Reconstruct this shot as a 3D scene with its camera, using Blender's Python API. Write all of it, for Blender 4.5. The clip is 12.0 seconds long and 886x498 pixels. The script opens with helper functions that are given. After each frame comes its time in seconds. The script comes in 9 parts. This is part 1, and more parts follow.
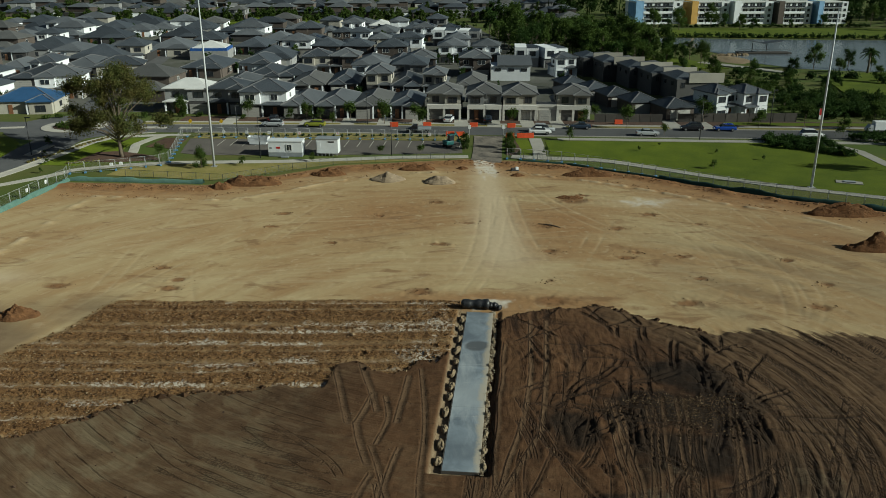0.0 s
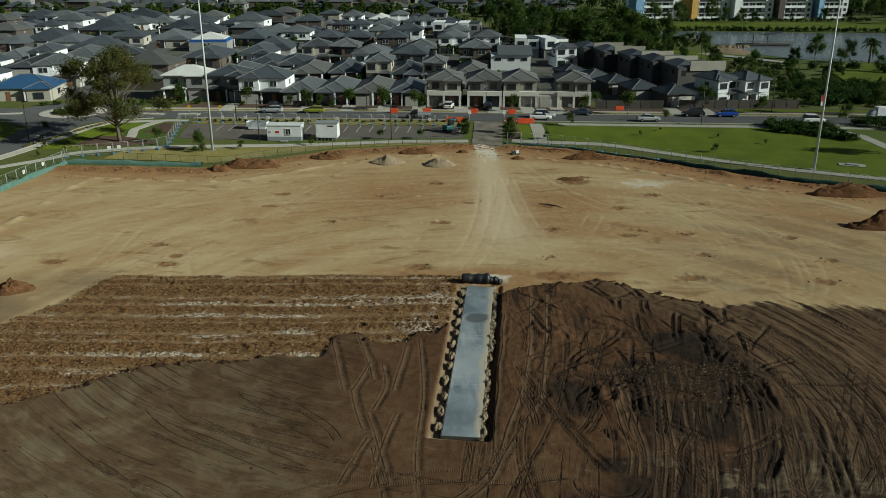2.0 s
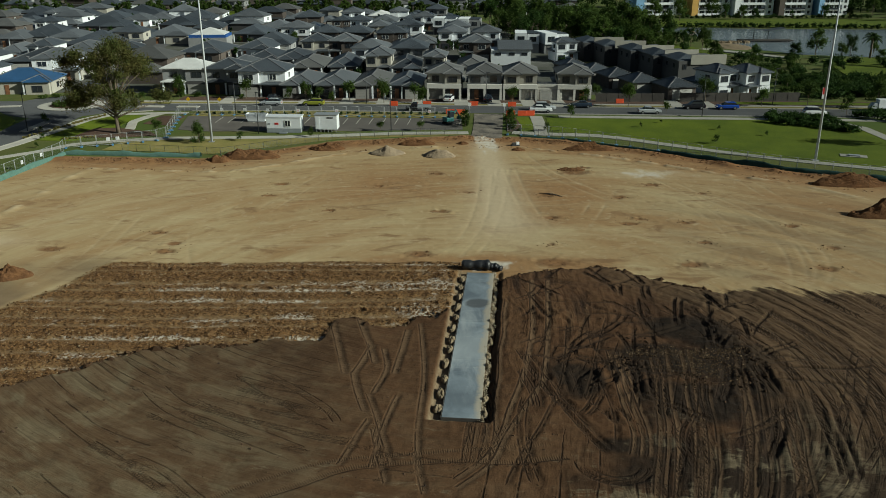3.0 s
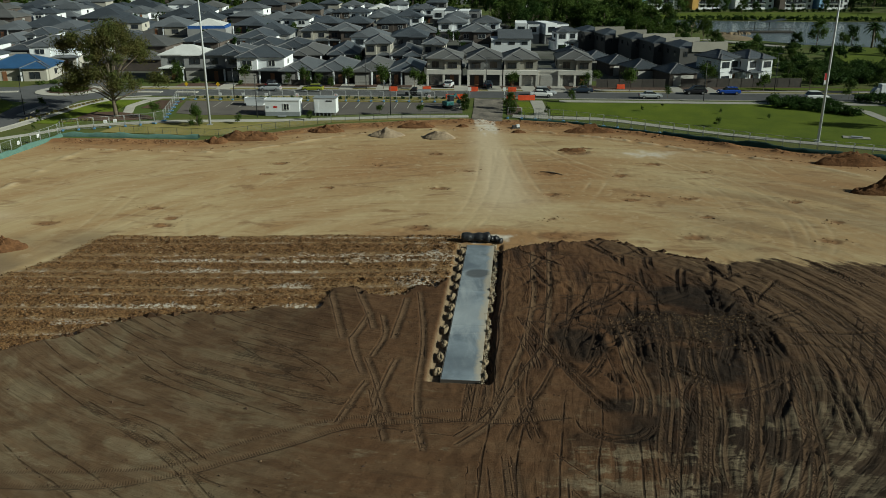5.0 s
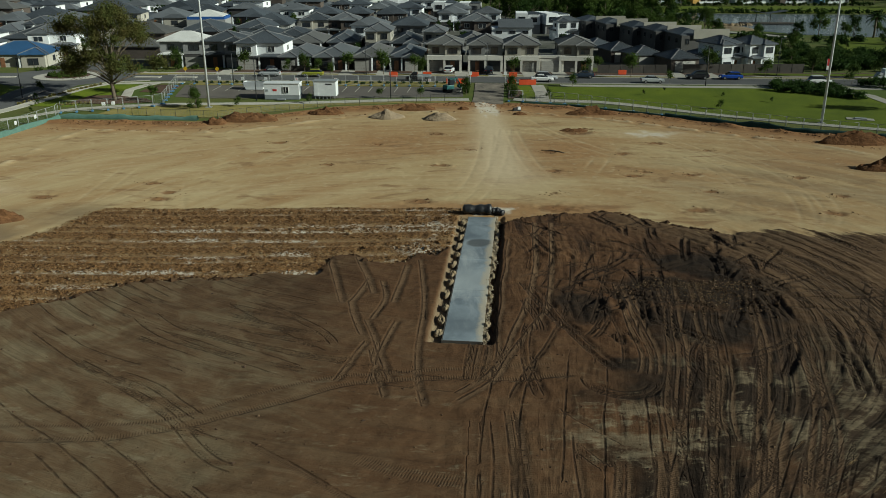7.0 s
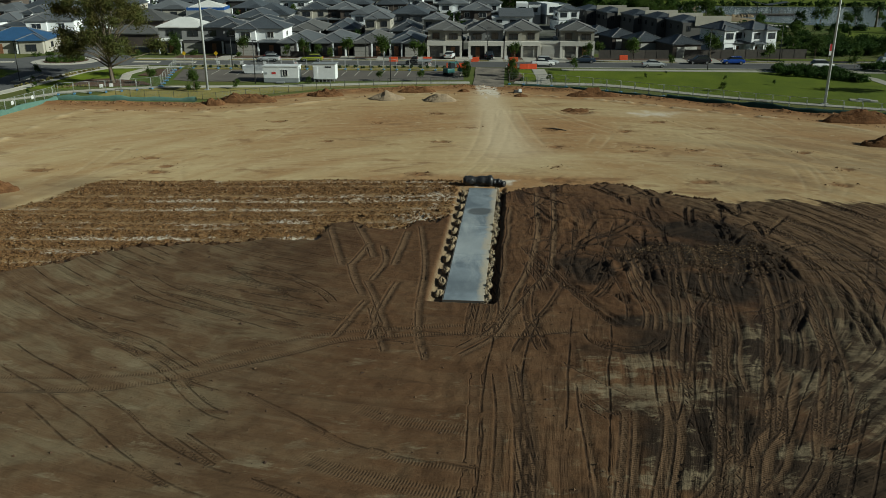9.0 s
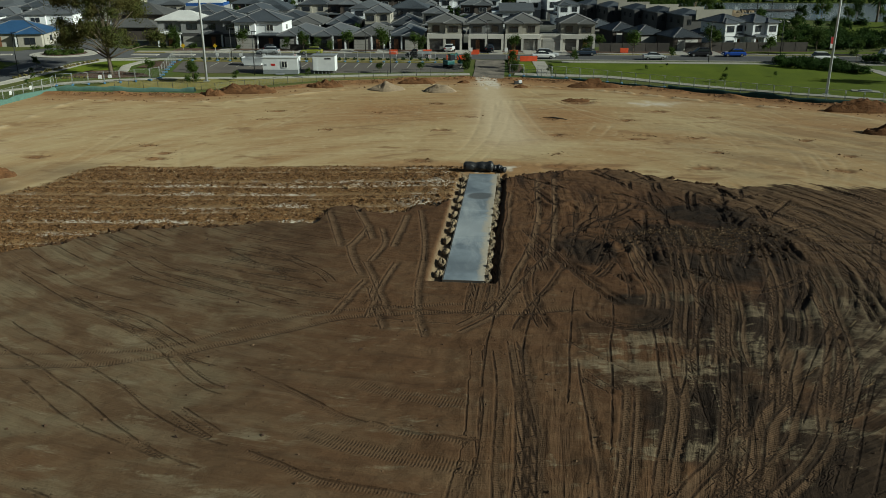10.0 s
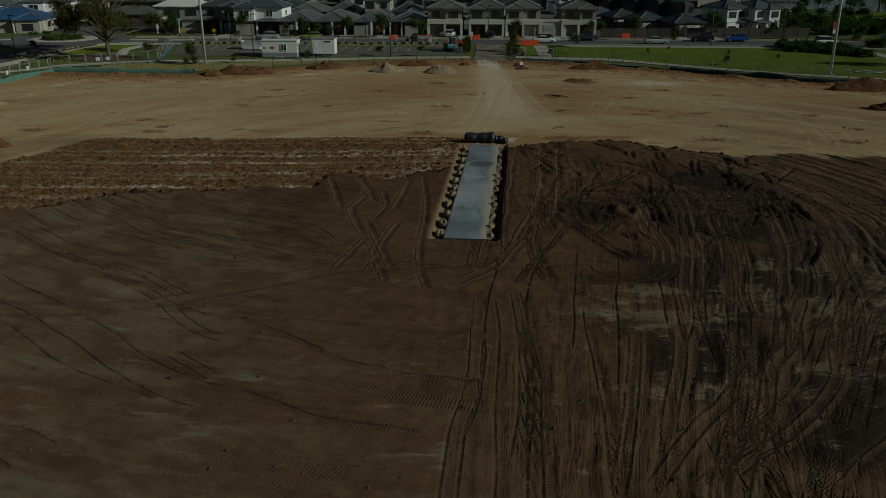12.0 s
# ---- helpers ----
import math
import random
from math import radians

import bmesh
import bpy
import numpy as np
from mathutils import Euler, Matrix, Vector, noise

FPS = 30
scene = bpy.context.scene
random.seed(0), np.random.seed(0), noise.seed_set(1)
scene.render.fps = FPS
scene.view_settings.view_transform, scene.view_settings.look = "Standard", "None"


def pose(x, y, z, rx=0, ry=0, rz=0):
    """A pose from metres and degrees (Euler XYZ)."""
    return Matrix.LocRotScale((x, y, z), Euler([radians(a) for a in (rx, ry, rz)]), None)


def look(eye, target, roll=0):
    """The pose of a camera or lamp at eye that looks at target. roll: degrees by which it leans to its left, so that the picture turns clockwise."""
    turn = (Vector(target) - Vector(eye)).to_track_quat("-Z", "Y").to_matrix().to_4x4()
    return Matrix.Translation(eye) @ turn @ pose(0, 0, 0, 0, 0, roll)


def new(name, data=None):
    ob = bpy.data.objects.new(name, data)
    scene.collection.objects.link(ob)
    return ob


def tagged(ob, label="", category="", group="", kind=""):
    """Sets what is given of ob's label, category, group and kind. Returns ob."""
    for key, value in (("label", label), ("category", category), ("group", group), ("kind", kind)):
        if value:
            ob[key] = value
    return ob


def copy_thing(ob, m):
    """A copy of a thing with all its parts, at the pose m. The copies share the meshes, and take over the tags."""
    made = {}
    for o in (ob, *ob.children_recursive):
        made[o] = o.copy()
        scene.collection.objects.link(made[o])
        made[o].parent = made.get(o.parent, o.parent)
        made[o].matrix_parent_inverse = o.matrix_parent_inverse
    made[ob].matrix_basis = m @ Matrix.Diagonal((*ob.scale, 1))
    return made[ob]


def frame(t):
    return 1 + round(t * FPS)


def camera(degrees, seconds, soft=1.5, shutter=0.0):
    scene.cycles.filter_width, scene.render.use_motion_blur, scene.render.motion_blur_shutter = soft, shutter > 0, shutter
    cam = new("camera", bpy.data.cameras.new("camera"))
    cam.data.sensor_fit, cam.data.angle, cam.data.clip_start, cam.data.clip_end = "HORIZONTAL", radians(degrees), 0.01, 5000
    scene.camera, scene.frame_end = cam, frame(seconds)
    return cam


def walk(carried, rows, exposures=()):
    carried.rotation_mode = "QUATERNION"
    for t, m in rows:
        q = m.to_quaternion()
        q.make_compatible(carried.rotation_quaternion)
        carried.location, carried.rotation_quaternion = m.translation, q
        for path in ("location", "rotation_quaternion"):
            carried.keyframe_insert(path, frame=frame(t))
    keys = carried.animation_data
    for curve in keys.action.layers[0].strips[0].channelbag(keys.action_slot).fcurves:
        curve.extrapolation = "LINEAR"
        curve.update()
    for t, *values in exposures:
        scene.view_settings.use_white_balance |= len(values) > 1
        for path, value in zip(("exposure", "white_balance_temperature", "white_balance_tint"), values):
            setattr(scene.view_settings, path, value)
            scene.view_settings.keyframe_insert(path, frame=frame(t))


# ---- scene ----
# camera: a drone that sinks straight down with its gimbal held still
cam = camera(56.77, 12.0, soft=0.6)
PITCH = -19.70
PATH = [
    (0.0, 0.000, 0.000, 35.000), (0.5, -0.010, -0.050, 34.290), (1.0, -0.015, -0.080, 33.565),
    (1.5, -0.005, -0.080, 32.849), (2.0, 0.005, -0.067, 32.121), (2.5, 0.000, -0.062, 31.376),
    (3.0, 0.005, -0.063, 30.613), (5.0, 0.040, -0.080, 27.625), (5.5, 0.025, -0.095, 26.887),
    (6.0, 0.005, -0.105, 26.134), (6.5, -0.025, -0.100, 25.405), (7.0, -0.055, -0.105, 24.648),
    (9.0, -0.105, -0.110, 21.661), (9.5, -0.105, -0.084, 20.950), (10.0, -0.104, -0.056, 20.200),
    (10.5, -0.108, -0.035, 19.473), (11.0, -0.121, -0.030, 18.740), (11.5, -0.145, -0.020, 18.015),
    (12.0, -0.175, -0.019, 17.274),
]
EXPOSURES = [(t, e, 6330, -3.0) for t, e in ((0.0, 0.0), (11.0, 0.0), (11.25, -0.12), (11.5, -0.42), (11.75, -0.82), (12.0, -1.28))]
walk(cam, [(t, pose(x, y, z, 90 + PITCH, 0.0, 0.0)) for t, x, y, z in PATH], EXPOSURES)

# light: a low sun from the side, clear sky
SUN_UP, SUN_AZ = 25.0, -18.0
world = bpy.data.worlds.new("sky")
scene.world = world
world.use_nodes = True
wn = world.node_tree
sky = wn.nodes.new("ShaderNodeTexSky")
sky.sky_type, sky.sun_disc = "NISHITA", False
sky.sun_elevation, sky.sun_rotation = radians(SUN_UP), radians(90.0 - SUN_AZ)
sky.air_density, sky.dust_density = 1.0, 1.5
wn.links.new(sky.outputs[0], wn.nodes["Background"].inputs[0])
wn.nodes["Background"].inputs[1].default_value = 0.03
sun = new("sun", bpy.data.lights.new("sun", "SUN"))
sun.data.energy, sun.data.angle, sun.data.color = 4.85, radians(0.6), (0.97, 0.958, 0.868)
sun_from = Vector((math.cos(radians(SUN_UP)) * math.cos(radians(SUN_AZ)), math.cos(radians(SUN_UP)) * math.sin(radians(SUN_AZ)), math.sin(radians(SUN_UP))))
sun.matrix_world = look(sun_from * 60 + Vector((0, 100, 0)), (0, 100, 0))


# ---- materials ----
def mix_rgb(nt, fac, a, b, mode="MIX"):
    n = nt.nodes.new("ShaderNodeMix")
    n.data_type, n.blend_type = "RGBA", mode
    for sock, v in ((n.inputs[0], fac), (n.inputs[6], a), (n.inputs[7], b)):
        if hasattr(v, "links"):
            nt.links.new(v, sock)
        elif isinstance(v, (int, float)):
            sock.default_value = v
        else:
            sock.default_value = (*v, 1.0)
    return n.outputs[2]


def maths(nt, op, a, b=0.0, clamp=False):
    n = nt.nodes.new("ShaderNodeMath")
    n.operation, n.use_clamp = op, clamp
    for sock, v in ((n.inputs[0], a), (n.inputs[1], b)):
        if hasattr(v, "links"):
            nt.links.new(v, sock)
        else:
            sock.default_value = v
    return n.outputs[0]


def ramp(nt, fac, lo, hi):
    n = nt.nodes.new("ShaderNodeMapRange")
    n.clamp = True
    n.inputs[1].default_value, n.inputs[2].default_value = lo, hi
    nt.links.new(fac, n.inputs[0])
    return n.outputs[0]


def place(nt, sx=1.0, sy=1.0, sz=1.0, turn=0.0):
    geo = nt.nodes.new("ShaderNodeNewGeometry")
    m = nt.nodes.new("ShaderNodeMapping")
    m.inputs["Scale"].default_value = (sx, sy, sz)
    m.inputs["Rotation"].default_value = (0, 0, radians(turn))
    nt.links.new(geo.outputs["Position"], m.inputs["Vector"])
    return m.outputs[0]


def noisy(nt, vec, scale, detail=4.0, rough=0.55, warp=0.0):
    n = nt.nodes.new("ShaderNodeTexNoise")
    n.inputs["Scale"].default_value, n.inputs["Detail"].default_value = scale, detail
    n.inputs["Roughness"].default_value, n.inputs["Distortion"].default_value = rough, warp
    nt.links.new(vec, n.inputs["Vector"])
    return n.outputs[0]


def attr(nt, name):
    n = nt.nodes.new("ShaderNodeAttribute")
    n.attribute_name = name
    return n.outputs["Fac"]


def bumped(nt, bsdf, height, strength, dist):
    b = nt.nodes.new("ShaderNodeBump")
    b.inputs["Strength"].default_value, b.inputs["Distance"].default_value = strength, dist
    nt.links.new(height, b.inputs["Height"])
    nt.links.new(b.outputs[0], bsdf.inputs["Normal"])


def mat(name, c1, c2=None, big=0.6, fine=9.0, rough=0.8, metal=0.0, bump=0.25, dist=0.02, vary=0.0, spec=0.4, stripe=0.0):
    """A surface of two tones mixed at a large and a fine scale; vary: spread of lightness from object to object."""
    m = bpy.data.materials.new(name)
    m.use_nodes = True
    nt = m.node_tree
    bsdf = nt.nodes["Principled BSDF"]
    vec = place(nt)
    n1, n2 = noisy(nt, vec, big, 5.0), noisy(nt, vec, fine, 5.0, 0.65)
    c2 = c2 or tuple(c * 0.72 for c in c1)
    fac = ramp(nt, maths(nt, "ADD", maths(nt, "MULTIPLY", n1, 0.6), maths(nt, "MULTIPLY", n2, 0.4)), 0.36, 0.64)
    col = mix_rgb(nt, fac, c1, c2)
    if vary:
        info = nt.nodes.new("ShaderNodeObjectInfo")
        hsv = nt.nodes.new("ShaderNodeHueSaturation")
        nt.links.new(maths(nt, "ADD", 1.0 - vary, maths(nt, "MULTIPLY", info.outputs["Random"], 2 * vary)), hsv.inputs["Value"])
        nt.links.new(col, hsv.inputs["Color"])
        col = hsv.outputs[0]
    nt.links.new(col, bsdf.inputs["Base Color"])
    bsdf.inputs["Roughness"].default_value, bsdf.inputs["Metallic"].default_value = rough, metal
    bsdf.inputs["Specular IOR Level"].default_value = spec
    if rough >= 0.85:
        bsdf.inputs["Diffuse Roughness"].default_value = 0.5
    height = n2
    if stripe:
        tc = nt.nodes.new("ShaderNodeTexCoord")
        wv = nt.nodes.new("ShaderNodeTexWave")
        wv.bands_direction = "Z"
        wv.inputs["Scale"].default_value, wv.inputs["Distortion"].default_value = stripe, 0.4
        nt.links.new(tc.outputs["Object"], wv.inputs["Vector"])
        height = maths(nt, "ADD", n2, wv.outputs["Fac"])
    bumped(nt, bsdf, height, bump, dist)
    return m


CONCRETE = mat("concrete", (0.38, 0.36, 0.32), (0.29, 0.275, 0.24), 0.5, 6.0, 0.85)
ASPHALT = mat("asphalt", (0.092, 0.092, 0.094), (0.064, 0.064, 0.066), 0.25, 20.0, 0.85)
CARPARK = mat("car_park_asphalt", (0.115, 0.102, 0.09), (0.075, 0.066, 0.06), 0.2, 14.0, 0.88)
PAINT_WHITE = mat("line_paint", (0.5, 0.48, 0.4), (0.3, 0.29, 0.25), 2.0, 20.0, 0.7)
LAWN = mat("lawn_grass", (0.125, 0.158, 0.013), (0.07, 0.1, 0.01), 0.16, 3.0, 0.95, bump=0.8, dist=0.08, spec=0.15)
DRYGRASS = mat("dry_grass", (0.24, 0.195, 0.075), (0.15, 0.14, 0.04), 0.3, 4.0, 0.95, bump=0.8, dist=0.08, spec=0.15)
MULCH = mat("bark_mulch", (0.1, 0.055, 0.035), (0.05, 0.03, 0.022), 1.0, 12.0, 0.95, bump=0.8, dist=0.05)
ROOF_DARK = mat("dark_roof_tile", (0.066, 0.075, 0.086), (0.047, 0.054, 0.063), 0.3, 5.0, 0.45, vary=0.35, stripe=12.0, bump=0.35)
ROOF_MID = mat("grey_roof_tile", (0.118, 0.127, 0.138), (0.09, 0.098, 0.107), 0.3, 5.0, 0.55, vary=0.25, stripe=12.0, bump=0.35)
ROOF_BROWN = mat("brown_roof_tile", (0.118, 0.118, 0.115), (0.092, 0.092, 0.09), 0.3, 5.0, 0.6, vary=0.2, stripe=12.0, bump=0.35)
ROOF_WHITE = mat("white_roof_sheet", (0.7, 0.7, 0.68), (0.58, 0.58, 0.56), 0.5, 4.0, 0.45)
ROOF_BLUE = mat("blue_roof_tile", (0.04, 0.11, 0.24), (0.03, 0.08, 0.17), 0.4, 5.0, 0.5, stripe=12.0)
CAP = mat("ridge_capping", (0.16, 0.16, 0.165), (0.12, 0.12, 0.124), 1.0, 8.0, 0.6)
W_WHITE = mat("white_render", (0.8, 0.82, 0.84), (0.71, 0.73, 0.75), 0.5, 5.0, 0.85, vary=0.1)
W_PALE = mat("pale_render", (0.62, 0.6, 0.55), (0.53, 0.51, 0.47), 0.5, 5.0, 0.88, vary=0.12)
W_TAN = mat("tan_render", (0.38, 0.36, 0.31), (0.32, 0.3, 0.26), 0.5, 5.0, 0.88, vary=0.2)
W_GREY = mat("grey_render", (0.26, 0.262, 0.262), (0.2, 0.202, 0.204), 0.5, 5.0, 0.88, vary=0.25)
W_DARK = mat("charcoal_cladding", (0.06, 0.058, 0.058), (0.045, 0.043, 0.043), 0.5, 5.0, 0.7, vary=0.3)
W_BRICK = mat("brown_brick", (0.1, 0.08, 0.068), (0.07, 0.057, 0.05), 0.8, 12.0, 0.92, vary=0.3)
FRAME_W = mat("window_frame_white", (0.7, 0.7, 0.68), None, 1.0, 8.0, 0.5)
FRAME_D = mat("window_frame_dark", (0.05, 0.05, 0.052), None, 1.0, 8.0, 0.5)
DOOR = mat("stained_timber", (0.22, 0.1, 0.05), (0.15, 0.07, 0.035), 2.0, 14.0, 0.6, vary=0.3)
GARAGE = mat("garage_door_sheet", (0.34, 0.33, 0.31), (0.28, 0.27, 0.25), 0.8, 6.0, 0.6, vary=0.35)
TIMBER_F = mat("paling_fence", (0.085, 0.075, 0.066), (0.06, 0.053, 0.048), 1.0, 12.0, 0.9, vary=0.3)
STEEL = mat("galvanised_steel", (0.38, 0.39, 0.39), (0.3, 0.31, 0.31), 1.0, 12.0, 0.5, 0.2)
POLE = mat("pole_paint", (0.5, 0.525, 0.54), (0.43, 0.455, 0.47), 0.6, 8.0, 0.5)
DARKPOLE = mat("dark_pole_paint", (0.04, 0.042, 0.045), None, 0.6, 8.0, 0.5)
WIRE = mat("fence_wire", (0.2, 0.22, 0.2), (0.14, 0.16, 0.14), 1.0, 12.0, 0.6)
CLOTH_T = mat("teal_shade_cloth", (0.11, 0.2, 0.165), (0.07, 0.14, 0.115), 1.2, 9.0, 0.9, bump=0.6, dist=0.05)
CLOTH_D = mat("dark_green_shade_cloth", (0.015, 0.06, 0.05), (0.01, 0.04, 0.035), 1.2, 9.0, 0.9, bump=0.6, dist=0.05)
BLUE_P = mat("blue_plastic", (0.1, 0.24, 0.42), (0.07, 0.18, 0.33), 1.5, 9.0, 0.5)
ORANGE_P = mat("orange_plastic", (0.58, 0.075, 0.02), (0.46, 0.055, 0.018), 1.5, 9.0, 0.5)
SIGN_W = mat("sign_white", (0.72, 0.73, 0.73), None, 1.5, 9.0, 0.5)
SIGN_Y = mat("sign_yellow", (0.65, 0.4, 0.02), None, 1.5, 9.0, 0.5)
SIGN_R = mat("sign_red", (0.5, 0.03, 0.03), None, 1.5, 9.0, 0.5)
HUT_W = mat("hut_panel_white", (0.72, 0.74, 0.76), (0.62, 0.64, 0.66), 0.8, 6.0, 0.5)
HUT_G = mat("hut_skirt_grey", (0.28, 0.3, 0.32), (0.22, 0.24, 0.25), 0.8, 6.0, 0.6)
GLASS = mat("dark_window_glass", (0.03, 0.035, 0.042), (0.02, 0.024, 0.03), 0.4, 3.0, 0.08, spec=0.7, bump=0.0)
SOLAR = mat("solar_panel", (0.02, 0.028, 0.06), (0.015, 0.02, 0.045), 0.6, 5.0, 0.2, spec=0.6)
TYRE = mat("tyre_rubber", (0.02, 0.02, 0.02), None, 2.0, 20.0, 0.9)
RIM = mat("wheel_rim", (0.4, 0.4, 0.42), None, 2.0, 20.0, 0.4, 0.7)
LAMP_R = mat("tail_lamp", (0.35, 0.02, 0.02), None, 2.0, 20.0, 0.3)
LAMP_W = mat("head_lamp", (0.7, 0.72, 0.75), None, 2.0, 20.0, 0.2)
CAR = {k: mat("car_paint_" + k, c, tuple(v * 0.9 for v in c), 0.6, 3.0, 0.25, 0.1, bump=0.0, spec=0.6) for k, c in (
    ("white", (0.72, 0.73, 0.74)), ("silver", (0.42, 0.44, 0.46)), ("black", (0.02, 0.02, 0.024)),
    ("blue", (0.02, 0.07, 0.35)), ("green", (0.28, 0.3, 0.04)), ("navy", (0.03, 0.045, 0.07)), ("teal", (0.03, 0.16, 0.15)))}
def leafy(m, through_share=0.4):
    """Let light pass through thin leaves."""
    nt = m.node_tree
    bsdf = nt.nodes["Principled BSDF"]
    tr, mx = nt.nodes.new("ShaderNodeBsdfTranslucent"), nt.nodes.new("ShaderNodeMixShader")
    nt.links.new(bsdf.inputs["Base Color"].links[0].from_socket, tr.inputs["Color"])
    mx.inputs[0].default_value = through_share
    nt.links.new(bsdf.outputs[0], mx.inputs[1])
    nt.links.new(tr.outputs[0], mx.inputs[2])
    nt.links.new(mx.outputs[0], nt.nodes["Material Output"].inputs["Surface"])
    return m


BARK = mat("eucalypt_bark", (0.22, 0.175, 0.13), (0.12, 0.095, 0.072), 1.2, 8.0, 0.95, bump=0.7, dist=0.05)
LEAF_OLIVE = leafy(mat("olive_leaves", (0.074, 0.1, 0.028), (0.11, 0.084, 0.031), 0.35, 3.0, 0.7, vary=0.15, bump=0.0, spec=0.08))
LEAF_GREEN = leafy(mat("green_leaves", (0.075, 0.115, 0.024), (0.045, 0.075, 0.018), 0.3, 3.0, 0.7, vary=0.25, bump=0.0, spec=0.08))
LEAF_DARK = leafy(mat("dark_leaves", (0.042, 0.078, 0.019), (0.026, 0.051, 0.013), 0.3, 3.0, 0.75, vary=0.3, bump=0.0, spec=0.08))
WATER = mat("lake_water", (0.17, 0.195, 0.22), (0.135, 0.16, 0.185), 0.05, 0.8, 0.16, spec=0.6, bump=0.1, dist=0.04)
TARP_BLUE = mat("blue_tarpaulin", (0.03, 0.1, 0.33), (0.02, 0.07, 0.24), 0.6, 4.0, 0.5, bump=0.5)
BLACK_P = mat("black_plastic_film", (0.018, 0.018, 0.02), (0.03, 0.03, 0.032), 1.5, 6.0, 0.38, bump=0.7, dist=0.06, spec=0.5)
MACHINE = mat("machine_paint_teal", (0.02, 0.12, 0.12), None, 1.0, 6.0, 0.45)
SPOIL_RED = mat("red_brown_spoil", (0.2, 0.1, 0.046), (0.105, 0.052, 0.026), 1.4, 7.0, 0.98, bump=1.0, dist=0.12, spec=0.1)
SPOIL_GREY = mat("grey_crushed_stone", (0.36, 0.28, 0.195), (0.26, 0.2, 0.135), 1.4, 14.0, 0.98, bump=1.0, dist=0.06, spec=0.1)


# ---- ground ----
def ease(a, b, v):
    s = np.clip((v - a) / (b - a), 0.0, 1.0)
    return s * s * (3 - 2 * s)


def rise(x, y):
    """Height of the terrain: level inside the works, a little higher along the street."""
    return 1.3 * ease(134.0, 164.0, y)


def rz(x, y):
    return float(rise(np.float64(x), np.float64(y)))


def hash2(ix, iy, seed):
    n = (ix.astype(np.int64) * 374761393 + iy.astype(np.int64) * 668265263 + seed * 974634777) & 0x7FFFFFFF
    n = ((n ^ (n >> 13)) * 1274126177) & 0x7FFFFFFF
    return ((n ^ (n >> 16)) & 0xFFFF) / 65535.0


def vnoise(x, y, seed):
    ix, iy = np.floor(x), np.floor(y)
    fx, fy = x - ix, y - iy
    fx, fy = fx * fx * (3 - 2 * fx), fy * fy * (3 - 2 * fy)
    a, b = hash2(ix, iy, seed), hash2(ix + 1, iy, seed)
    c, d = hash2(ix, iy + 1, seed), hash2(ix + 1, iy + 1, seed)
    return (a + (b - a) * fx) * (1 - fy) + (c + (d - c) * fx) * fy - 0.5


def fbm(x, y, seed, octaves=4):
    out, amp = 0.0, 1.0
    for k in range(octaves):
        out = out + amp * vnoise(x * 2 ** k, y * 2 ** k, seed + k)
        amp *= 0.5
    return out


def graded(stops):
    """Coordinates from stops of (place, spacing there)."""
    out = [stops[0][0]]
    places, steps = [s[0] for s in stops], [s[1] for s in stops]
    while out[-1] < places[-1]:
        out.append(out[-1] + float(np.interp(out[-1], places, steps)))
    return np.array(out)


# edges in the plan
FENCE_X = [-61.0, -38.0, -27.3, -18.4, 3.7, 13.8, 21.6, 30.5, 38.7, 46.0, 53.0, 63.8, 95.0]
FENCE_Y = [130.5, 128.8, 135.7, 141.3, 145.0, 143.9, 141.8, 136.5, 130.9, 125.0, 120.2, 114.3, 100.0]
SOIL_X = [-70.0, -34.6, -28.2, -24.0, -16.0, -10.4, -9.6, -0.6, 1.0, 5.5, 9.0, 16.0, 21.0, 26.0, 33.0, 42.6, 70.0]
SOIL_Y = [42.0, 55.0, 57.0, 61.0, 62.3, 62.0, 66.8, 67.0, 70.0, 76.5, 77.0, 80.1, 77.5, 73.4, 73.0, 71.5, 66.0]
SLAB_A, SLAB_B, SLAB_W = Vector((1.25, 50.15, 0)), Vector((3.88, 78.2, 0)), 2.72


def fence_y(x):
    return np.interp(x, FENCE_X, FENCE_Y)


def road_near(x):
    return np.interp(x, [-140.0, -64.0, -20.0, 20.0, 60.0, 140.0], [166.0, 164.2, 163.5, 160.5, 158.3, 154.0])


gx = graded([(-2600, 320), (-400, 60), (-110, 2.5), (-70, 0.7), (-34, 0.185), (-8, 0.165), (30, 0.165), (44, 0.25), (80, 0.7), (130, 3), (400, 60), (2600, 320)])
gy = graded([(-700, 160), (-60, 30), (12, 1.2), (20, 0.165), (60, 0.175), (84, 0.26), (150, 0.5), (182, 0.8), (230, 5), (600, 60), (3200, 320)])
X, Y = np.meshgrid(gx, gy)
site = ease(0.0, 0.8, fence_y(X) - Y + 0.5 * fbm(X * 0.5, Y * 0.5, 5)) * ease(-63.2, -62.0, X - (Y - 130.0) * 0.12)
edge = np.interp(X, SOIL_X, SOIL_Y) - Y + 2.2 * fbm(X * 0.22, Y * 0.22, 11) + 0.9 * fbm(X * 1.1, Y * 1.1, 17, 3)
edge = edge - 4.0 * np.exp(-((X + 4.8) / 1.5) ** 2 - ((Y - 66.3) / 1.9) ** 2)
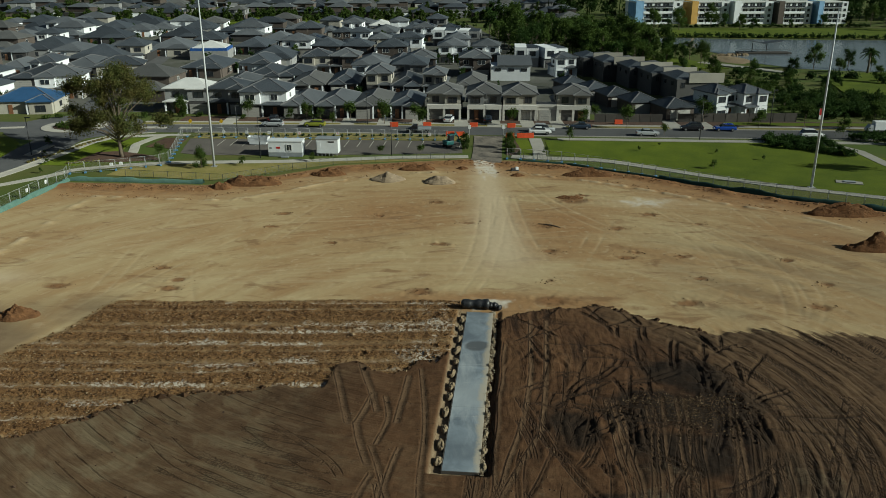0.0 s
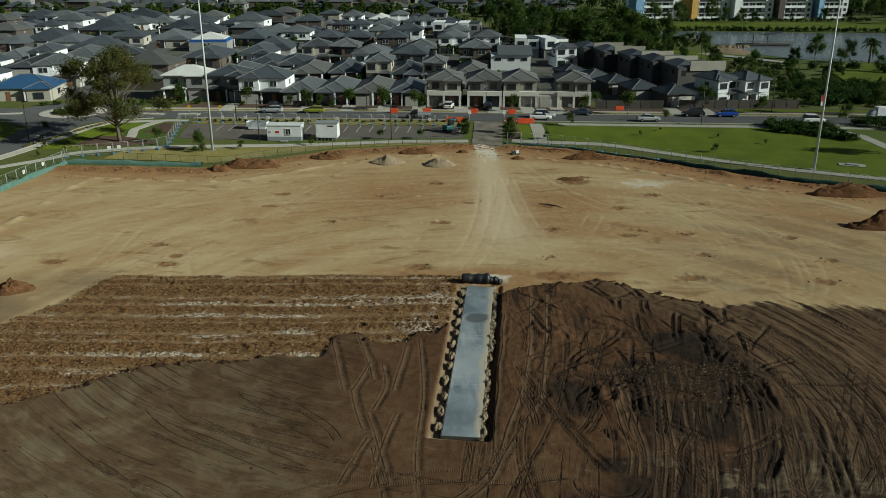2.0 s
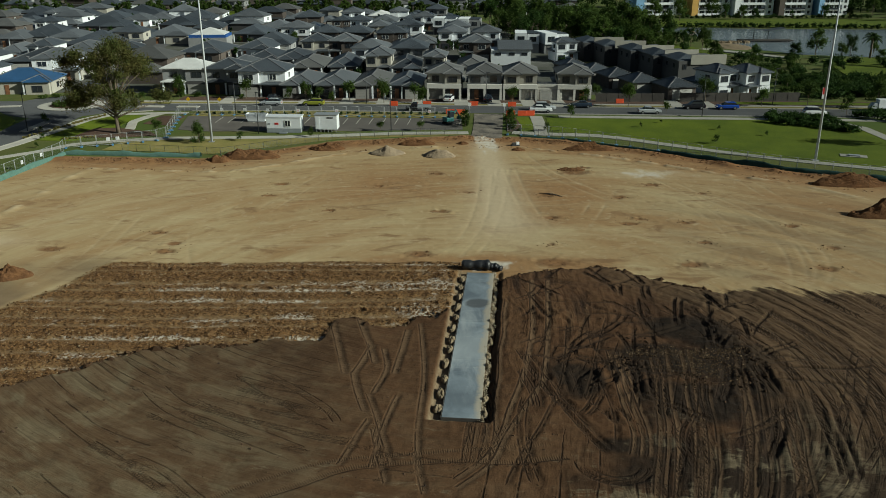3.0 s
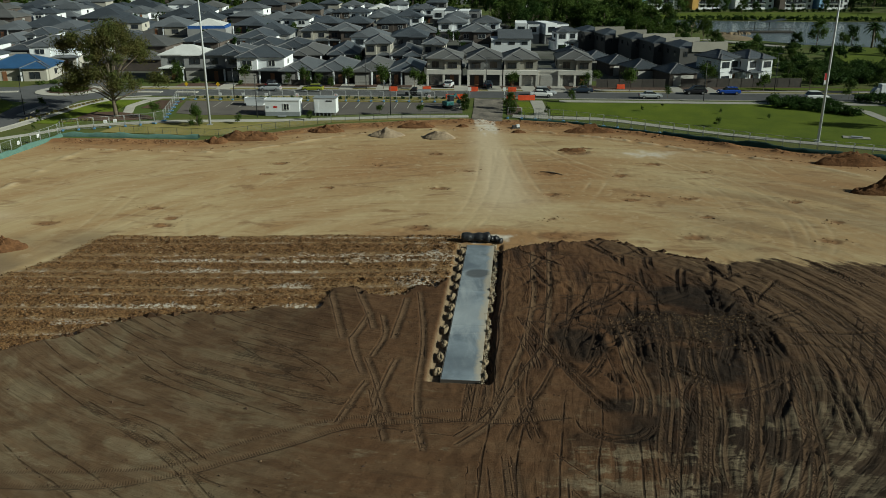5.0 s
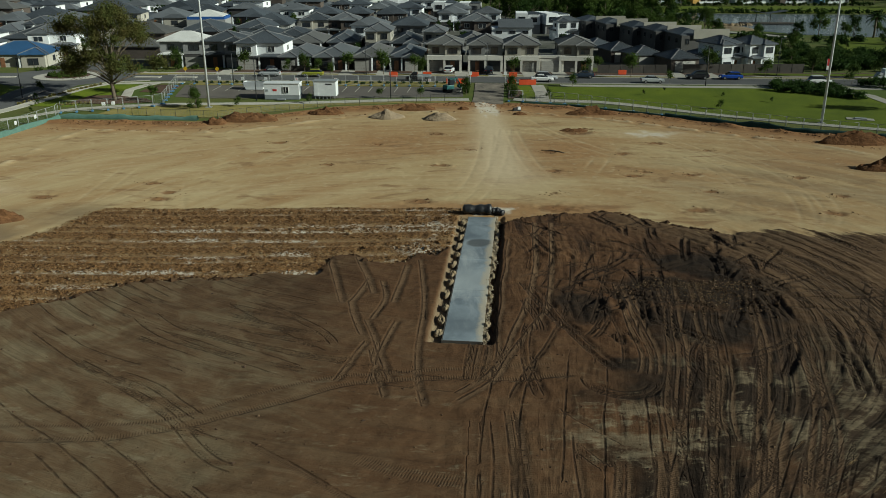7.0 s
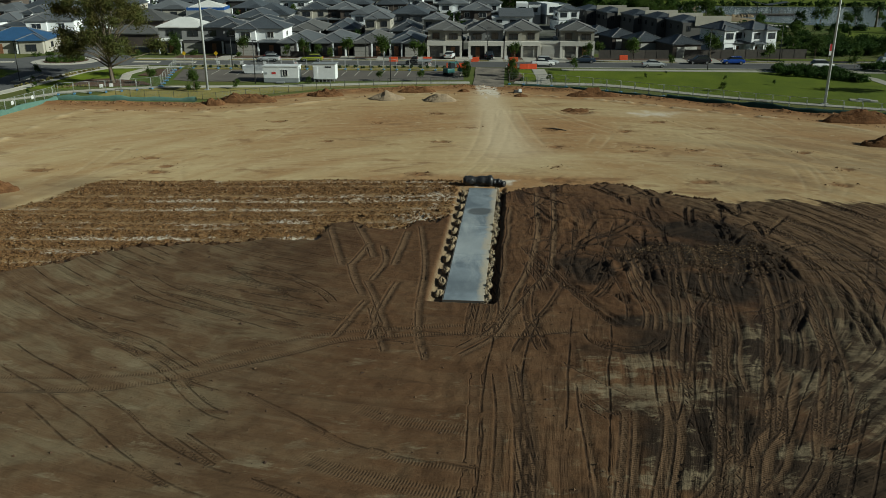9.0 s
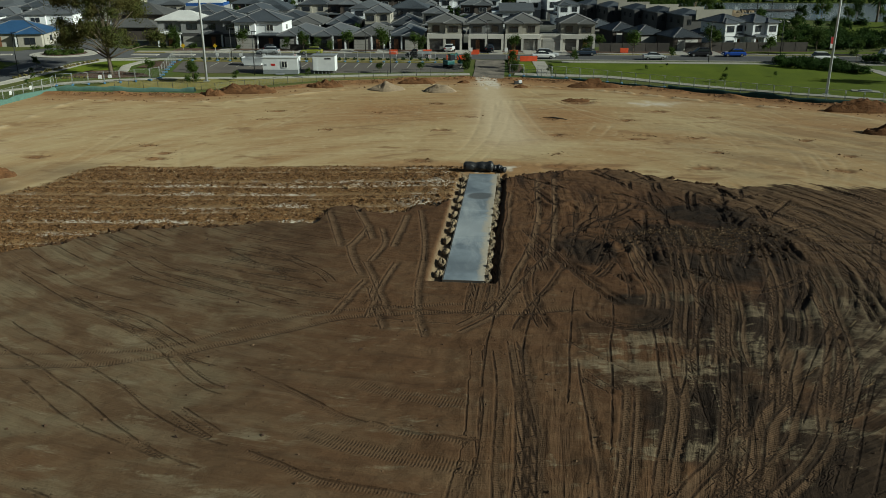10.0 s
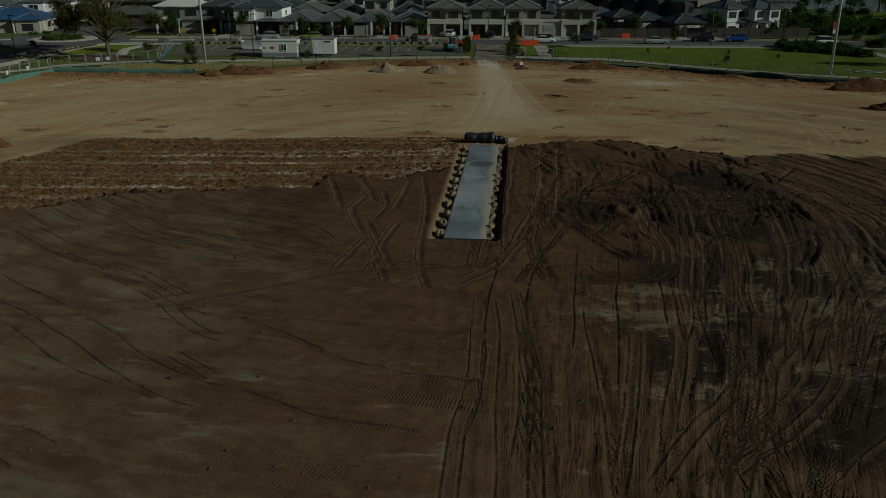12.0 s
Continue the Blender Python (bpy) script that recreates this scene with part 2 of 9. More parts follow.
# sweeping streaks left by the grader: round the oval, and beside the pitch
rr1, an1 = np.hypot(X - 4, Y - 57), np.arctan2(Y - 57, X - 4)
rr2, an2 = np.hypot(X - 8, Y - 95), np.arctan2(Y - 95, X - 8)
w_r, w_l = ease(19.5, 24.5, rr1 + 3.0 * vnoise(X * 0.2, Y * 0.2, 407)) * ease(13, 19, X), 1 - ease(-1.0, 4.0, X)
w_m = np.clip(1 - w_r - w_l, 0, 1)
s_r, s_l = fbm(rr1 * 2.3 + 1.5 * vnoise(X * 0.12, Y * 0.12, 403), an1 * 2.2, 401, 4), fbm(rr2 * 1.3, an2 * 5.0, 411, 4)
fan = X / (1 + 0.017 * (Y - 45)) + 1.5 * vnoise(X * 0.1, Y * 0.09, 419) + 0.5 * vnoise(X * 0.35, Y * 0.25, 420)
s_m = fbm(fan * 1.7, Y * 0.13, 421, 4)
calm = ease(-0.25, 0.3, fbm(X * 0.11, Y * 0.1, 425, 3) + 0.25 * np.exp(-((X - 7) / 3.5) ** 2) * (Y > 50))
streak = w_l * 0.2 * s_l + w_m * (0.15 + 0.85 * calm) * s_m + w_r * s_r
edge = edge + 0.7 * w_r * s_r * ease(22, 32, X)
soft = np.interp(X, [5.0, 20.0, 26.0, 34.0], [0.35, 0.7, 1.0, 1.8])
dark = np.clip(edge / soft * 0.5 + 0.5, 0, 1)
dark = dark * dark * (3 - 2 * dark)
gravel = ease(0.0, 0.6, 81.5 + 0.5 * fbm(X * 0.4, Y * 0.4, 23) - Y) * ease(0.0, 1.2, X - (-46.5 + (Y - 55.0) * 0.42 + 1.5 * fbm(X * 0.2, Y * 0.2, 29))) * ease(0.0, 0.5, 2.2 - X + 0.08 * (Y - 78.0)) * (1 - dark)

# wheel and crawler tracks on the near part: depth, and length along them
near = slice(0, int(np.searchsorted(gy, 92.0)))
Xn, Yn, Dn = X[near], Y[near], dark[near]
rut, cleat, along, lips, flat = (np.zeros_like(Xn) for k in range(5))
laid = np.zeros_like(Xn)  # compacted, paler passes
lined = np.full_like(Xn, 9.0)  # signed distance to the nearest sharp line
rng = np.random.default_rng(7)
soil = Dn * ease(16, 19, Yn)
patchy = np.clip(0.75 + 1.5 * fbm(Xn * 0.16, Yn * 0.16, 301, 3), 0.15, 1.0)


def lay(d, s, depth, width, mask, tread=1.0, win=np.s_[:, :]):
    """Add one track; d: distance from its middle line, s: length along it."""
    core = np.exp(-(d / width) ** 4) * mask
    rut[win], flat[win] = np.maximum(rut[win], depth * core), np.maximum(flat[win], core)
    lips[win] = np.maximum(lips[win], 0.3 * depth * np.exp(-((np.abs(d) - 1.45 * width) / (0.35 * width)) ** 2) * mask)
    along[win] = np.where(core * tread > cleat[win], s, along[win])
    cleat[win] = np.maximum(cleat[win], core * tread)


def score(d, mask, win=np.s_[:, :]):
    """A sharp cut line in the soil along d = 0, where the mask is high."""
    dd = d + np.where(d < 0, -1.0, 1.0) * (1 - ease(0.2, 0.7, mask)) * 0.25
    lined[win] = np.where(np.abs(dd) < np.abs(lined[win]), dd, lined[win])


def trail(stops, depth, width, tread, offs=(0.0,), wob=0.25, seed=0, edges=(0.0,), pale=0.0):
    """A track along a smooth line through the stops."""
    P = np.array(stops, float)
    u = np.linspace(0, len(P) - 1, 6 * (len(P) - 1) + 1)
    E = np.vstack([2 * P[0] - P[1], P, 2 * P[-1] - P[-2]])
    k = np.minimum(u.astype(int), len(P) - 2)
    f = (u - k)[:, None]
    a, b, c, e = E[k], E[k + 1], E[k + 2], E[k + 3]
    L = 0.5 * (2 * b + (c - a) * f + (2 * a - 5 * b + 4 * c - e) * f * f + (3 * b - a - 3 * c + e) * f ** 3)
    lo, hi = L.min(0) - 3.0, L.max(0) + 3.0
    i0, i1 = np.searchsorted(gx, (lo[0], hi[0]))
    j0, j1 = np.searchsorted(gy, (lo[1], hi[1]))
    win = np.s_[j0:min(j1, Xn.shape[0]), i0:i1]
    xs, ys = Xn[win], Yn[win]
    xs, ys = xs + wob * vnoise(xs * 0.25, ys * 0.25, 600 + seed), ys + wob * vnoise(xs * 0.25, ys * 0.25, 640 + seed)
    best, dist, length, done = np.full(xs.shape, 1e9), np.zeros(xs.shape), np.zeros(xs.shape), 0.0
    for (x0, y0), (x1, y1) in zip(L[:-1], L[1:]):
        n = math.hypot(x1 - x0, y1 - y0)
        ux, uy = (x1 - x0) / n, (y1 - y0) / n
        s = np.clip((xs - x0) * ux + (ys - y0) * uy, 0, n)
        q = np.hypot(xs - x0 - s * ux, ys - y0 - s * uy)
        nearer = q < best
        side = np.where((xs - x0) * uy - (ys - y0) * ux < 0, -1.0, 1.0)
        best, dist, length = np.where(nearer, q, best), np.where(nearer, side * q, dist), np.where(nearer, done + s, length)
        done += n
    tip = 0.7 if pale > 0.8 else 2.0
    m = soil[win] * ease(0, tip, length) * (1 - ease(done - tip, done, length)) * np.clip(0.95 + 0.9 * fbm(xs * 0.12, ys * 0.12, 660 + seed, 2), 0.3, 1)
    for off in offs:
        if tread:
            lay(dist - off, length, depth, width, m, tread, win)
        if pale:
            laid[win] = np.maximum(laid[win], pale * np.exp(-((dist - off) / (1.05 * width)) ** 6) * m)
        for e in edges:
            score(dist - off - e * width, m, win)


for k in range(12):  # fine long arcs sweeping round the near side
    r0 = 40.0 + 1.1 * k + rng.uniform(-0.6, 0.6)
    cx, cy = 8 + rng.uniform(-4, 4), 95 + rng.uniform(-3, 3)
    rr, ang = np.hypot(Xn - cx, Yn - cy), np.arctan2(Yn - cy, Xn - cx)
    a0, a1 = radians(rng.uniform(-165, -130)), radians(rng.uniform(-110, -90))
    m = 0.7 * soil * patchy * ease(a0 - 0.06, a0 + 0.06, ang) * (1 - ease(a1 - 0.05, a1 + 0.05, ang)) * (Xn < 4)
    wob = 0.5 * vnoise(ang * 9, ang * 0 + k, 3)
    for off in (0.0, 1.75)[:rng.integers(1, 3)]:
        score(rr - r0 - off - wob, m)
for k in range(22):  # raked curves on the far side and along the edge of the dark fill
    r0 = 20.5 + 0.95 * k + rng.uniform(-0.5, 0.5)
    cx, cy = 4 + rng.uniform(-2, 2), 56 + rng.uniform(-2, 2)
    rr, ang = np.hypot(Xn - cx, Yn - cy), np.arctan2(Yn - cy, Xn - cx)
    a0, a1 = radians(rng.uniform(-45, -5)), radians(rng.uniform(18, 42))
    m = np.maximum(soil, 0.4 * (Dn > 0.02)) * patchy * ease(a0 - 0.08, a0 + 0.08, ang) * (1 - ease(a1 - 0.08, a1 + 0.08, ang)) * ease(17, 22, Xn)
    wob = 0.5 * vnoise(ang * 7, ang * 0 + k, 31)
    for off in (0.0, 0.6, 1.9, 2.5)[:rng.integers(1, 5)]:
        score(rr - r0 - off - wob, m)
for k in range(15):  # faint wheel lines beside the pitch, towards the camera
    x0, lean_, bend = 3.6 + 1.75 * k + rng.uniform(-0.5, 0.5), rng.normal(0.0, 0.05), rng.uniform(-0.004, 0.006)
    y0, y1 = rng.uniform(6, 46), rng.uniform(40, 74)
    if y1 - y0 < 8:
        y0 -= 12
    mid = x0 + (0.026 * x0 + lean_) * (Yn - 45) + bend * (Yn - 45) ** 2 + 1.0 * vnoise(Yn * 0.075, Yn * 0 + k, 57) + 0.25 * vnoise(Yn * 0.3, Yn * 0 + k, 58)
    m = soil * patchy * ease(y0, y0 + 3.5, Yn) * (1 - ease(y1 - 4, y1, Yn))
    for off in (0.0, 0.6, 1.7)[:rng.integers(1, 4)]:
        score(Xn - mid - off, m)


# single machine passes. Thin wheel lines on the dry side
THIN = [[(-29.1, 51.9), (-24.0, 47.2), (-20.0, 44.0), (-16.4, 41.2), (-13.5, 38.7), (-10.5, 37.3)], [(-20.7, 45.8), (-17.7, 44.0), (-15.4, 42.0), (-12.9, 39.8)],
        [(-25.9, 44.0), (-22.6, 41.2), (-19.4, 38.7), (-16.1, 35.6), (-13.7, 33.3), (-11.1, 31.3), (-8.6, 30.1)], [(-22.5, 37.4), (-19.6, 34.7), (-16.7, 32.3), (-14.0, 30.6), (-11.3, 28.9)]]
THIN += [[(-24.2, 47.7), (-19.3, 44.0), (-15.0, 39.8), (-11.9, 36.2), (-9.7, 35.0)], [(-21.6, 55.5), (-18.5, 51.9), (-13.2, 48.7), (-8.1, 45.8)], [(-16.7, 56.8), (-12.0, 51.9), (-7.0, 47.7)],
         [(-14.8, 57.4), (-8.6, 51.9), (-6.7, 48.7)], [(-17.8, 28.1), (-16.0, 27.1), (-13.8, 25.7)], [(-28.2, 53.0), (-23.6, 48.7), (-18.3, 45.8)], [(-13.0, 34.4), (-11.5, 32.8), (-9.0, 30.9)]]
for k, stops in enumerate(THIN):
    trail(stops, 0.05, 0.1, 0.0, ((0.0,), (0.0, 0.6), (0.0, 1.7))[k % 3], 0.3, k)
# crawler passes across the middle
trail([(-30.0, 38.2), (-22.8, 37.9), (-18.5, 37.9), (-14.5, 39.1), (-11.9, 40.5), (-9.1, 42.0), (-5.5, 44.0), (0.4, 44.7), (4.0, 44.6), (9.0, 45.2)], 0.045, 0.24, 1.0, (0.0,), 0.15, 20, (1.15,))
trail([(-30.0, 39.0), (-23.4, 39.1), (-19.0, 39.3), (-16.1, 39.6), (-14.1, 40.7), (-11.7, 42.4), (-6.2, 44.9), (2.0, 46.0), (8.0, 46.6)], 0.03, 0.2, 0.9, (0.0,), 0.15, 21, ())
NEARBY = [[(-7.4, 32.8), (-5.1, 31.1), (-2.1, 30.0), (0.3, 29.3), (3.0, 28.8)], [(-9.4, 30.4), (-7.2, 29.1), (-5.1, 27.9), (-2.0, 27.1), (0.2, 26.6)], [(-5.3, 36.8), (-2.4, 35.3), (0.3, 34.4), (2.0, 34.0)],
          [(-11.3, 38.1), (-7.3, 35.0), (-4.8, 32.8), (-2.5, 31.6)], [(-8.6, 28.0), (-6.9, 26.7), (-4.7, 25.0), (-2.5, 23.6)], [(-4.3, 32.8), (-2.2, 31.6), (0.3, 30.9), (2.2, 30.4)], [(-10.5, 27.0), (-8.7, 26.0), (-6.5, 24.7), (-4.0, 23.0)]]
for k, stops in enumerate(NEARBY):
    trail(stops, 0.035, 0.2, 0.9, ((0.0, 0.5), (0.0,))[k % 2], 0.2, 22 + k, (-1.1,) if k % 2 else ())
# flat pale wheel strips by the end of the pitch
STRIPS = [[(-9.7, 66.2), (-9.4, 64.6), (-8.4, 60.4), (-7.5, 56.0)], [(-7.6, 67.2), (-7.2, 66.0), (-6.1, 61.5), (-5.3, 57.8)], [(-5.7, 61.6), (-6.2, 59.2), (-6.9, 56.0)], [(-7.0, 57.0), (-6.4, 54.0), (-5.4, 50.4)], [(-2.9, 64.6), (-3.2, 61.0), (-3.8, 56.0)], [(-2.0, 66.0), (-1.4, 56.3), (-1.7, 47.8), (-1.2, 41.6)],
          [(-3.2, 53.4), (-3.8, 50.0), (-4.6, 43.6)], [(-5.0, 50.0), (-5.6, 48.0), (-6.6, 43.9)], [(-5.6, 53.6), (-4.6, 50.1), (-3.1, 44.0)], [(-4.8, 48.8), (-4.2, 45.6), (-3.4, 42.0)], [(-1.9, 46.0), (-1.0, 40.9)], [(-4.9, 61.0), (-4.4, 57.0), (-5.2, 53.0)]]
for k, stops in enumerate(STRIPS):
    trail(stops, 0.08, 0.27 if k < 5 else 0.22, 0.08, (0.0,), 0.12, 32 + k, (1.1,), pale=1.0 if k < 6 else 0.85)
# two long passes down from the sand to the crossing place
DOWN = [[(8.9, 76.2), (8.3, 70.0), (7.7, 63.9), (6.3, 56.3), (4.8, 50.9), (4.0, 47.8), (2.7, 44.9), (0.5, 42.4)], [(10.5, 76.2), (9.8, 70.0), (9.2, 65.1), (7.9, 56.3), (6.9, 53.5), (4.4, 47.8), (3.1, 44.3), (0.6, 41.4)]]
for k, stops in enumerate(DOWN):
    trail(stops, 0.06, 0.22, 0.2, (0.0,), 0.1, 45 + k, (1.15,), pale=1.0)
# narrow wheel and crawler tracks over the wet ground, towards the camera
TOWARDS = [[(2.5, 41.0), (2.0, 34.7), (1.5, 29.7), (1.0, 27.2), (0.8, 24.3), (0.4, 21.0)], [(2.8, 41.0), (2.6, 34.7), (2.2, 29.7), (1.8, 24.3), (1.5, 21.0)], [(4.3, 41.5), (4.3, 34.7), (4.2, 30.6), (3.9, 27.2), (3.5, 24.3), (3.2, 21.0)], [(4.3, 38.5), (4.2, 32.6), (3.5, 28.0), (2.8, 24.3)],
           [(7.3, 39.5), (6.7, 32.6), (6.3, 27.6), (5.9, 24.3), (5.6, 21.0)], [(9.5, 36.5), (9.3, 34.7), (7.8, 28.8), (6.5, 24.3), (5.8, 22.0)], [(12.0, 37.5), (11.5, 34.7), (9.6, 28.8), (8.3, 24.3), (7.6, 21.5)], [(14.2, 37.5), (13.6, 34.7), (11.7, 28.8), (10.2, 24.3)]]
TOWARDS += [[(15.2, 37.5), (14.4, 34.7), (12.5, 29.7), (10.1, 24.3), (9.0, 21.5)], [(19.6, 40.5), (16.9, 34.7), (14.8, 32.1), (13.3, 28.8), (10.9, 24.3), (9.8, 21.5)], [(17.9, 36.9), (15.6, 31.6), (13.1, 28.4), (10.3, 25.4), (8.0, 23.0)],
            [(20.2, 38.0), (18.9, 34.7), (17.1, 31.1), (15.4, 28.8), (13.8, 27.2), (11.5, 25.2), (9.6, 23.4)], [(14.6, 33.0), (13.8, 31.6), (11.7, 28.8), (10.3, 27.2), (8.7, 25.1), (7.2, 22.8)], [(18.0, 28.0), (16.8, 26.8), (14.9, 25.1), (13.0, 23.0)]]
WIDE_AWAY = [[(17.4, 60.4), (16.1, 51.7), (14.9, 46.3), (13.3, 41.2), (12.5, 36.8)], [(20.4, 61.4), (18.5, 52.6), (17.7, 47.8), (15.8, 41.2), (14.2, 36.8)], [(20.3, 55.6), (18.6, 47.8), (16.7, 41.2), (15.7, 36.8)], [(24.4, 60.4), (21.6, 49.3), (18.8, 41.2), (17.1, 36.8), (15.6, 33.0)], [(25.2, 57.6), (22.5, 47.8), (20.9, 42.4), (19.4, 39.0)],
             [(14.6, 61.4), (14.1, 52.6), (13.9, 47.8), (13.2, 44.0)], [(25.9, 53.0), (24.0, 46.3), (22.5, 41.2), (20.8, 36.8), (19.0, 33.0)], [(6.1, 71.5), (4.9, 60.4), (4.0, 52.6), (3.0, 44.3)], [(4.9, 66.5), (3.4, 52.6), (2.3, 43.6)], [(24.6, 52.0), (23.0, 44.7), (21.4, 39.9), (18.5, 34.2), (17.0, 30.5)]]
for k, stops in enumerate(TOWARDS):
    trail(stops, 0.035, 0.2 + 0.05 * (k % 3 == 0), 0.95 if k % 4 else 0.3, ((0.0, 0.6), (0.0,), (0.0, 0.55))[k % 3], 0.3, 50 + k, (1.1,), pale=(0.75, 0.5, 0.65)[k % 3])
for k, stops in enumerate(WIDE_AWAY):
    trail(stops, 0.04, 0.2, 0.35, ((0.0, 0.55), (0.0, 0.6, 1.7), (0.0, 0.55, 1.1))[k % 3], 0.35, 70 + k, (1.1,), pale=(0.5, 0.65)[k % 2])
# short crossing cuts beside the pitch
CUTS = [[(11.2, 66.2), (9.3, 56.3), (7.6, 50.9), (5.3, 45.6), (3.6, 41.2)], [(7.0, 60.4), (9.1, 51.7), (10.7, 48.0)], [(11.8, 57.3), (12.1, 50.9), (11.3, 45.5)], [(8.5, 53.6), (10.4, 47.8), (11.6, 45.0)], [(15.0, 67.4), (12.2, 58.3), (10.2, 51.8)], [(6.7, 53.6), (5.6, 47.8), (6.1, 41.6)], [(5.9, 61.4), (7.4, 54.4), (8.8, 50.1)],
        [(12.5, 54.5), (10.8, 51.0), (9.4, 49.6)], [(10.0, 54.0), (11.4, 50.4), (12.6, 48.6)], [(18.2, 47.6), (21.8, 49.3), (25.2, 52.0)], [(6.0, 42.2), (8.0, 39.2), (10.2, 36.7)], [(6.8, 38.4), (8.3, 35.9), (9.6, 34.0)], [(13.2, 66.0), (12.4, 61.0), (13.4, 57.0)], [(16.4, 71.0), (18.6, 68.0), (18.9, 64.6)], [(12.6, 71.5), (14.6, 68.4), (17.0, 67.6)]]
for k, stops in enumerate(CUTS):
    trail(stops, 0.06, 0.16, 0.8 if k in (9, 10, 11) else 0.05, (0.0, 0.58) if k % 2 else (0.0,), 0.3, 85 + k, (1.1,), pale=0.35)
for k in range(90):  # short swirling cuts where machines turned in the dark fill
    x0, y0 = rng.uniform(5.5, 26.0), rng.uniform(54.0, 77.5)
    head, bend, reach = rng.choice([rng.normal(1.5, 0.35), rng.normal(0.2, 0.5)]), rng.normal(0.0, 0.18), rng.uniform(1.0, 2.2)
    stops = [(x0, y0)]
    for q in range(4):
        stops.append((stops[-1][0] + reach * math.cos(head + bend * q), stops[-1][1] + reach * math.sin(head + bend * q)))
    trail(stops, rng.uniform(0.05, 0.11), rng.uniform(0.12, 0.22), 0.6 if k % 5 == 0 else 0.02, (0.0, 0.6) if k % 4 == 0 else (0.0,), 0.3, 120 + k, (1.0,))
# deep gouges round the rubble and in the churned fill
GOUGES = [[(16.0, 59.4), (15.7, 56.1), (15.0, 51.8)],
          [(16.9, 58.5), (17.1, 56.9), (17.0, 55.0)],
          [(23.1, 58.9), (21.7, 55.5), (19.9, 51.3)],
          [(23.9, 59.1), (24.3, 56.7), (23.5, 52.8)],
          [(25.2, 59.1), (25.5, 56.7), (24.8, 52.3)],
          [(24.8, 52.3), (23.1, 48.5), (20.9, 44.1)],
          [(9.8, 57.9), (10.0, 55.3), (10.1, 51.9)],
          [(8.4, 54.2), (9.2, 52.3), (10.3, 50.5)],
          [(11.9, 57.9), (11.1, 56.7), (9.9, 55.3)], [(12.3, 52.3), (12.9, 50.3), (13.4, 48.5)], [(3.3, 42.4), (3.8, 41.8), (4.6, 41.2)], [(4.2, 44.3), (5.1, 43.8), (6.1, 43.5)], [(28.0, 52.8), (27.0, 46.7), (25.5, 41.4)], [(17.8, 57.9), (16.4, 53.3), (15.4, 48.5)], [(6.5, 57.9), (7.1, 54.4), (7.2, 50.3)], [(19.3, 51.3), (17.4, 46.7), (16.7, 42.8)]]
for k, stops in enumerate(GOUGES):
    trail([tuple(p_) for p_ in stops], (0.115, 0.085, 0.13)[k % 3] if k < 10 else 0.07, 0.15 + 0.05 * (k % 3), 0.02, (0.0, 0.5) if k % 3 else (0.0, 0.75, 1.2), 0.6, 230 + k, (1.0,))
for k in range(3):  # a machine that turned on the spot
    trail([(10.9 + (1.7 + 0.4 * k) * math.cos(t), 44.3 + (1.3 + 0.4 * k) * math.sin(t)) for t in np.linspace(2.6, 6.6, 9)], 0.07, 0.17, 0.5, (0.0,), 0.2, 110 + k)
scrape = np.zeros_like(X)
SCRAPED = [(10.6, 41.0, 1.7), (10.2, 36.7, 2.0), (16.8, 39.1, 1.9), (16.4, 41.2, 1.3), (22.1, 44.2, 1.8), (19.7, 37.9, 1.6), (20.8, 36.7, 1.4), (7.8, 37.9, 1.2), (17.0, 32.2, 1.4), (9.5, 30.3, 1.2), (11.2, 30.1, 1.1), (13.2, 30.5, 1.1), (20.5, 34.1, 1.4), (15.1, 47.0, 1.2), (17.4, 45.4, 1.3),
           (24.2, 45.3, 1.6), (16.2, 50.1, 1.2), (25.6, 49.3, 1.5), (25.6, 46.6, 1.3), (20.3, 39.2, 1.4), (23.2, 38.4, 1.5), (19.6, 44.3, 1.2), (8.6, 39.5, 1.0), (12.2, 37.6, 1.4), (27.4, 44.0, 1.4), (24.0, 42.0, 1.2)]
SCRAPED_DRY = [(-17.8, 40.9, 1.2), (-15.5, 36.2, 0.8), (-6.6, 32.8, 1.0), (-8.4, 31.3, 1.2), (-8.1, 44.0, 0.9), (-4.9, 40.9, 0.8), (-2.2, 32.3, 0.9), (-0.2, 25.7, 1.2), (-4.5, 34.4, 0.7), (-11.4, 44.0, 0.7), (-13.6, 32.3, 0.7), (-16.7, 28.7, 0.7), (-9.6, 27.1, 0.9), (1.8, 38.1, 0.8), (1.1, 34.4, 0.7)]
for k, (px_, py_, pr) in enumerate(SCRAPED + SCRAPED_DRY):
    scrape += (0.9 if k < len(SCRAPED) else 0.7) * np.exp(-((X - px_ + 0.3 * (Y - py_)) / (1.55 * pr)) ** 2 - ((Y - py_) / (0.8 * pr)) ** 2)
scrape = np.clip(scrape, 0, 1)


def full(a):
    out = np.zeros_like(X)
    out[near] = a
    return out


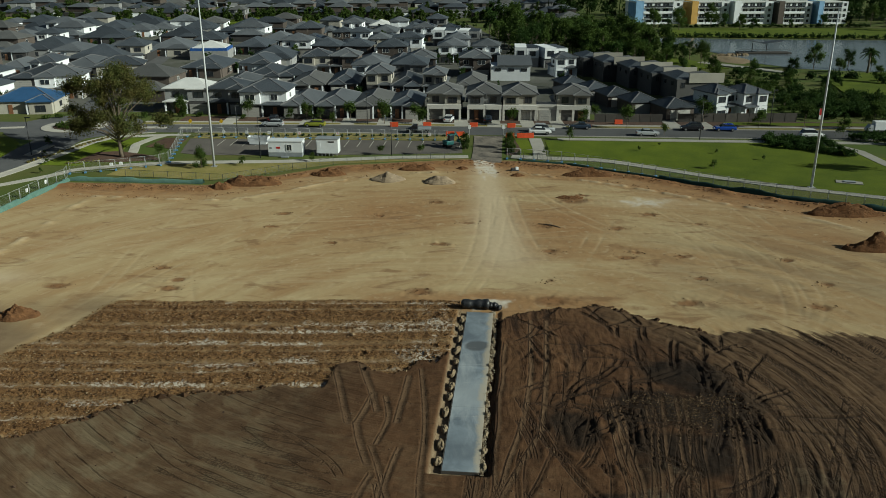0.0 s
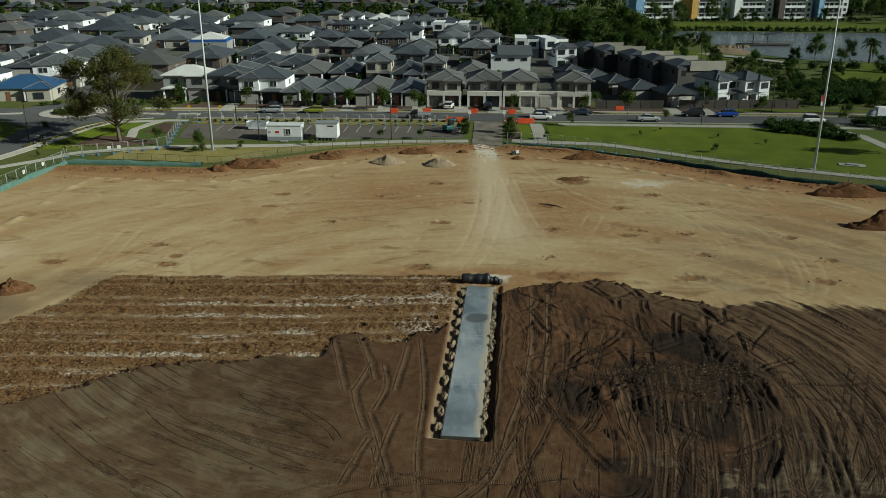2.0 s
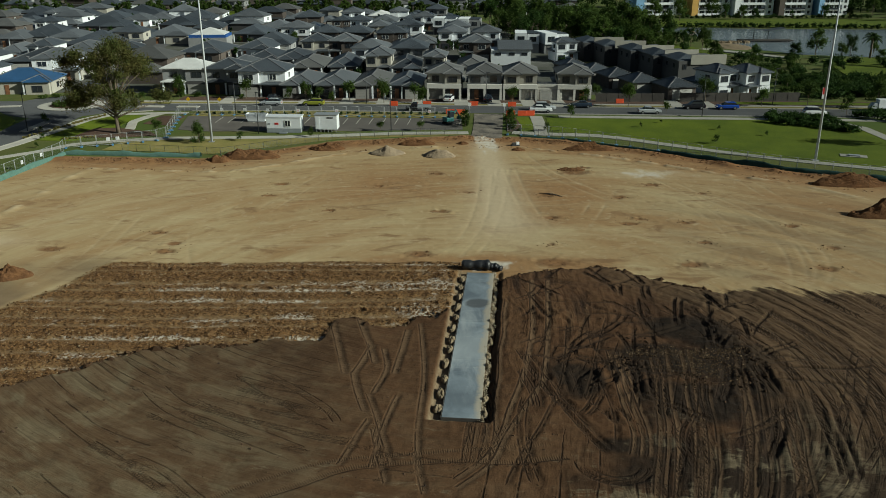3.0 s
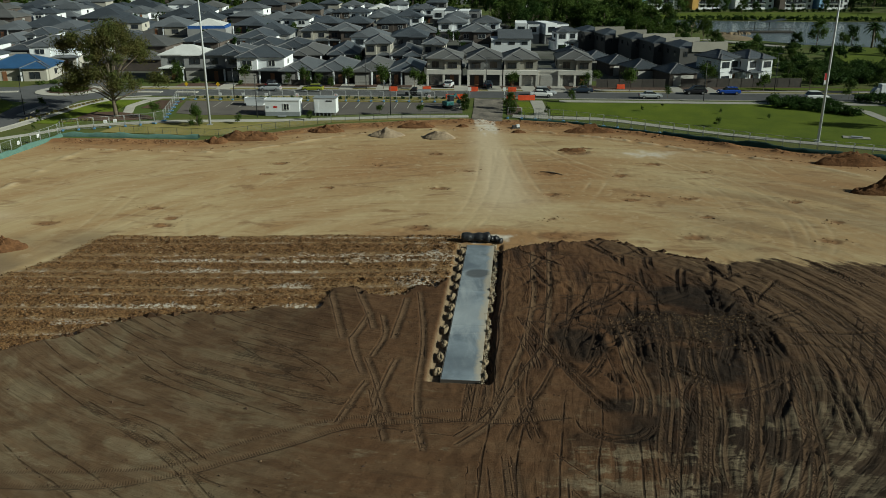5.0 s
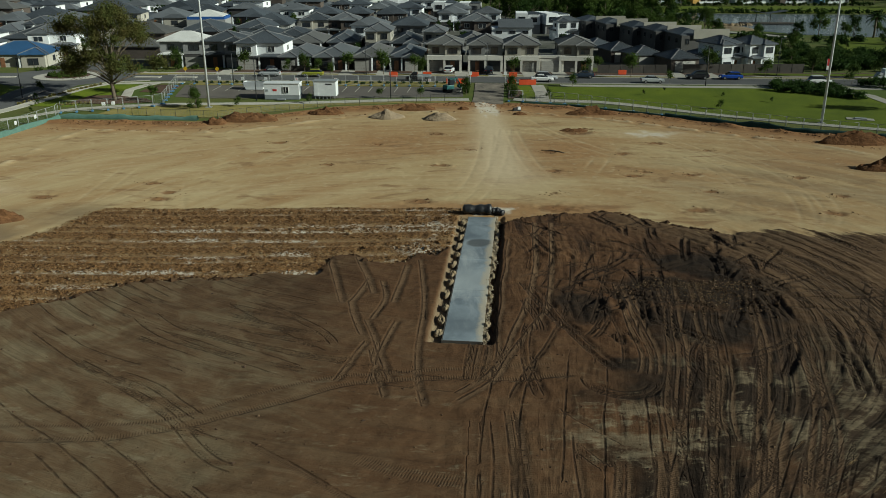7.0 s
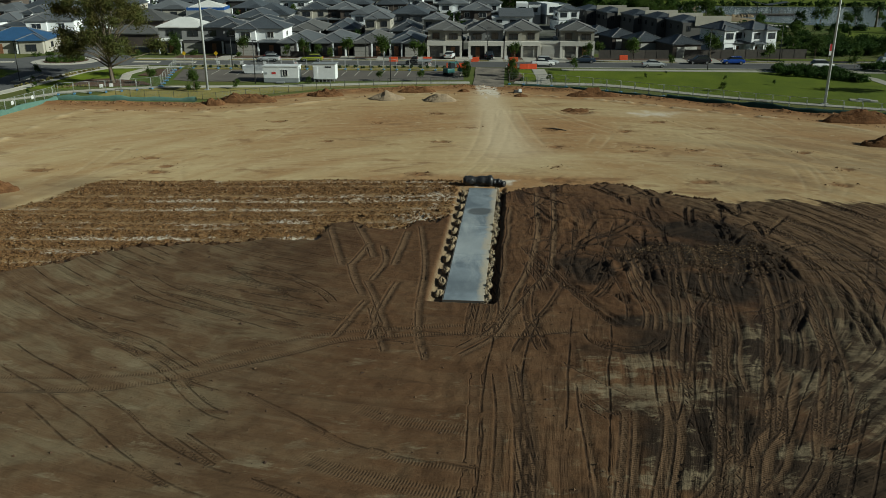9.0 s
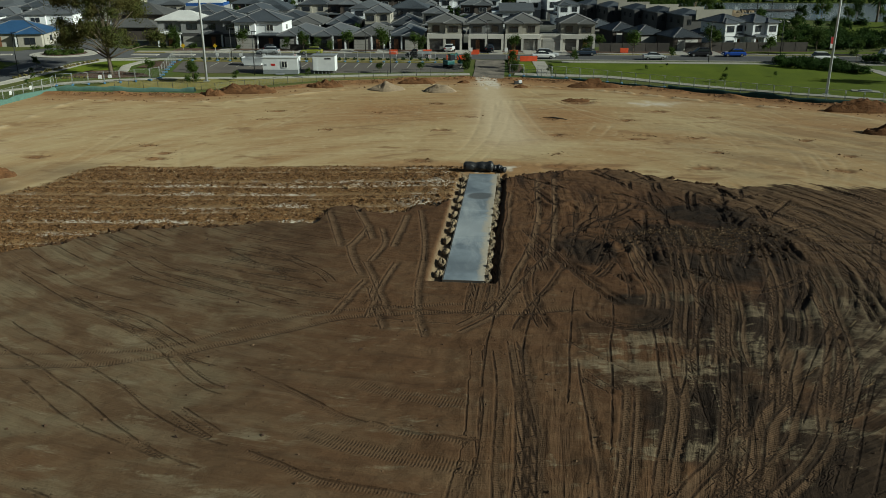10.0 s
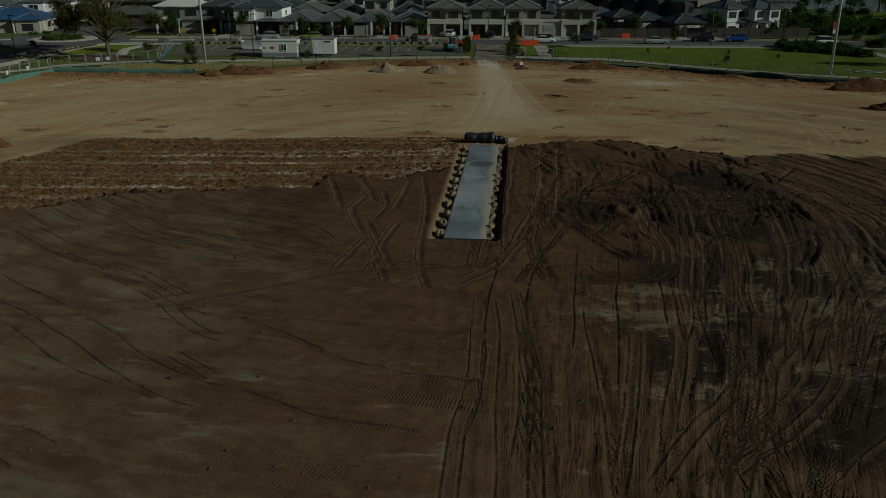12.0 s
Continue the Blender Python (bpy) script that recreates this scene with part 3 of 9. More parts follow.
laid = full(laid)
lined_all = np.full_like(X, 9.0)
lined_all[near] = lined
rut, cleat, along, lips, soil, flat = full(rut), full(cleat), full(along), full(lips), full(soil), full(flat)
sandrut = np.zeros_like(X)
for k in range(34):  # faint passes over the sand
    x0, y0 = rng.uniform(-58, 60), rng.uniform(84, 128)
    turn = rng.choice([rng.uniform(-0.35, 0.35), rng.uniform(0.9, 1.9)], p=[0.7, 0.3])
    half = rng.uniform(8, 26)
    s = (X - x0) * math.cos(turn) + (Y - y0) * math.sin(turn)
    d = -(X - x0) * math.sin(turn) + (Y - y0) * math.cos(turn) + rng.uniform(-0.004, 0.004) * s * s
    m = site * (1 - dark) * (1 - gravel) * (1 - ease(half - 4, half, np.abs(s)))
    for off in (0.0, 2.0):
        sandrut = np.maximum(sandrut, np.exp(-((d - off) / 0.2) ** 2) * m * np.clip(0.6 + 2 * fbm(X * 0.2, Y * 0.2, 500 + k, 2), 0, 1))



def away_from(stops):
    """Distance of every plan point from a line of stops."""
    best = np.full(X.shape, 1e9)
    for (x0, y0), (x1, y1) in zip(stops[:-1], stops[1:]):
        n = math.hypot(x1 - x0, y1 - y0)
        ux, uy = (x1 - x0) / n, (y1 - y0) / n
        q = np.clip((X - x0) * ux + (Y - y0) * uy, 0, n)
        best = np.minimum(best, np.hypot(X - x0 - q * ux, Y - y0 - q * uy))
    return best


ARCS = [[(34.5, 106.0), (38.0, 95.4), (37.2, 85.8), (34.2, 74.0)], [(36.7, 106.0), (40.7, 93.3), (38.9, 82.4), (36.0, 74.0)], [(8.3, 121.7), (5.4, 97.5), (2.2, 84.0)], [(9.2, 121.7), (10.4, 97.5), (13.3, 87.5)], [(5.7, 121.7), (3.6, 97.5), (0.4, 85.8)], [(31.0, 104.0), (33.0, 92.0), (30.0, 82.0)],
        [(-57.0, 84.0), (-45.0, 96.0), (-30.0, 103.0)], [(-56.0, 88.0), (-44.0, 102.0), (-28.0, 110.0)], [(-52.0, 98.0), (-40.0, 112.0), (-26.0, 117.0)], [(12.0, 130.0), (20.0, 108.0), (34.0, 92.0)], [(-4.0, 88.0), (-20.0, 86.5), (-36.0, 87.5)], [(20.0, 86.0), (34.0, 88.0), (50.0, 84.0)]]


def glide(P):
    """A smooth line through three or four stops."""
    P = np.array(P, float)
    u, t_ = np.linspace(0, len(P) - 1, 15), np.arange(len(P))
    cx_, cy_ = np.polyfit(t_, P[:, 0], 2), np.polyfit(t_, P[:, 1], 2)
    return list(zip(np.polyval(cx_, u), np.polyval(cy_, u)))


for k, stops in enumerate(ARCS):
    for side in (0.0, 1.8):
        q = away_from([(a + side, b + 0.3 * side) for a, b in glide(stops)])
        sandrut = np.maximum(sandrut, np.exp(-(q / 0.24) ** 2) * site * (1 - dark) * (1 - gravel) * np.clip(0.8 + 1.4 * fbm(X * 0.2, Y * 0.2, 540 + k, 2), 0, 1))

# heights
lump = fbm(X * 1.9, Y * 1.9, 41, 4)
Z = rise(X, Y) + 0.10 * fbm(X * 0.08, Y * 0.08, 61, 3) * site
Z += dark * (0.22 + 0.09 * fbm(X * 0.45, Y * 0.45, 71, 4))
Z += dark * (1 - 0.8 * flat) * (np.interp(X, [-8, 6], [0.03, 0.085]) * lump + np.interp(X, [-4, 8, 18, 26], [0.05, 0.1, 0.12, 0.16]) * streak)
churn = np.exp(-(np.maximum(np.abs(X - 16.5) - 6.5, 0) / 3.0) ** 2 - (np.maximum(np.abs(Y - 60.5) - 6.0, 0) / 3.5) ** 2) * dark
scoop = fbm(X * 0.75 + 0.8 * vnoise(X * 0.4, Y * 0.4, 111), Y * 0.5, 113, 3)
Z += churn * (0.2 * np.clip(1 - 5 * np.abs(scoop), 0, 1) * ease(-0.1, 0.3, fbm(X * 0.3, Y * 0.3, 115, 2)) - 0.05 * ease(0.1, 0.5, scoop))
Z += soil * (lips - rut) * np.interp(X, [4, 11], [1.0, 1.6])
row_w = Y + 0.5 * fbm(X * 0.07, Y * 0.07, 83, 2) + 0.25 * fbm(X * 0.4, Y * 0.4, 82, 3)
swept = np.zeros_like(X)  # flattened strips between the ripped rows
for row, half in ((80.6, 0.35), (79.0, 0.3), (75.5, 0.55), (73.7, 0.4), (71.1, 0.6), (69.6, 0.3), (67.4, 0.55), (65.6, 0.3), (62.8, 0.5), (60.4, 0.4), (57.6, 0.4)):
    swept = np.maximum(swept, np.exp(-((row_w - row) / half) ** 2))
Z += gravel * (-0.12 * swept + 0.06 + (0.13 - 0.1 * swept) * lump + (0.13 - 0.09 * swept) * fbm(X * 3.4, Y * 3.4, 85, 3))
Z -= 0.03 * sandrut
Z += site * (1 - dark) * (1 - gravel) * 0.03 * lump
# clay bund and berm line just inside the fence
inset = fence_y(X) - Y
Z += site * (Y > 100) * 0.35 * np.exp(-((inset - 2.2) / 1.3) ** 2) * np.clip(0.6 + 1.6 * fbm(X * 0.3, Y * 0.3, 91, 3), 0.1, 1.4)
BERM_W = [(-58.5, 86.0), (-55.5, 97.1), (-54.8, 104.5), (-54.9, 115.4), (-53.7, 121.7), (-44.2, 120.4), (-32.8, 119.7), (-25.1, 124.3), (-17.2, 131.0), (-9.0, 135.0), (0.0, 136.5)]
BERM_E = [(13.0, 136.5), (20.0, 132.5), (28.7, 127.8), (36.3, 122.3), (43.2, 116.9), (49.8, 112.5), (56.0, 105.5)]
berm = np.exp(-(np.minimum(away_from(BERM_W), away_from(BERM_E)) / 0.5) ** 2) * np.clip(0.55 + 2.2 * fbm(X * 0.6, Y * 0.6, 93, 3), 0, 1.4)
Z += site * 0.2 * berm
# bed of the pitch, dug a little below the fill
ax = (SLAB_B - SLAB_A).normalized()
along_p = (X - SLAB_A.x) * ax.x + (Y - SLAB_A.y) * ax.y
side_p = (X - SLAB_A.x) * ax.y - (Y - SLAB_A.y) * ax.x
cut = (1 - ease(0.3, 0.6, np.abs(along_p - 14.0) - 14.1)) * (1 - ease(0.25, 0.5, np.where(side_p < 0, -side_p - 1.95, side_p - 1.75)))
Z = Z * (1 - cut) - 0.22 * cut
# pits scraped in the sand
PITS = [(13.5, 97.1, 0.8), (22.6, 94.7, 0.8), (24.2, 96.6, 0.5), (29.7, 95.2, 0.7), (29.9, 87.9, 0.6), (26.3, 80.7, 1.0), (40.0, 79.4, 0.9), (41.9, 93.7, 0.7), (29.6, 112.5, 0.9), (23.8, 106.1, 0.8), (14.0, 107.1, 0.9), (19.7, 119.4, 1.6), (21.5, 122.4, 0.7), (-33.5, 91.3, 0.7), (-30.5, 84.9, 0.8), (-14.5, 100.2, 0.45),
        (-43.6, 85.6, 0.9), (-23.1, 113.1, 0.8), (-30.6, 87.5, 0.6), (-2.5, 83.8, 1.1), (11.8, 81.3, 1.4), (-0.3, 99.5, 0.8), (3.5, 108.5, 0.6), (-1.0, 118.5, 0.7), (-23.6, 107.0, 0.6), (12.4, 87.0, 0.5), (-9.0, 112.0, 0.6), (43.5, 86.0, 0.6), (35.5, 108.0, 0.6)]
pit = np.zeros_like(X)
for px_, py_, pr in PITS:
    q = np.hypot((X - px_) / 1.5, (Y - py_) / 0.95) + 0.5 * vnoise(X * 1.7, Y * 1.7, 99)
    pit = np.maximum(pit, np.exp(-(q / pr) ** 2))
Z += site * (-0.1 * pit + 0.12 * pit * (1 - pit) * (1 + 3 * lump))

red = np.clip(np.exp(-((inset - 2.0) / 3.8) ** 2) * 1.1 + 0.9 * pit, 0, 1) * site * (Y > 75)
furrow2 = swept * gravel
lime = np.zeros_like(X)
for lx, ly, la, lb in ((-23.0, 71.2, 3.2, 0.6), (-15.5, 70.9, 3.0, 0.6), (-13.6, 67.5, 2.4, 0.9), (-19.5, 66.4, 4.0, 0.5), (-4.5, 74.6, 8.0, 1.3), (-0.6, 75.0, 1.8, 2.6), (-2.0, 68.6, 2.2, 1.7), (-24.5, 74.0, 4.0, 0.45), (-12.0, 73.6, 5.0, 0.45), (-25.0, 63.0, 6.0, 0.5), (-11.0, 63.0, 3.0, 0.5), (-28.0, 59.5, 4.0, 0.4)):
    lime = np.maximum(lime, np.exp(-((X - lx) / la) ** 2 - ((Y - ly) / lb) ** 2))
chalk = gravel * ease(0.3, 0.95, 0.8 * lime + 0.35 * swept + 0.75 * fbm(X * 1.1, Y * 1.6, 88, 4) + 0.25 * fbm(X * 0.13, Y * 0.35, 87, 3))
chalk = np.maximum(chalk, ease(0.2, 0.6, np.exp(-((X - 4.6) / 2.3) ** 2 - ((Y - 80.4) / 1.3) ** 2) + 0.5 * fbm(X * 0.9, Y * 0.9, 89, 4)) * (Y > 78.6) * (Y < 84) * (np.abs(X - 4.6) < 6))
chalk = np.maximum(chalk, site * ease(0.25, 0.8, np.exp(-((X - 7.4) / 2.1) ** 2) * ease(126, 142, Y) * (1 + 1.6 * fbm(X * 1.6, Y * 0.25, 97, 3))))
chalk = np.maximum(chalk, 0.8 * site * (1 - gravel) * ease(0.35, 0.9, np.exp(-((X - 30) / 5.5) ** 2 - ((Y - 118.3) / 2.4) ** 2) + 0.9 * fbm(X * 0.7, Y * 0.7, 84, 4)) * np.exp(-((X - 30) / 7.0) ** 2 - ((Y - 118.3) / 3.2) ** 2))
rr3, an3 = np.hypot(X - 6, Y - 62), np.arctan2(Y - 62, X - 6)
ochre = site * np.clip(np.exp(-((inset - 2.0) / 10.0) ** 2) * ease(9, 22, X) * ease(104, 118, Y) + 0.75 * np.exp(-((X + 8) / 16) ** 2 - ((Y - 112) / 9) ** 2) + 0.9 * np.exp(-((X - 17) / 8) ** 2 - ((Y - 107) / 9) ** 2) + 0.7 * np.exp(-((X - 28) / 7) ** 2 - ((Y - 96) / 4) ** 2) + 0.6 * np.exp(-((inset - 3.0) / 7.0) ** 2) + 0.7 * np.exp(-((X + 50) / 6) ** 2 - ((Y - 126) / 5) ** 2)
                       + 0.5 * np.exp(-((X - 50) / 9) ** 2 - ((Y - 103) / 7) ** 2) + 0.9 * np.exp(-((X + 17.5 + 0.5 * (Y - 29)) / 3.0) ** 2 - ((Y - 29.0) / 1.3) ** 2) + 0.9 * ease(4.5, 0.5, Y - 81) * ease(-12, -4, X) * (1 - ease(16, 22, X)), 0, 1)
pale = site * np.clip(1.15 * np.exp(-((X - 7.3 - 0.5 * fbm(Y * 0.2, X * 0.1, 3)) / np.interp(Y, [84, 100, 146], [6.0, 3.4, 2.0])) ** 2) * ease(82, 100, Y) + 0.8 * np.exp(-((X - 30) / 5.5) ** 2 - ((Y - 118.3) / 2.2) ** 2) * (0.6 + fbm(X * 0.5, Y * 0.5, 7)) + 0.9 * np.exp(-((X + 52) / 4.0) ** 2 - ((Y - 88.0) / 2.0) ** 2), 0, 1)
band = site * (1 - gravel) * (1 - dark) * ease(0, 1.5, -42.8 + (Y - 62) * 0.42 - X + 1.2 * fbm(X * 0.3, Y * 0.3, 443)) * ease(0, 6, 84.0 + 0.1 * (X + 45) - Y) * ease(-0.3, 0.4, 0.35 + fbm(X * 0.12 + 0.1 * Y, Y * 0.05, 441, 3))
band = np.maximum(band, 0.5 * site * (1 - dark) * ease(22, 32, X) * ease(0, 5, Y - 74) * (1 - ease(90, 116, Y)) * ease(-0.15, 0.35, fbm(rr1 * 0.5, an1 * 4.0, 445, 4) + 0.1))
wetness = np.zeros_like(X)
for wx, wy, wa, wb in ((20.0, 57.6, 5.6, 3.6), (17.5, 52.5, 5.5, 4.0), (20.5, 65.0, 5.0, 2.5), (24.6, 58.6, 2.6, 3.2), (16.5, 60.0, 5.0, 2.2), (10.5, 55.5, 2.5, 3.5), (23.0, 63.0, 3.0, 3.5), (19.5, 57.8, 6.5, 2.6), (23.5, 56.0, 2.5, 4.0), (14.0, 57.0, 1.6, 3.5), (30.0, 72.0, 7.0, 2.2), (24.0, 36.0, 7.0, 6.0), (14.0, 46.5, 4.0, 1.2), (30.0, 30.0, 8.0, 7.0), (17.5, 41.0, 7.5, 6.0), (25.0, 44.0, 5.0, 8.0), (13.0, 33.0, 6.0, 5.0), (21.0, 28.0, 9.0, 5.0)):
    wetness = np.maximum(wetness, np.exp(-((X - wx) / wa) ** 2 - ((Y - wy) / wb) ** 2))
wetness = ease(0.25, 0.7, wetness + 0.5 * fbm(X * 0.35, Y * 0.35, 431, 4) + 0.25 * streak) * dark
verts = np.stack([X, Y, Z], -1).reshape(-1, 3)
ny, nx = X.shape
idx = np.arange(ny * nx).reshape(ny, nx)
quads = np.stack([idx[:-1, :-1], idx[:-1, 1:], idx[1:, 1:], idx[1:, :-1]], -1).reshape(-1, 4)
me = bpy.data.meshes.new("ground")
me.vertices.add(len(verts))
me.vertices.foreach_set("co", verts.ravel())
me.loops.add(quads.size)
me.loops.foreach_set("vertex_index", quads.ravel().astype(np.int32))
me.polygons.add(len(quads))
me.polygons.foreach_set("loop_start", np.arange(0, quads.size, 4, dtype=np.int32))
me.polygons.foreach_set("use_smooth", np.ones(len(quads), dtype=bool))
me.update(calc_edges=True)
for key, arr in (("m_dark", dark), ("m_gravel", gravel), ("m_site", site), ("m_red", red), ("m_pale", pale), ("m_cleat", cleat), ("m_along", along), ("m_rut", np.clip(rut / 0.1, 0, 1)), ("m_sandrut", sandrut), ("m_chalk", chalk), ("m_furrow", furrow2), ("m_band", band), ("m_streak", streak), ("m_wet", wetness), ("m_scrape", scrape), ("m_line", np.clip(lined_all, -2, 2)), ("m_laid", laid), ("m_gap", np.clip(np.abs(lined_all), 0, 2)), ("m_ochre", ochre), ("m_pit", pit), ("m_bed", cut * (side_p < 0)), ("m_berm", np.clip(berm, 0, 1) * site), ("m_wl", w_l), ("m_wr", w_r), ("m_calm", (0.3 + 0.7 * calm) * (0.65 + 0.35 * ease(44, 54, Y)))):
    a = me.attributes.new(key, "FLOAT", "POINT")
    a.data.foreach_set("value", arr.ravel().astype(np.float32))
for key, u_, v_ in (("c_left", rr2, an2 * 6.0), ("c_mid", fan, Y * 0.12), ("c_oval", rr3, an3 * 20.0), ("c_right", rr1 + 0.8 * vnoise(X * 0.15, Y * 0.15, 405), an1 * 5.0)):
    a = me.attributes.new(key, "FLOAT_VECTOR", "POINT")
    a.data.foreach_set("vector", np.stack([u_, v_, 0 * u_], -1).ravel().astype(np.float32))
ground = tagged(new("ground", me), "levelled building site of sand, gravel and dark topsoil with wheel tracks", "ground", kind="structure")


def ground_material():
    m = bpy.data.materials.new("site_soil")
    m.use_nodes = True
    nt = m.node_tree
    bsdf = nt.nodes["Principled BSDF"]
    p = place(nt)
    wide, mid, grain = noisy(nt, p, 0.06, 5.0, 0.6, 0.6), noisy(nt, p, 0.7, 5.0, 0.6, 0.4), noisy(nt, p, 5.0, 6.0, 0.7)
    smear = noisy(nt, place(nt, 0.05, 0.22, 1.0, 6.0), 1.0, 6.0, 0.62, 0.7)
    fine_smear = noisy(nt, place(nt, 0.5, 2.4, 1.0, 8.0), 1.0, 5.0, 0.65, 0.8)
    def combed(name, su, sv, warp=0.25):
        """Fine lines along the way the machines went."""
        n = nt.nodes.new("ShaderNodeAttribute")
        n.attribute_name = name
        mp_ = nt.nodes.new("ShaderNodeMapping")
        mp_.inputs["Scale"].default_value = (su, sv, 1.0)
        nt.links.new(n.outputs["Vector"], mp_.inputs["Vector"])
        return noisy(nt, mp_.outputs[0], 1.0, 4.0, 0.6, warp)

    wl, wr = attr(nt, "m_wl"), attr(nt, "m_wr")
    wm = maths(nt, "SUBTRACT", 1.0, maths(nt, "ADD", wl, wr), True)
    c_r = maths(nt, "SUBTRACT", combed("c_right", 2.6, 0.7), 0.5)
    comb = maths(nt, "MULTIPLY", maths(nt, "SUBTRACT", combed("c_left", 1.6, 0.6), 0.5), maths(nt, "MULTIPLY", wl, 0.55))
    comb = maths(nt, "ADD", comb, maths(nt, "MULTIPLY", maths(nt, "SUBTRACT", combed("c_mid", 1.5, 1.3, 0.5), 0.5), maths(nt, "MULTIPLY", wm, attr(nt, "m_calm"))))
    comb = maths(nt, "ADD", comb, maths(nt, "MULTIPLY", c_r, maths(nt, "MULTIPLY", wr, 0.62)))
    # sand
    oval, oval_fine = combed("c_oval", 0.24, 0.12, 0.9), combed("c_oval", 1.3, 0.4, 0.5)
    sand = mix_rgb(nt, ramp(nt, oval, 0.32, 0.68), (0.43, 0.33, 0.183), (0.345, 0.23, 0.115))
    rust = maths(nt, "ADD", maths(nt, "MULTIPLY", attr(nt, "m_ochre"), 0.75), maths(nt, "MULTIPLY", maths(nt, "SUBTRACT", wide, 0.5), 1.5))
    rust = maths(nt, "ADD", rust, maths(nt, "MULTIPLY", maths(nt, "SUBTRACT", oval, 0.5), 0.45))
    sand = mix_rgb(nt, maths(nt, "MULTIPLY", ramp(nt, rust, -0.02, 0.6), 0.85), sand, mix_rgb(nt, ramp(nt, mid, 0.35, 0.65), (0.33, 0.19, 0.088), (0.25, 0.135, 0.06)))
    sand = mix_rgb(nt, maths(nt, "MULTIPLY", ramp(nt, oval_fine, 0.54, 0.76), 0.28), sand, (0.235, 0.145, 0.075))
    sand = mix_rgb(nt, maths(nt, "MULTIPLY", ramp(nt, mid, 0.56, 0.72), 0.55), sand, (0.5, 0.39, 0.24))
    stain = noisy(nt, place(nt, 0.16, 0.34, 1.0, 3.0), 1.0, 6.0, 0.62, 1.0)
    sand = mix_rgb(nt, maths(nt, "MULTIPLY", ramp(nt, stain, 0.55, 0.68), 0.7), sand, (0.2, 0.112, 0.056))
    sand = mix_rgb(nt, maths(nt, "MULTIPLY", ramp(nt, attr(nt, "m_pit"), 0.25, 0.7), 0.8), sand, (0.13, 0.072, 0.036))
    sand = mix_rgb(nt, maths(nt, "MULTIPLY", ramp(nt, attr(nt, "m_berm"), 0.2, 0.8), 0.6), sand, (0.46, 0.36, 0.23))
    sand = mix_rgb(nt, maths(nt, "MULTIPLY", attr(nt, "m_sandrut"), 0.28), sand, (0.5, 0.4, 0.25))
    sand = mix_rgb(nt, maths(nt, "MULTIPLY", attr(nt, "m_pale"), 0.85), sand, (0.51, 0.41, 0.275))
    sand = mix_rgb(nt, maths(nt, "MULTIPLY", attr(nt, "m_band"), 0.8), sand, mix_rgb(nt, ramp(nt, smear, 0.4, 0.6), (0.2, 0.143, 0.088), (0.125, 0.086, 0.053)))
    redc = mix_rgb(nt, ramp(nt, mid, 0.35, 0.65), (0.285, 0.15, 0.066), (0.19, 0.098, 0.046))
    sand = mix_rgb(nt, maths(nt, "MULTIPLY", attr(nt, "m_red"), ramp(nt, maths(nt, "ADD", mid, attr(nt, "m_red")), 0.6, 1.3)), sand, redc)
    # gravelly subgrade with chalky streaks
    grav = mix_rgb(nt, ramp(nt, mid, 0.35, 0.65), (0.215, 0.118, 0.048), (0.11, 0.055, 0.023))
    grav = mix_rgb(nt, ramp(nt, grain, 0.5, 0.7), grav, (0.29, 0.175, 0.082))
    grav = mix_rgb(nt, ramp(nt, noisy(nt, p, 3.1, 6.0, 0.75), 0.52, 0.38), grav, (0.048, 0.025, 0.013))
    grav_smooth = mix_rgb(nt, ramp(nt, mid, 0.35, 0.65), (0.3, 0.205, 0.11), (0.2, 0.125, 0.062))
    grav = mix_rgb(nt, maths(nt, "MULTIPLY", attr(nt, "m_furrow"), 0.6), grav, grav_smooth)
    grav = mix_rgb(nt, maths(nt, "MULTIPLY", attr(nt, "m_chalk"), ramp(nt, noisy(nt, p, 2.6, 6.0, 0.75), 0.46, 0.54)), grav, (0.52, 0.47, 0.4))
    # dark topsoil with scraped paler patches; drier and greyer on one side
    xyz = nt.nodes.new("ShaderNodeSeparateXYZ")
    nt.links.new(p, xyz.inputs[0])
    dry = maths(nt, "ADD", maths(nt, "MULTIPLY", xyz.outputs[0], -0.036), maths(nt, "MULTIPLY", xyz.outputs[1], -0.0235))
    dry = ramp(nt, maths(nt, "ADD", dry, maths(nt, "MULTIPLY", wide, 1.1)), -1.05, 0.25)
    wet = mix_rgb(nt, ramp(nt, mid, 0.3, 0.7), (0.056, 0.0255, 0.012), (0.0245, 0.0112, 0.0055))
    dry_c = mix_rgb(nt, ramp(nt, mid, 0.3, 0.7), (0.13, 0.084, 0.047), (0.096, 0.058, 0.0315))
    dk = mix_rgb(nt, dry, wet, dry_c)
    mott, mott2 = combed("c_left", 0.42, 1.7, 0.9), combed("c_left", 1.1, 2.6, 0.6)
    dk = mix_rgb(nt, maths(nt, "MULTIPLY", ramp(nt, mott, 0.48, 0.62), 0.7), dk, mix_rgb(nt, dry, (0.084, 0.044, 0.022), (0.175, 0.138, 0.084)))
    dk = mix_rgb(nt, maths(nt, "MULTIPLY", ramp(nt, mott, 0.47, 0.34), 0.7), dk, mix_rgb(nt, dry, (0.03, 0.0145, 0.007), (0.085, 0.05, 0.027)))
    dk = mix_rgb(nt, maths(nt, "MULTIPLY", ramp(nt, mott2, 0.52, 0.64), 0.5), dk, mix_rgb(nt, dry, (0.094, 0.053, 0.028), (0.168, 0.124, 0.077)))
    dk = mix_rgb(nt, maths(nt, "MULTIPLY", attr(nt, "m_ochre"), 0.6), dk, (0.115, 0.058, 0.028))
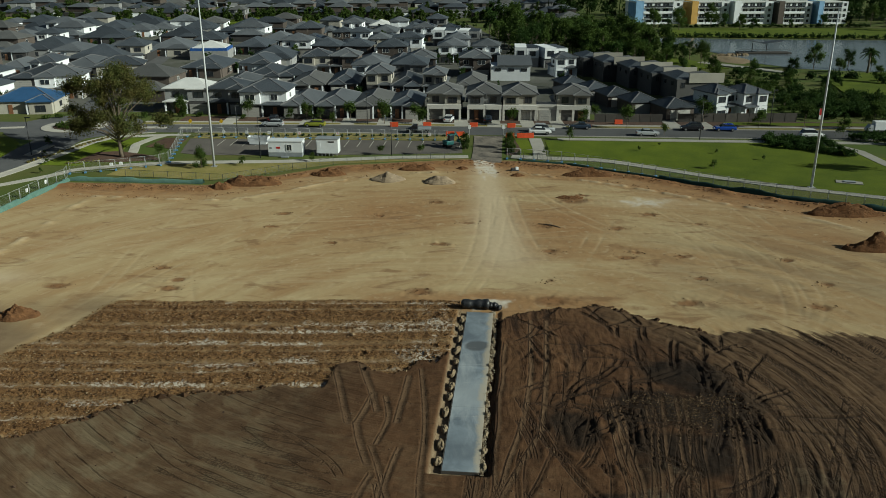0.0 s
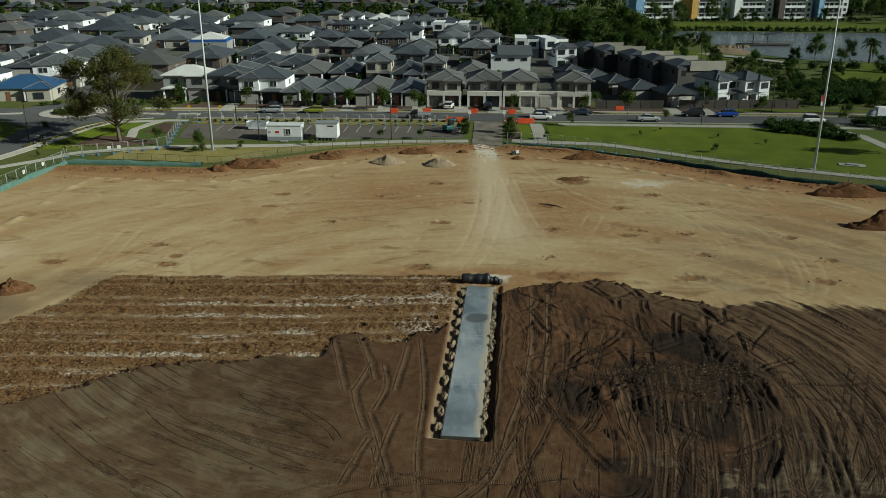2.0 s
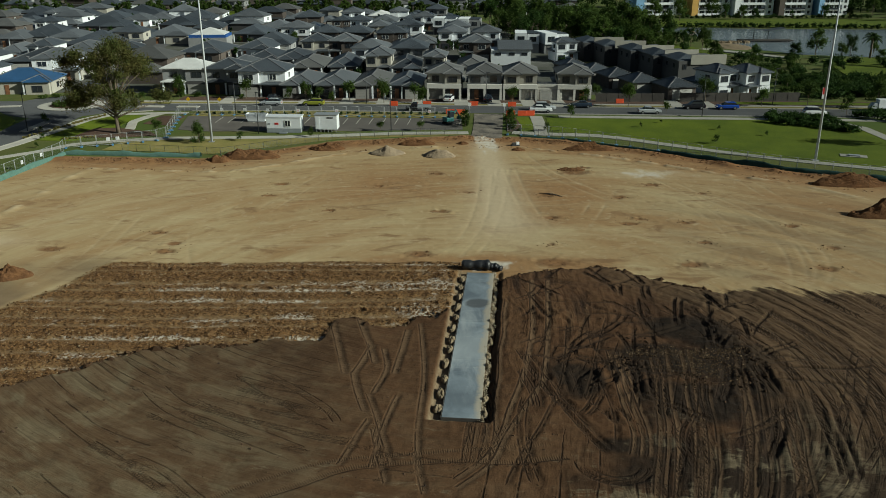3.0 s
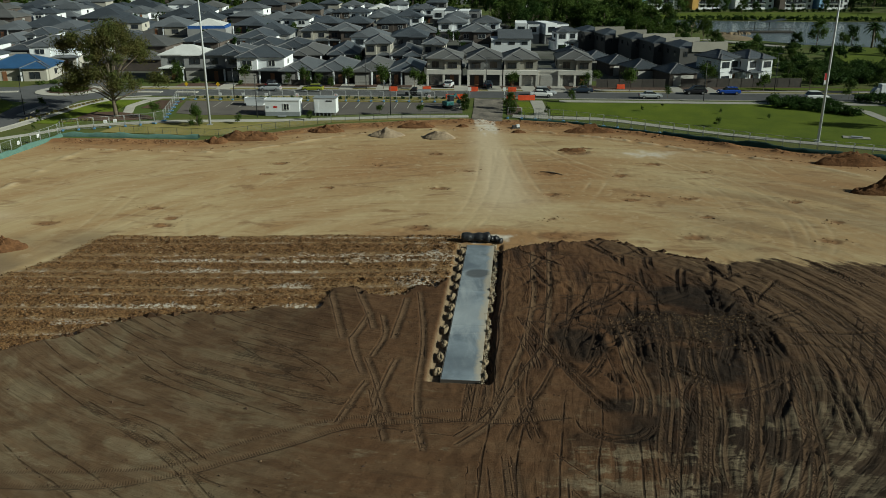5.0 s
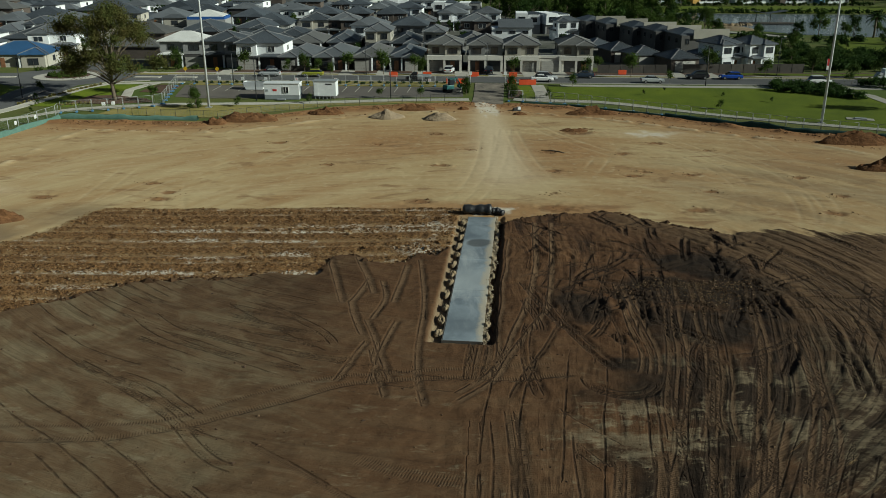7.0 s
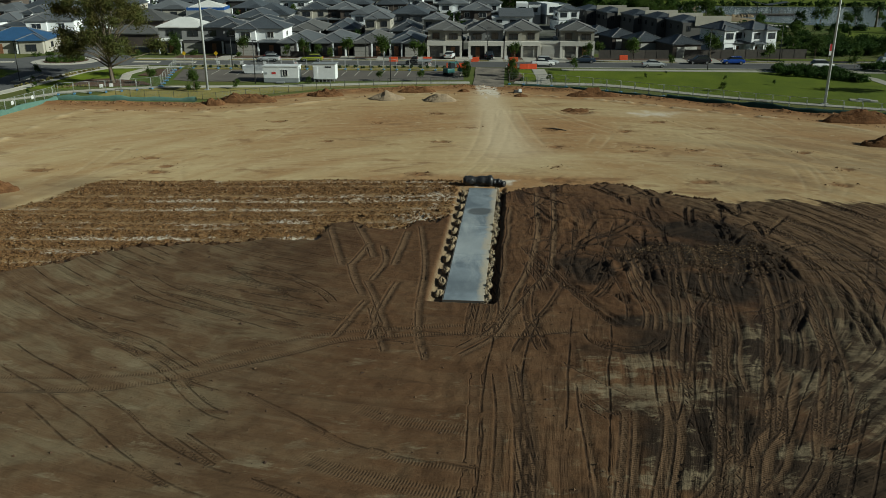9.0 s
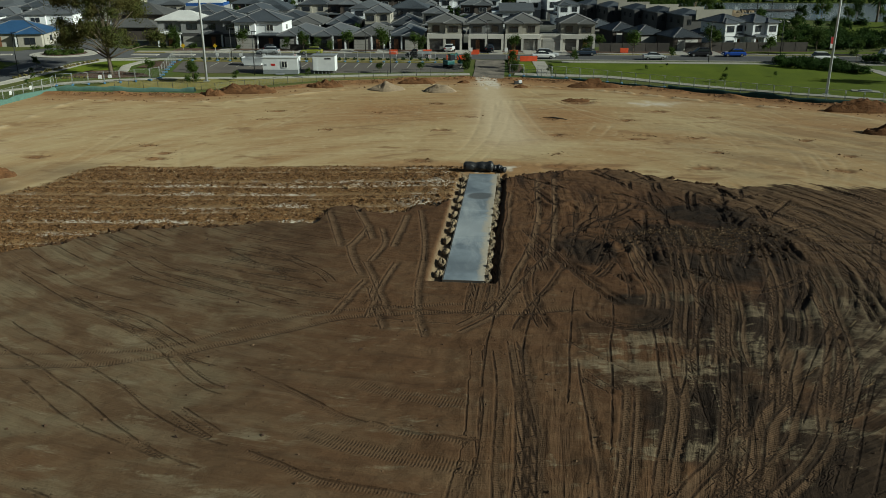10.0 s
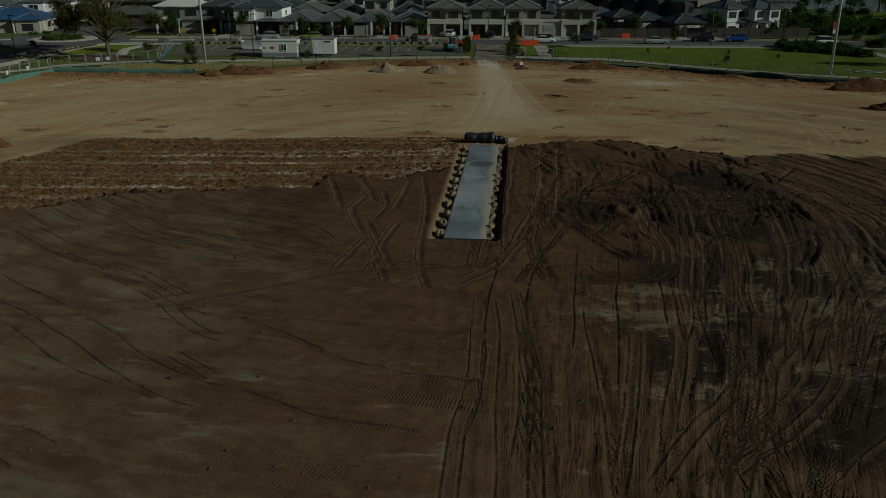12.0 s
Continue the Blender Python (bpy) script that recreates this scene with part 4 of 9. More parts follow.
    dk = mix_rgb(nt, maths(nt, "MULTIPLY", ramp(nt, attr(nt, "m_streak"), 0.0, 0.45), 0.6), dk, (0.11, 0.058, 0.028))
    dk = mix_rgb(nt, maths(nt, "MULTIPLY", ramp(nt, attr(nt, "m_streak"), -0.03, -0.4), 0.85), dk, (0.022, 0.0118, 0.0072))
    dk = mix_rgb(nt, maths(nt, "MULTIPLY", ramp(nt, comb, 0.03, 0.17), 0.5), dk, (0.115, 0.066, 0.034))
    dk = mix_rgb(nt, maths(nt, "MULTIPLY", ramp(nt, comb, -0.06, -0.18), 0.6), dk, (0.017, 0.0092, 0.0055))
    dk = mix_rgb(nt, maths(nt, "MULTIPLY", attr(nt, "m_wet"), 0.93), dk, mix_rgb(nt, mid, (0.0085, 0.006, 0.0042), (0.024, 0.0155, 0.01)))
    nearness = maths(nt, "SUBTRACT", 1.0, ramp(nt, xyz.outputs[1], 40.0, 56.0))
    dk = mix_rgb(nt, maths(nt, "MULTIPLY", wr, maths(nt, "SUBTRACT", 0.72, maths(nt, "MULTIPLY", nearness, 0.56))), dk, mix_rgb(nt, mid, (0.065, 0.038, 0.021), (0.17, 0.108, 0.06)))
    scr = noisy(nt, place(nt, 0.5, 1.1, 1.0, -9.0), 1.0, 8.0, 0.78, 0.35)
    patch = maths(nt, "MULTIPLY", ramp(nt, maths(nt, "ADD", scr, maths(nt, "ADD", maths(nt, "MULTIPLY", attr(nt, "m_scrape"), 0.18), maths(nt, "MULTIPLY", comb, 0.75))), 0.585, 0.68), nearness)
    patch = maths(nt, "MULTIPLY", patch, maths(nt, "SUBTRACT", 1.0, maths(nt, "MULTIPLY", attr(nt, "m_rut"), 0.85)))
    patch = maths(nt, "MULTIPLY", patch, maths(nt, "SUBTRACT", 1.0, maths(nt, "MULTIPLY", wr, 0.25)))
    dk = mix_rgb(nt, maths(nt, "MULTIPLY", patch, ramp(nt, fine_smear, 0.2, 0.6)), dk, mix_rgb(nt, mid, (0.23, 0.185, 0.12), (0.13, 0.098, 0.06)))
    dk = mix_rgb(nt, maths(nt, "MULTIPLY", ramp(nt, grain, 0.55, 0.8), 0.2), dk, (0.12, 0.077, 0.046))
    dk = mix_rgb(nt, maths(nt, "MULTIPLY", ramp(nt, attr(nt, "m_cleat"), 0.2, 0.9), 0.5), dk, (0.105, 0.065, 0.037))
    # ruts without cleats get their inner shade as darker colour
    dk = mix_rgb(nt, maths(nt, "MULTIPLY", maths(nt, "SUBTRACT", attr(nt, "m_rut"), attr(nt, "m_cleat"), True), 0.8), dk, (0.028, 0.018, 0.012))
    dk = mix_rgb(nt, maths(nt, "MULTIPLY", ramp(nt, attr(nt, "m_laid"), 0.25, 0.7), ramp(nt, mid, 0.05, 0.45)), dk, mix_rgb(nt, mid, (0.082, 0.046, 0.025), (0.15, 0.094, 0.054)))
    ticks = maths(nt, "SINE", maths(nt, "MULTIPLY", attr(nt, "m_along"), 2 * math.pi / 0.155))
    dk = mix_rgb(nt, maths(nt, "MULTIPLY", maths(nt, "MULTIPLY", ramp(nt, ticks, 0.1, 0.9), ramp(nt, attr(nt, "m_cleat"), 0.5, 0.85)), 0.4), dk, (0.03, 0.018, 0.011))
    # shade along track edges and cut lines, put into the colour
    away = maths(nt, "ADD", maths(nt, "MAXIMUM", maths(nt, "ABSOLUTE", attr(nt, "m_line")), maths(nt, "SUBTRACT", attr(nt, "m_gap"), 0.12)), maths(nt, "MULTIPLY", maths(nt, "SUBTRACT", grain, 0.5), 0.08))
    shaded_cut = maths(nt, "MULTIPLY", ramp(nt, away, 0.1, 0.02), ramp(nt, mid, 0.3, 0.5))
    dk = mix_rgb(nt, maths(nt, "MULTIPLY", shaded_cut, maths(nt, "SUBTRACT", 0.85, maths(nt, "MULTIPLY", wl, 0.37))), dk, (0.024, 0.0135, 0.0078))
    # grass beyond the fence
    gr = mix_rgb(nt, ramp(nt, wide, 0.4, 0.6), (0.075, 0.105, 0.024), (0.11, 0.11, 0.035))
    gr = mix_rgb(nt, ramp(nt, grain, 0.45, 0.75), gr, (0.06, 0.085, 0.02))
    sand = mix_rgb(nt, maths(nt, "MULTIPLY", attr(nt, "m_chalk"), ramp(nt, mid, 0.3, 0.55)), sand, (0.56, 0.51, 0.43))
    col = mix_rgb(nt, attr(nt, "m_gravel"), sand, grav)
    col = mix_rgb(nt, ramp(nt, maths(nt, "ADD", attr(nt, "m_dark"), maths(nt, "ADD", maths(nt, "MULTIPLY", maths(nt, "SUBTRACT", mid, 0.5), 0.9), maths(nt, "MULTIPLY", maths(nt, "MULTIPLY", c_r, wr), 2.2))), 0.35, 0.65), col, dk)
    col = mix_rgb(nt, maths(nt, "MULTIPLY", attr(nt, "m_bed"), ramp(nt, grain, 0.25, 0.5)), col, mix_rgb(nt, mid, (0.14, 0.095, 0.055), (0.33, 0.255, 0.165)))
    col = mix_rgb(nt, attr(nt, "m_site"), gr, col)
    nt.links.new(col, bsdf.inputs["Base Color"])
    bsdf.inputs["Roughness"].default_value, bsdf.inputs["Specular IOR Level"].default_value = 0.95, 0.15
    bsdf.inputs["Diffuse Roughness"].default_value = 0.15
    tread = maths(nt, "MULTIPLY", maths(nt, "SINE", maths(nt, "MULTIPLY", attr(nt, "m_along"), 2 * math.pi / 0.155)), attr(nt, "m_cleat"))
    lumpy = maths(nt, "ADD", maths(nt, "MULTIPLY", grain, maths(nt, "ADD", 0.45, maths(nt, "MULTIPLY", attr(nt, "m_gravel"), 0.8))), maths(nt, "MULTIPLY", fine_smear, 0.5))
    rugged = maths(nt, "ADD", 0.3, maths(nt, "MULTIPLY", maths(nt, "MAXIMUM", attr(nt, "m_dark"), attr(nt, "m_gravel")), 0.7))
    lumpy = maths(nt, "ADD", maths(nt, "MULTIPLY", lumpy, rugged), maths(nt, "MULTIPLY", maths(nt, "MULTIPLY", comb, attr(nt, "m_dark")), 3.0))
    bumped(nt, bsdf, maths(nt, "ADD", lumpy, maths(nt, "SUBTRACT", maths(nt, "MULTIPLY", tread, 0.12), maths(nt, "MULTIPLY", shaded_cut, 0.5))), 0.95, 0.09)
    return m


me.materials.append(ground_material())


# ---- building tools ----
def box(bm, x0, x1, y0, y1, z0, z1):
    v = [bm.verts.new(p) for p in ((x0, y0, z0), (x1, y0, z0), (x1, y1, z0), (x0, y1, z0), (x0, y0, z1), (x1, y0, z1), (x1, y1, z1), (x0, y1, z1))]
    for f in ((3, 2, 1, 0), (4, 5, 6, 7), (0, 1, 5, 4), (1, 2, 6, 5), (2, 3, 7, 6), (3, 0, 4, 7)):
        bm.faces.new([v[i] for i in f])
    return v


def bar(bm, a, b, w, h=None):
    """A square bar from a to b."""
    a, b, h = Vector(a), Vector(b), h or w
    d = (b - a).normalized()
    side = d.cross(Vector((0, 0, 1))) if abs(d.z) < 0.95 else Vector((1, 0, 0))
    side.normalize()
    up = side.cross(d)
    v = [bm.verts.new(p + side * (sx * w / 2) + up * (sz * h / 2)) for p in (a, b) for sx, sz in ((-1, -1), (1, -1), (1, 1), (-1, 1))]
    for f in ((0, 1, 2, 3), (7, 6, 5, 4), (0, 4, 5, 1), (1, 5, 6, 2), (2, 6, 7, 3), (3, 7, 4, 0)):
        bm.faces.new([v[i] for i in f])


def tube(bm, pts, radii, seg=8, cap=True):
    """A round tapered tube through pts."""
    rings = []
    pts = [Vector(p) for p in pts]
    for i, p in enumerate(pts):
        d = (pts[min(i + 1, len(pts) - 1)] - pts[max(i - 1, 0)]).normalized()
        s = d.cross(Vector((0, 1, 0.01)))
        if s.length < 0.1:
            s = d.cross(Vector((1, 0, 0)))
        s.normalize()
        u = s.cross(d)
        rings.append([bm.verts.new(p + (s * math.cos(2 * math.pi * k / seg) + u * math.sin(2 * math.pi * k / seg)) * radii[i]) for k in range(seg)])
    for r0, r1 in zip(rings, rings[1:]):
        for k in range(seg):
            f = bm.faces.new((r0[k], r0[(k + 1) % seg], r1[(k + 1) % seg], r1[k]))
            f.smooth = True
    if cap:
        bm.faces.new(rings[0][::-1])
        bm.faces.new(rings[-1])


def part(name, bm, material, parent, label=""):
    """Link a bmesh as one mesh under a thing or a part."""
    mesh = bpy.data.meshes.new(name)
    bmesh.ops.recalc_face_normals(bm, faces=bm.faces)
    bm.to_mesh(mesh)
    bm.free()
    mesh.materials.append(material)
    ob = new(name, mesh)
    ob.parent = parent
    if label:
        ob["label"] = label
    return ob


def mesh_np(name, verts_, faces_, material, smooth=False):
    mesh = bpy.data.meshes.new(name)
    mesh.from_pydata([tuple(v) for v in verts_], [], [tuple(f) for f in faces_])
    mesh.materials.append(material)
    if smooth:
        mesh.polygons.foreach_set("use_smooth", [True] * len(mesh.polygons))
    mesh.update()
    return mesh


def one_box(name, material, parent, x0, x1, y0, y1, z0, z1, label="", bev=0.0):
    bm = bmesh.new()
    box(bm, x0, x1, y0, y1, z0, z1)
    if bev:
        bmesh.ops.bevel(bm, geom=bm.edges[:], offset=bev, segments=2, affect="EDGES", profile=0.6)
    return part(name, bm, material, parent, label)


def thing(name, x, y, label, category, group="", turn=0.0, z=None):
    e = new(name)
    e.empty_display_size = 0.3
    e.matrix_basis = pose(x, y, rz(x, y) if z is None else z, 0, 0, turn)
    return tagged(e, label, category, group)


def ribbon(name, A, B, material, label, category, off=0.05, step=1.5, across=6, skirt=0.25, kind="structure"):
    """A slab laid on the terrain between two lines of the plan."""
    A, B = np.array(A, float), np.array(B, float)

    def dense(P, n):
        s = np.concatenate([[0], np.cumsum(np.hypot(*np.diff(P, axis=0).T))])
        q = np.linspace(0, s[-1], n)
        return np.stack([np.interp(q, s, P[:, 0]), np.interp(q, s, P[:, 1])], 1)
    n = max(2, int(np.hypot(*np.diff(A, axis=0).T).sum() / step) + 1)
    A, B = dense(A, n), dense(B, n)
    w = np.linspace(0, 1, across + 1)
    P = A[:, None] * (1 - w[None, :, None]) + B[:, None] * w[None, :, None]
    Zt = rise(P[..., 0], P[..., 1]) + off
    V = np.concatenate([P, Zt[..., None]], -1)
    m = across + 1
    vs = [tuple(v) for v in V.reshape(-1, 3)]
    fs = [(i * m + j, i * m + j + 1, (i + 1) * m + j + 1, (i + 1) * m + j) for i in range(n - 1) for j in range(across)]
    rim = [i * m for i in range(n)] + [(n - 1) * m + j for j in range(1, m)] + [i * m + m - 1 for i in range(n - 2, -1, -1)] + [j for j in range(m - 2, 0, -1)]
    base = len(vs)
    vs += [(vs[i][0], vs[i][1], vs[i][2] - skirt) for i in rim]
    k = len(rim)
    fs += [(rim[i], base + i, base + (i + 1) % k, rim[(i + 1) % k]) for i in range(k)]
    mesh = mesh_np(name, vs, fs, material)
    bm = bmesh.new()
    bm.from_mesh(mesh)
    bmesh.ops.recalc_face_normals(bm, faces=bm.faces)
    bm.to_mesh(mesh)
    bm.free()
    return tagged(new(name, mesh), label, category, kind=kind)


def offset_line(pts, d):
    P = np.array(pts, float)
    t = np.gradient(P, axis=0)
    t /= np.hypot(t[:, 0], t[:, 1])[:, None]
    return P + np.stack([-t[:, 1], t[:, 0]], 1) * d


# ---- street, paths, lawn ----
RX = np.linspace(-64, 140, 60)
NEAR = np.stack([RX, road_near(RX)], 1)
FAR = NEAR + np.array([0, 8.0])
ribbon("road", NEAR, FAR, ASPHALT, "dark asphalt street in front of the houses", "road", 0.03, 3.0, 4)
LEFT_RD = [(-95, 92), (-86.5, 118), (-79.5, 138), (-75.6, 150), (-74.5, 162), (-76, 175), (-82, 200), (-92, 245), (-100, 290), (-112, 360)]
ribbon("side_road", offset_line(LEFT_RD, 4.7), offset_line(LEFT_RD, -4.7), ASPHALT, "dark asphalt side street running past the works", "road", 0.035, 3.0, 4)
ribbon("road_west", [(-150, 163), (-110, 165.5), (-78, 163.5), (-60, 164.0)], [(-150, 173), (-110, 175.5), (-78, 175), (-60, 172.6)], ASPHALT, "asphalt junction with pale islands", "road", 0.04, 3.0, 4)


def kerb(line, wide=0.35, off=0.15):
    ribbon("kerb", offset_line(line, wide / 2), offset_line(line, -wide / 2), CONCRETE, "pale concrete kerb beside the road", "kerb", off, 2.5, 1, 0.3)


kerb(NEAR[NEAR[:, 0] > 11.5])
kerb(NEAR[(NEAR[:, 0] < 5.5) & (NEAR[:, 0] > -52)])
kerb(FAR[FAR[:, 0] > -58])
kerb([(-90.4, 91), (-81.8, 116.6), (-74.9, 136.8), (-71.0, 149.0), (-69.2, 156.0), (-65.5, 161.2), (-58.0, 163.9)])
ribbon("footpath", FAR + [0, 2.4], FAR + [0, 3.9], CONCRETE, "pale concrete footpath before the houses", "footpath", 0.07, 3.0, 2)
ribbon("footpath", NEAR[NEAR[:, 0] > 20] - [0, 3.0], NEAR[NEAR[:, 0] > 20] - [0, 1.3], CONCRETE, "pale concrete footpath along the lawn", "footpath", 0.08, 3.0, 2)
ribbon("verge", FAR + [0, 0.4], FAR + [0, 2.3], DRYGRASS, "strip of patchy grass along the kerb", "grass", 0.06, 3.0, 2)
ribbon("front_yard", FAR[FAR[:, 0] > -60] + [0, 4.0], FAR[FAR[:, 0] > -60] + [0, 9.5], MULCH, "dark planted front gardens", "garden", 0.05, 3.0, 3)
for dx in (-47.5, -37.6, -30.5, -21.8, -14.0, -6.6, 2.4, 9.3, 16.5, 22.8, 47.0, 53.5):
    yk = float(road_near(dx)) + 8.2
    ribbon("driveway", [(dx, yk), (dx, yk + 9)], [(dx + 2.9, yk), (dx + 2.9, yk + 9)], CONCRETE, "pale concrete driveway", "driveway", 0.09, 2.0, 2)

YARD = mat("estate_yards", (0.1, 0.096, 0.088), (0.042, 0.046, 0.028), 0.12, 2.0, 0.95)
ribbon("estate_ground", [(-130, 187), (-60, 187), (0, 186), (34, 184), (46, 184)], [(-262, 442), (-180, 440), (-80, 438), (8, 436), (14, 436)], YARD, "paved and planted yards between the houses of the estate", "ground", 0.02, 12.0, 16)

# car park
CP_N = [(-48.5, 148.5), (-44, 147.2), (-20, 147.4), (3.6, 148.4)]
CP_F = [(-49.5, 158.6), (-44, 158.4), (-20, 157.4), (3.6, 156.6)]
ribbon("car_park", CP_N, CP_F, CARPARK, "worn grey asphalt car park with painted bays", "car park", 0.05, 2.0, 6)
for k in range(20):
    lx = -42.5 + 2.42 * k
    if -3.5 < lx < 1.5:
        continue
    yf = float(np.interp(lx, [-49.5, -44, -20, 3.6], [158.2, 158.0, 157.0, 156.2]))
    ribbon("parking_line", [(lx, yf), (lx - 0.5, yf - 4.6)], [(lx + 0.13, yf), (lx - 0.37, yf - 4.6)], PAINT_WHITE, "faded white painted bay line on asphalt", "road marking", 0.056, 2.0, 1, 0.02)
ribbon("verge", [(-49, 158.9), (-20, 157.8), (4.5, 156.9)], [(-49, 163.6), (-20, 163.1), (4.5, 161.0)], DRYGRASS, "dry planted strip between car park and street", "grass", 0.06, 2.0, 3)
PATH_L = [(-72.5, 127.5), (-66.8, 133.6), (-63.6, 138.3), (-56.0, 141.0), (-48.0, 142.6), (-38.7, 142.9), (-28.7, 143.3), (-18.7, 144.4), (-8.6, 145.8), (4.6, 146.2)]
ribbon("footpath", offset_line(PATH_L, 0.9), offset_line(PATH_L, -0.9), CONCRETE, "sand-dusted pale concrete path behind the site fence", "footpath", 0.06, 1.5, 2)
ribbon("verge", offset_line(PATH_L[3:], -1.0), [(-57, 134.6), (-48, 133.4), (-38.5, 131.4), (-28, 137.5), (-18.5, 142.0), (4.6, 145.3)], DRYGRASS, "strip of dry mown grass behind the site fence", "grass", 0.05, 1.5, 4)
LP2 = [(-76.6, 128.0), (-73.0, 139.2), (-69.6, 149.2), (-67.6, 155.4), (-64.3, 160.0), (-54.5, 161.6), (-50.5, 161.4)]
ribbon("footpath", offset_line(LP2, 0.85), offset_line(LP2, -0.85), CONCRETE, "pale concrete footpath round the corner lawn", "footpath", 0.08, 1.5, 2)
LP3 = [(-57.6, 144.4), (-57.4, 149.0), (-58.6, 154.0), (-57.0, 158.5), (-55.5, 161.0)]
ribbon("footpath", offset_line(LP3, 0.9), offset_line(LP3, -0.9), CONCRETE, "pale concrete path bending beside the old tree", "footpath", 0.085, 1.2, 2)
ribbon("lawn", [(-73.5, 141.5), (-71.0, 150.0), (-68.2, 155.8), (-64.5, 160.0)], [(-64.6, 140.5), (-60.0, 147.0), (-59.8, 153.0), (-58.4, 159.0)], LAWN, "small green lawn round an old tree", "lawn", 0.05, 1.5, 6)
ribbon("mulch_bed", [(-65.6, 143.4), (-58.0, 142.9), (-51.0, 144.4)], [(-64.0, 149.0), (-60.0, 149.6), (-53.0, 146.8)], MULCH, "dark bark mulch bed under the tree", "garden bed", 0.09, 1.5, 4)
ribbon("mulch_bed", [(-56.2, 152.5), (-50.6, 151.2)], [(-54.6, 158.8), (-50.0, 158.4)], MULCH, "dark bark mulch bed beside the car park", "garden bed", 0.09, 1.5, 4)
ribbon("lawn", [(-104, 118), (-93, 137), (-86.5, 152)], [(-118, 122), (-104, 150), (-92, 160)], LAWN, "green verge across the side street", "lawn", 0.05, 2.0, 4)

# junction islands
RB = (-77.0, 170.3)


def ring(r, n=40):
    return [(RB[0] + r * math.cos(2 * math.pi * k / n), RB[1] + r * math.sin(2 * math.pi * k / n)) for k in range(n + 1)]


ribbon("roundabout_road", ring(13.5), ring(6.6), ASPHALT, "dark asphalt roadway round the roundabout", "road", 0.045, 1.5, 3)
ribbon("roundabout_apron", ring(6.6), ring(4.3), CONCRETE, "pale concrete apron of the roundabout", "traffic island", 0.14, 1.0, 2)
ribbon("roundabout_bed", ring(4.3), ring(0.2), MULCH, "planted bed in the middle of the roundabout", "garden bed", 0.2, 1.0, 3)
for pts_, wd in (([(-75.9, 146.5), (-74.6, 153.5)], 0.8), ([(-91.5, 168.0), (-87.0, 168.8)], 0.7), ([(-62.6, 168.5), (-57.4, 168.2)], 0.9), ([(-54.5, 168.2), (-50.0, 168.0)], 0.8)):
    ribbon("traffic_island", offset_line(pts_, wd), offset_line(pts_, -wd), CONCRETE, "pale concrete island at the junction", "traffic island", 0.19, 1.0, 2)
ribbon("lawn", [(-80.4, 143), (-80.2, 151.0), (-81.6, 155.6), (-84.4, 158.4), (-91, 159.6)], [(-92, 143), (-91.6, 148), (-91.8, 151), (-92.4, 153), (-94, 154)], LAWN, "green corner verge beside the roundabout", "lawn", 0.06, 1.5, 4)
ribbon("footpath", [(-84.6, 143), (-84.4, 150.0), (-86.0, 153.6), (-92, 155.8)], [(-86.2, 143), (-86.0, 149.6), (-87.4, 152.4), (-92.4, 154.2)], CONCRETE, "pale concrete path bending round the corner verge", "footpath", 0.09, 1.5, 2)

# site entrance: dusty crossing
ribbon("site_entrance", [(4.9, 142.5), (5.6, 150), (6.2, 160.8)], [(10.4, 142.5), (11.0, 150), (11.8, 160.4)], mat("dusty_crossing", (0.24, 0.205, 0.165), (0.07, 0.063, 0.056), 0.45, 3.0, 0.95), "dusty driveway crossing into the works", "driveway", 0.07, 1.0, 8)
ribbon("garden_bed", [(11.6, 147.2), (11.9, 152), (12.2, 158.2)], [(13.6, 146.9), (14.6, 151), (13.9, 157.9)], MULCH, "dark garden bed beside the crossing", "garden bed", 0.08, 1.0, 3)
ribbon("lawn", [(13.4, 147.2), (14.0, 152), (13.8, 157.6)], [(16.2, 147.4), (17.0, 151), (16.6, 157.4)], LAWN, "small green lawn beside the crossing", "lawn", 0.06, 1.0, 3)
JOIN = [(18.0, 158.5), (18.0, 151.0), (17.6, 146.0)]
ribbon("footpath", offset_line(JOIN, 1.2), offset_line(JOIN, -1.2), CONCRETE, "pale concrete path from the street to the oval", "footpath", 0.09, 1.0, 2)
PATH_R = [(12.5, 146.4), (18.0, 145.3), (22.0, 144.9), (27.0, 144.3), (32.0, 142.2), (40.5, 136.8), (48.3, 131.3), (56.0, 126.6), (68.0, 120.6), (96.0, 107.5)]
ribbon("footpath", offset_line(PATH_R, 0.95), offset_line(PATH_R, -0.95), CONCRETE, "pale concrete path curving round the oval", "footpath", 0.085, 1.5, 2)
ribbon("lawn", np.concatenate([[(19.6, 147.2)], offset_line(PATH_R, 1.1)[3:]]), [(19.8, 157.2), (40, 156.0), (62, 155.2), (76, 150), (84, 140), (112, 124)], LAWN, "bright green mown lawn beside the street", "lawn", 0.05, 1.5, 14)
RP2 = [(72, 156.0), (77.3, 149.1), (78.4, 141.3), (82, 128), (88, 113)]
ribbon("footpath", offset_line(RP2, 1.1), offset_line(RP2, -1.1), CONCRETE, "pale concrete path between hedge and lawn", "footpath", 0.1, 1.5, 2)
ribbon("lawn", [(60, 171.5), (140, 167)], [(60, 174.5), (140, 171)], LAWN, "grass verge along the far kerb", "grass", 0.055, 3.0, 2)
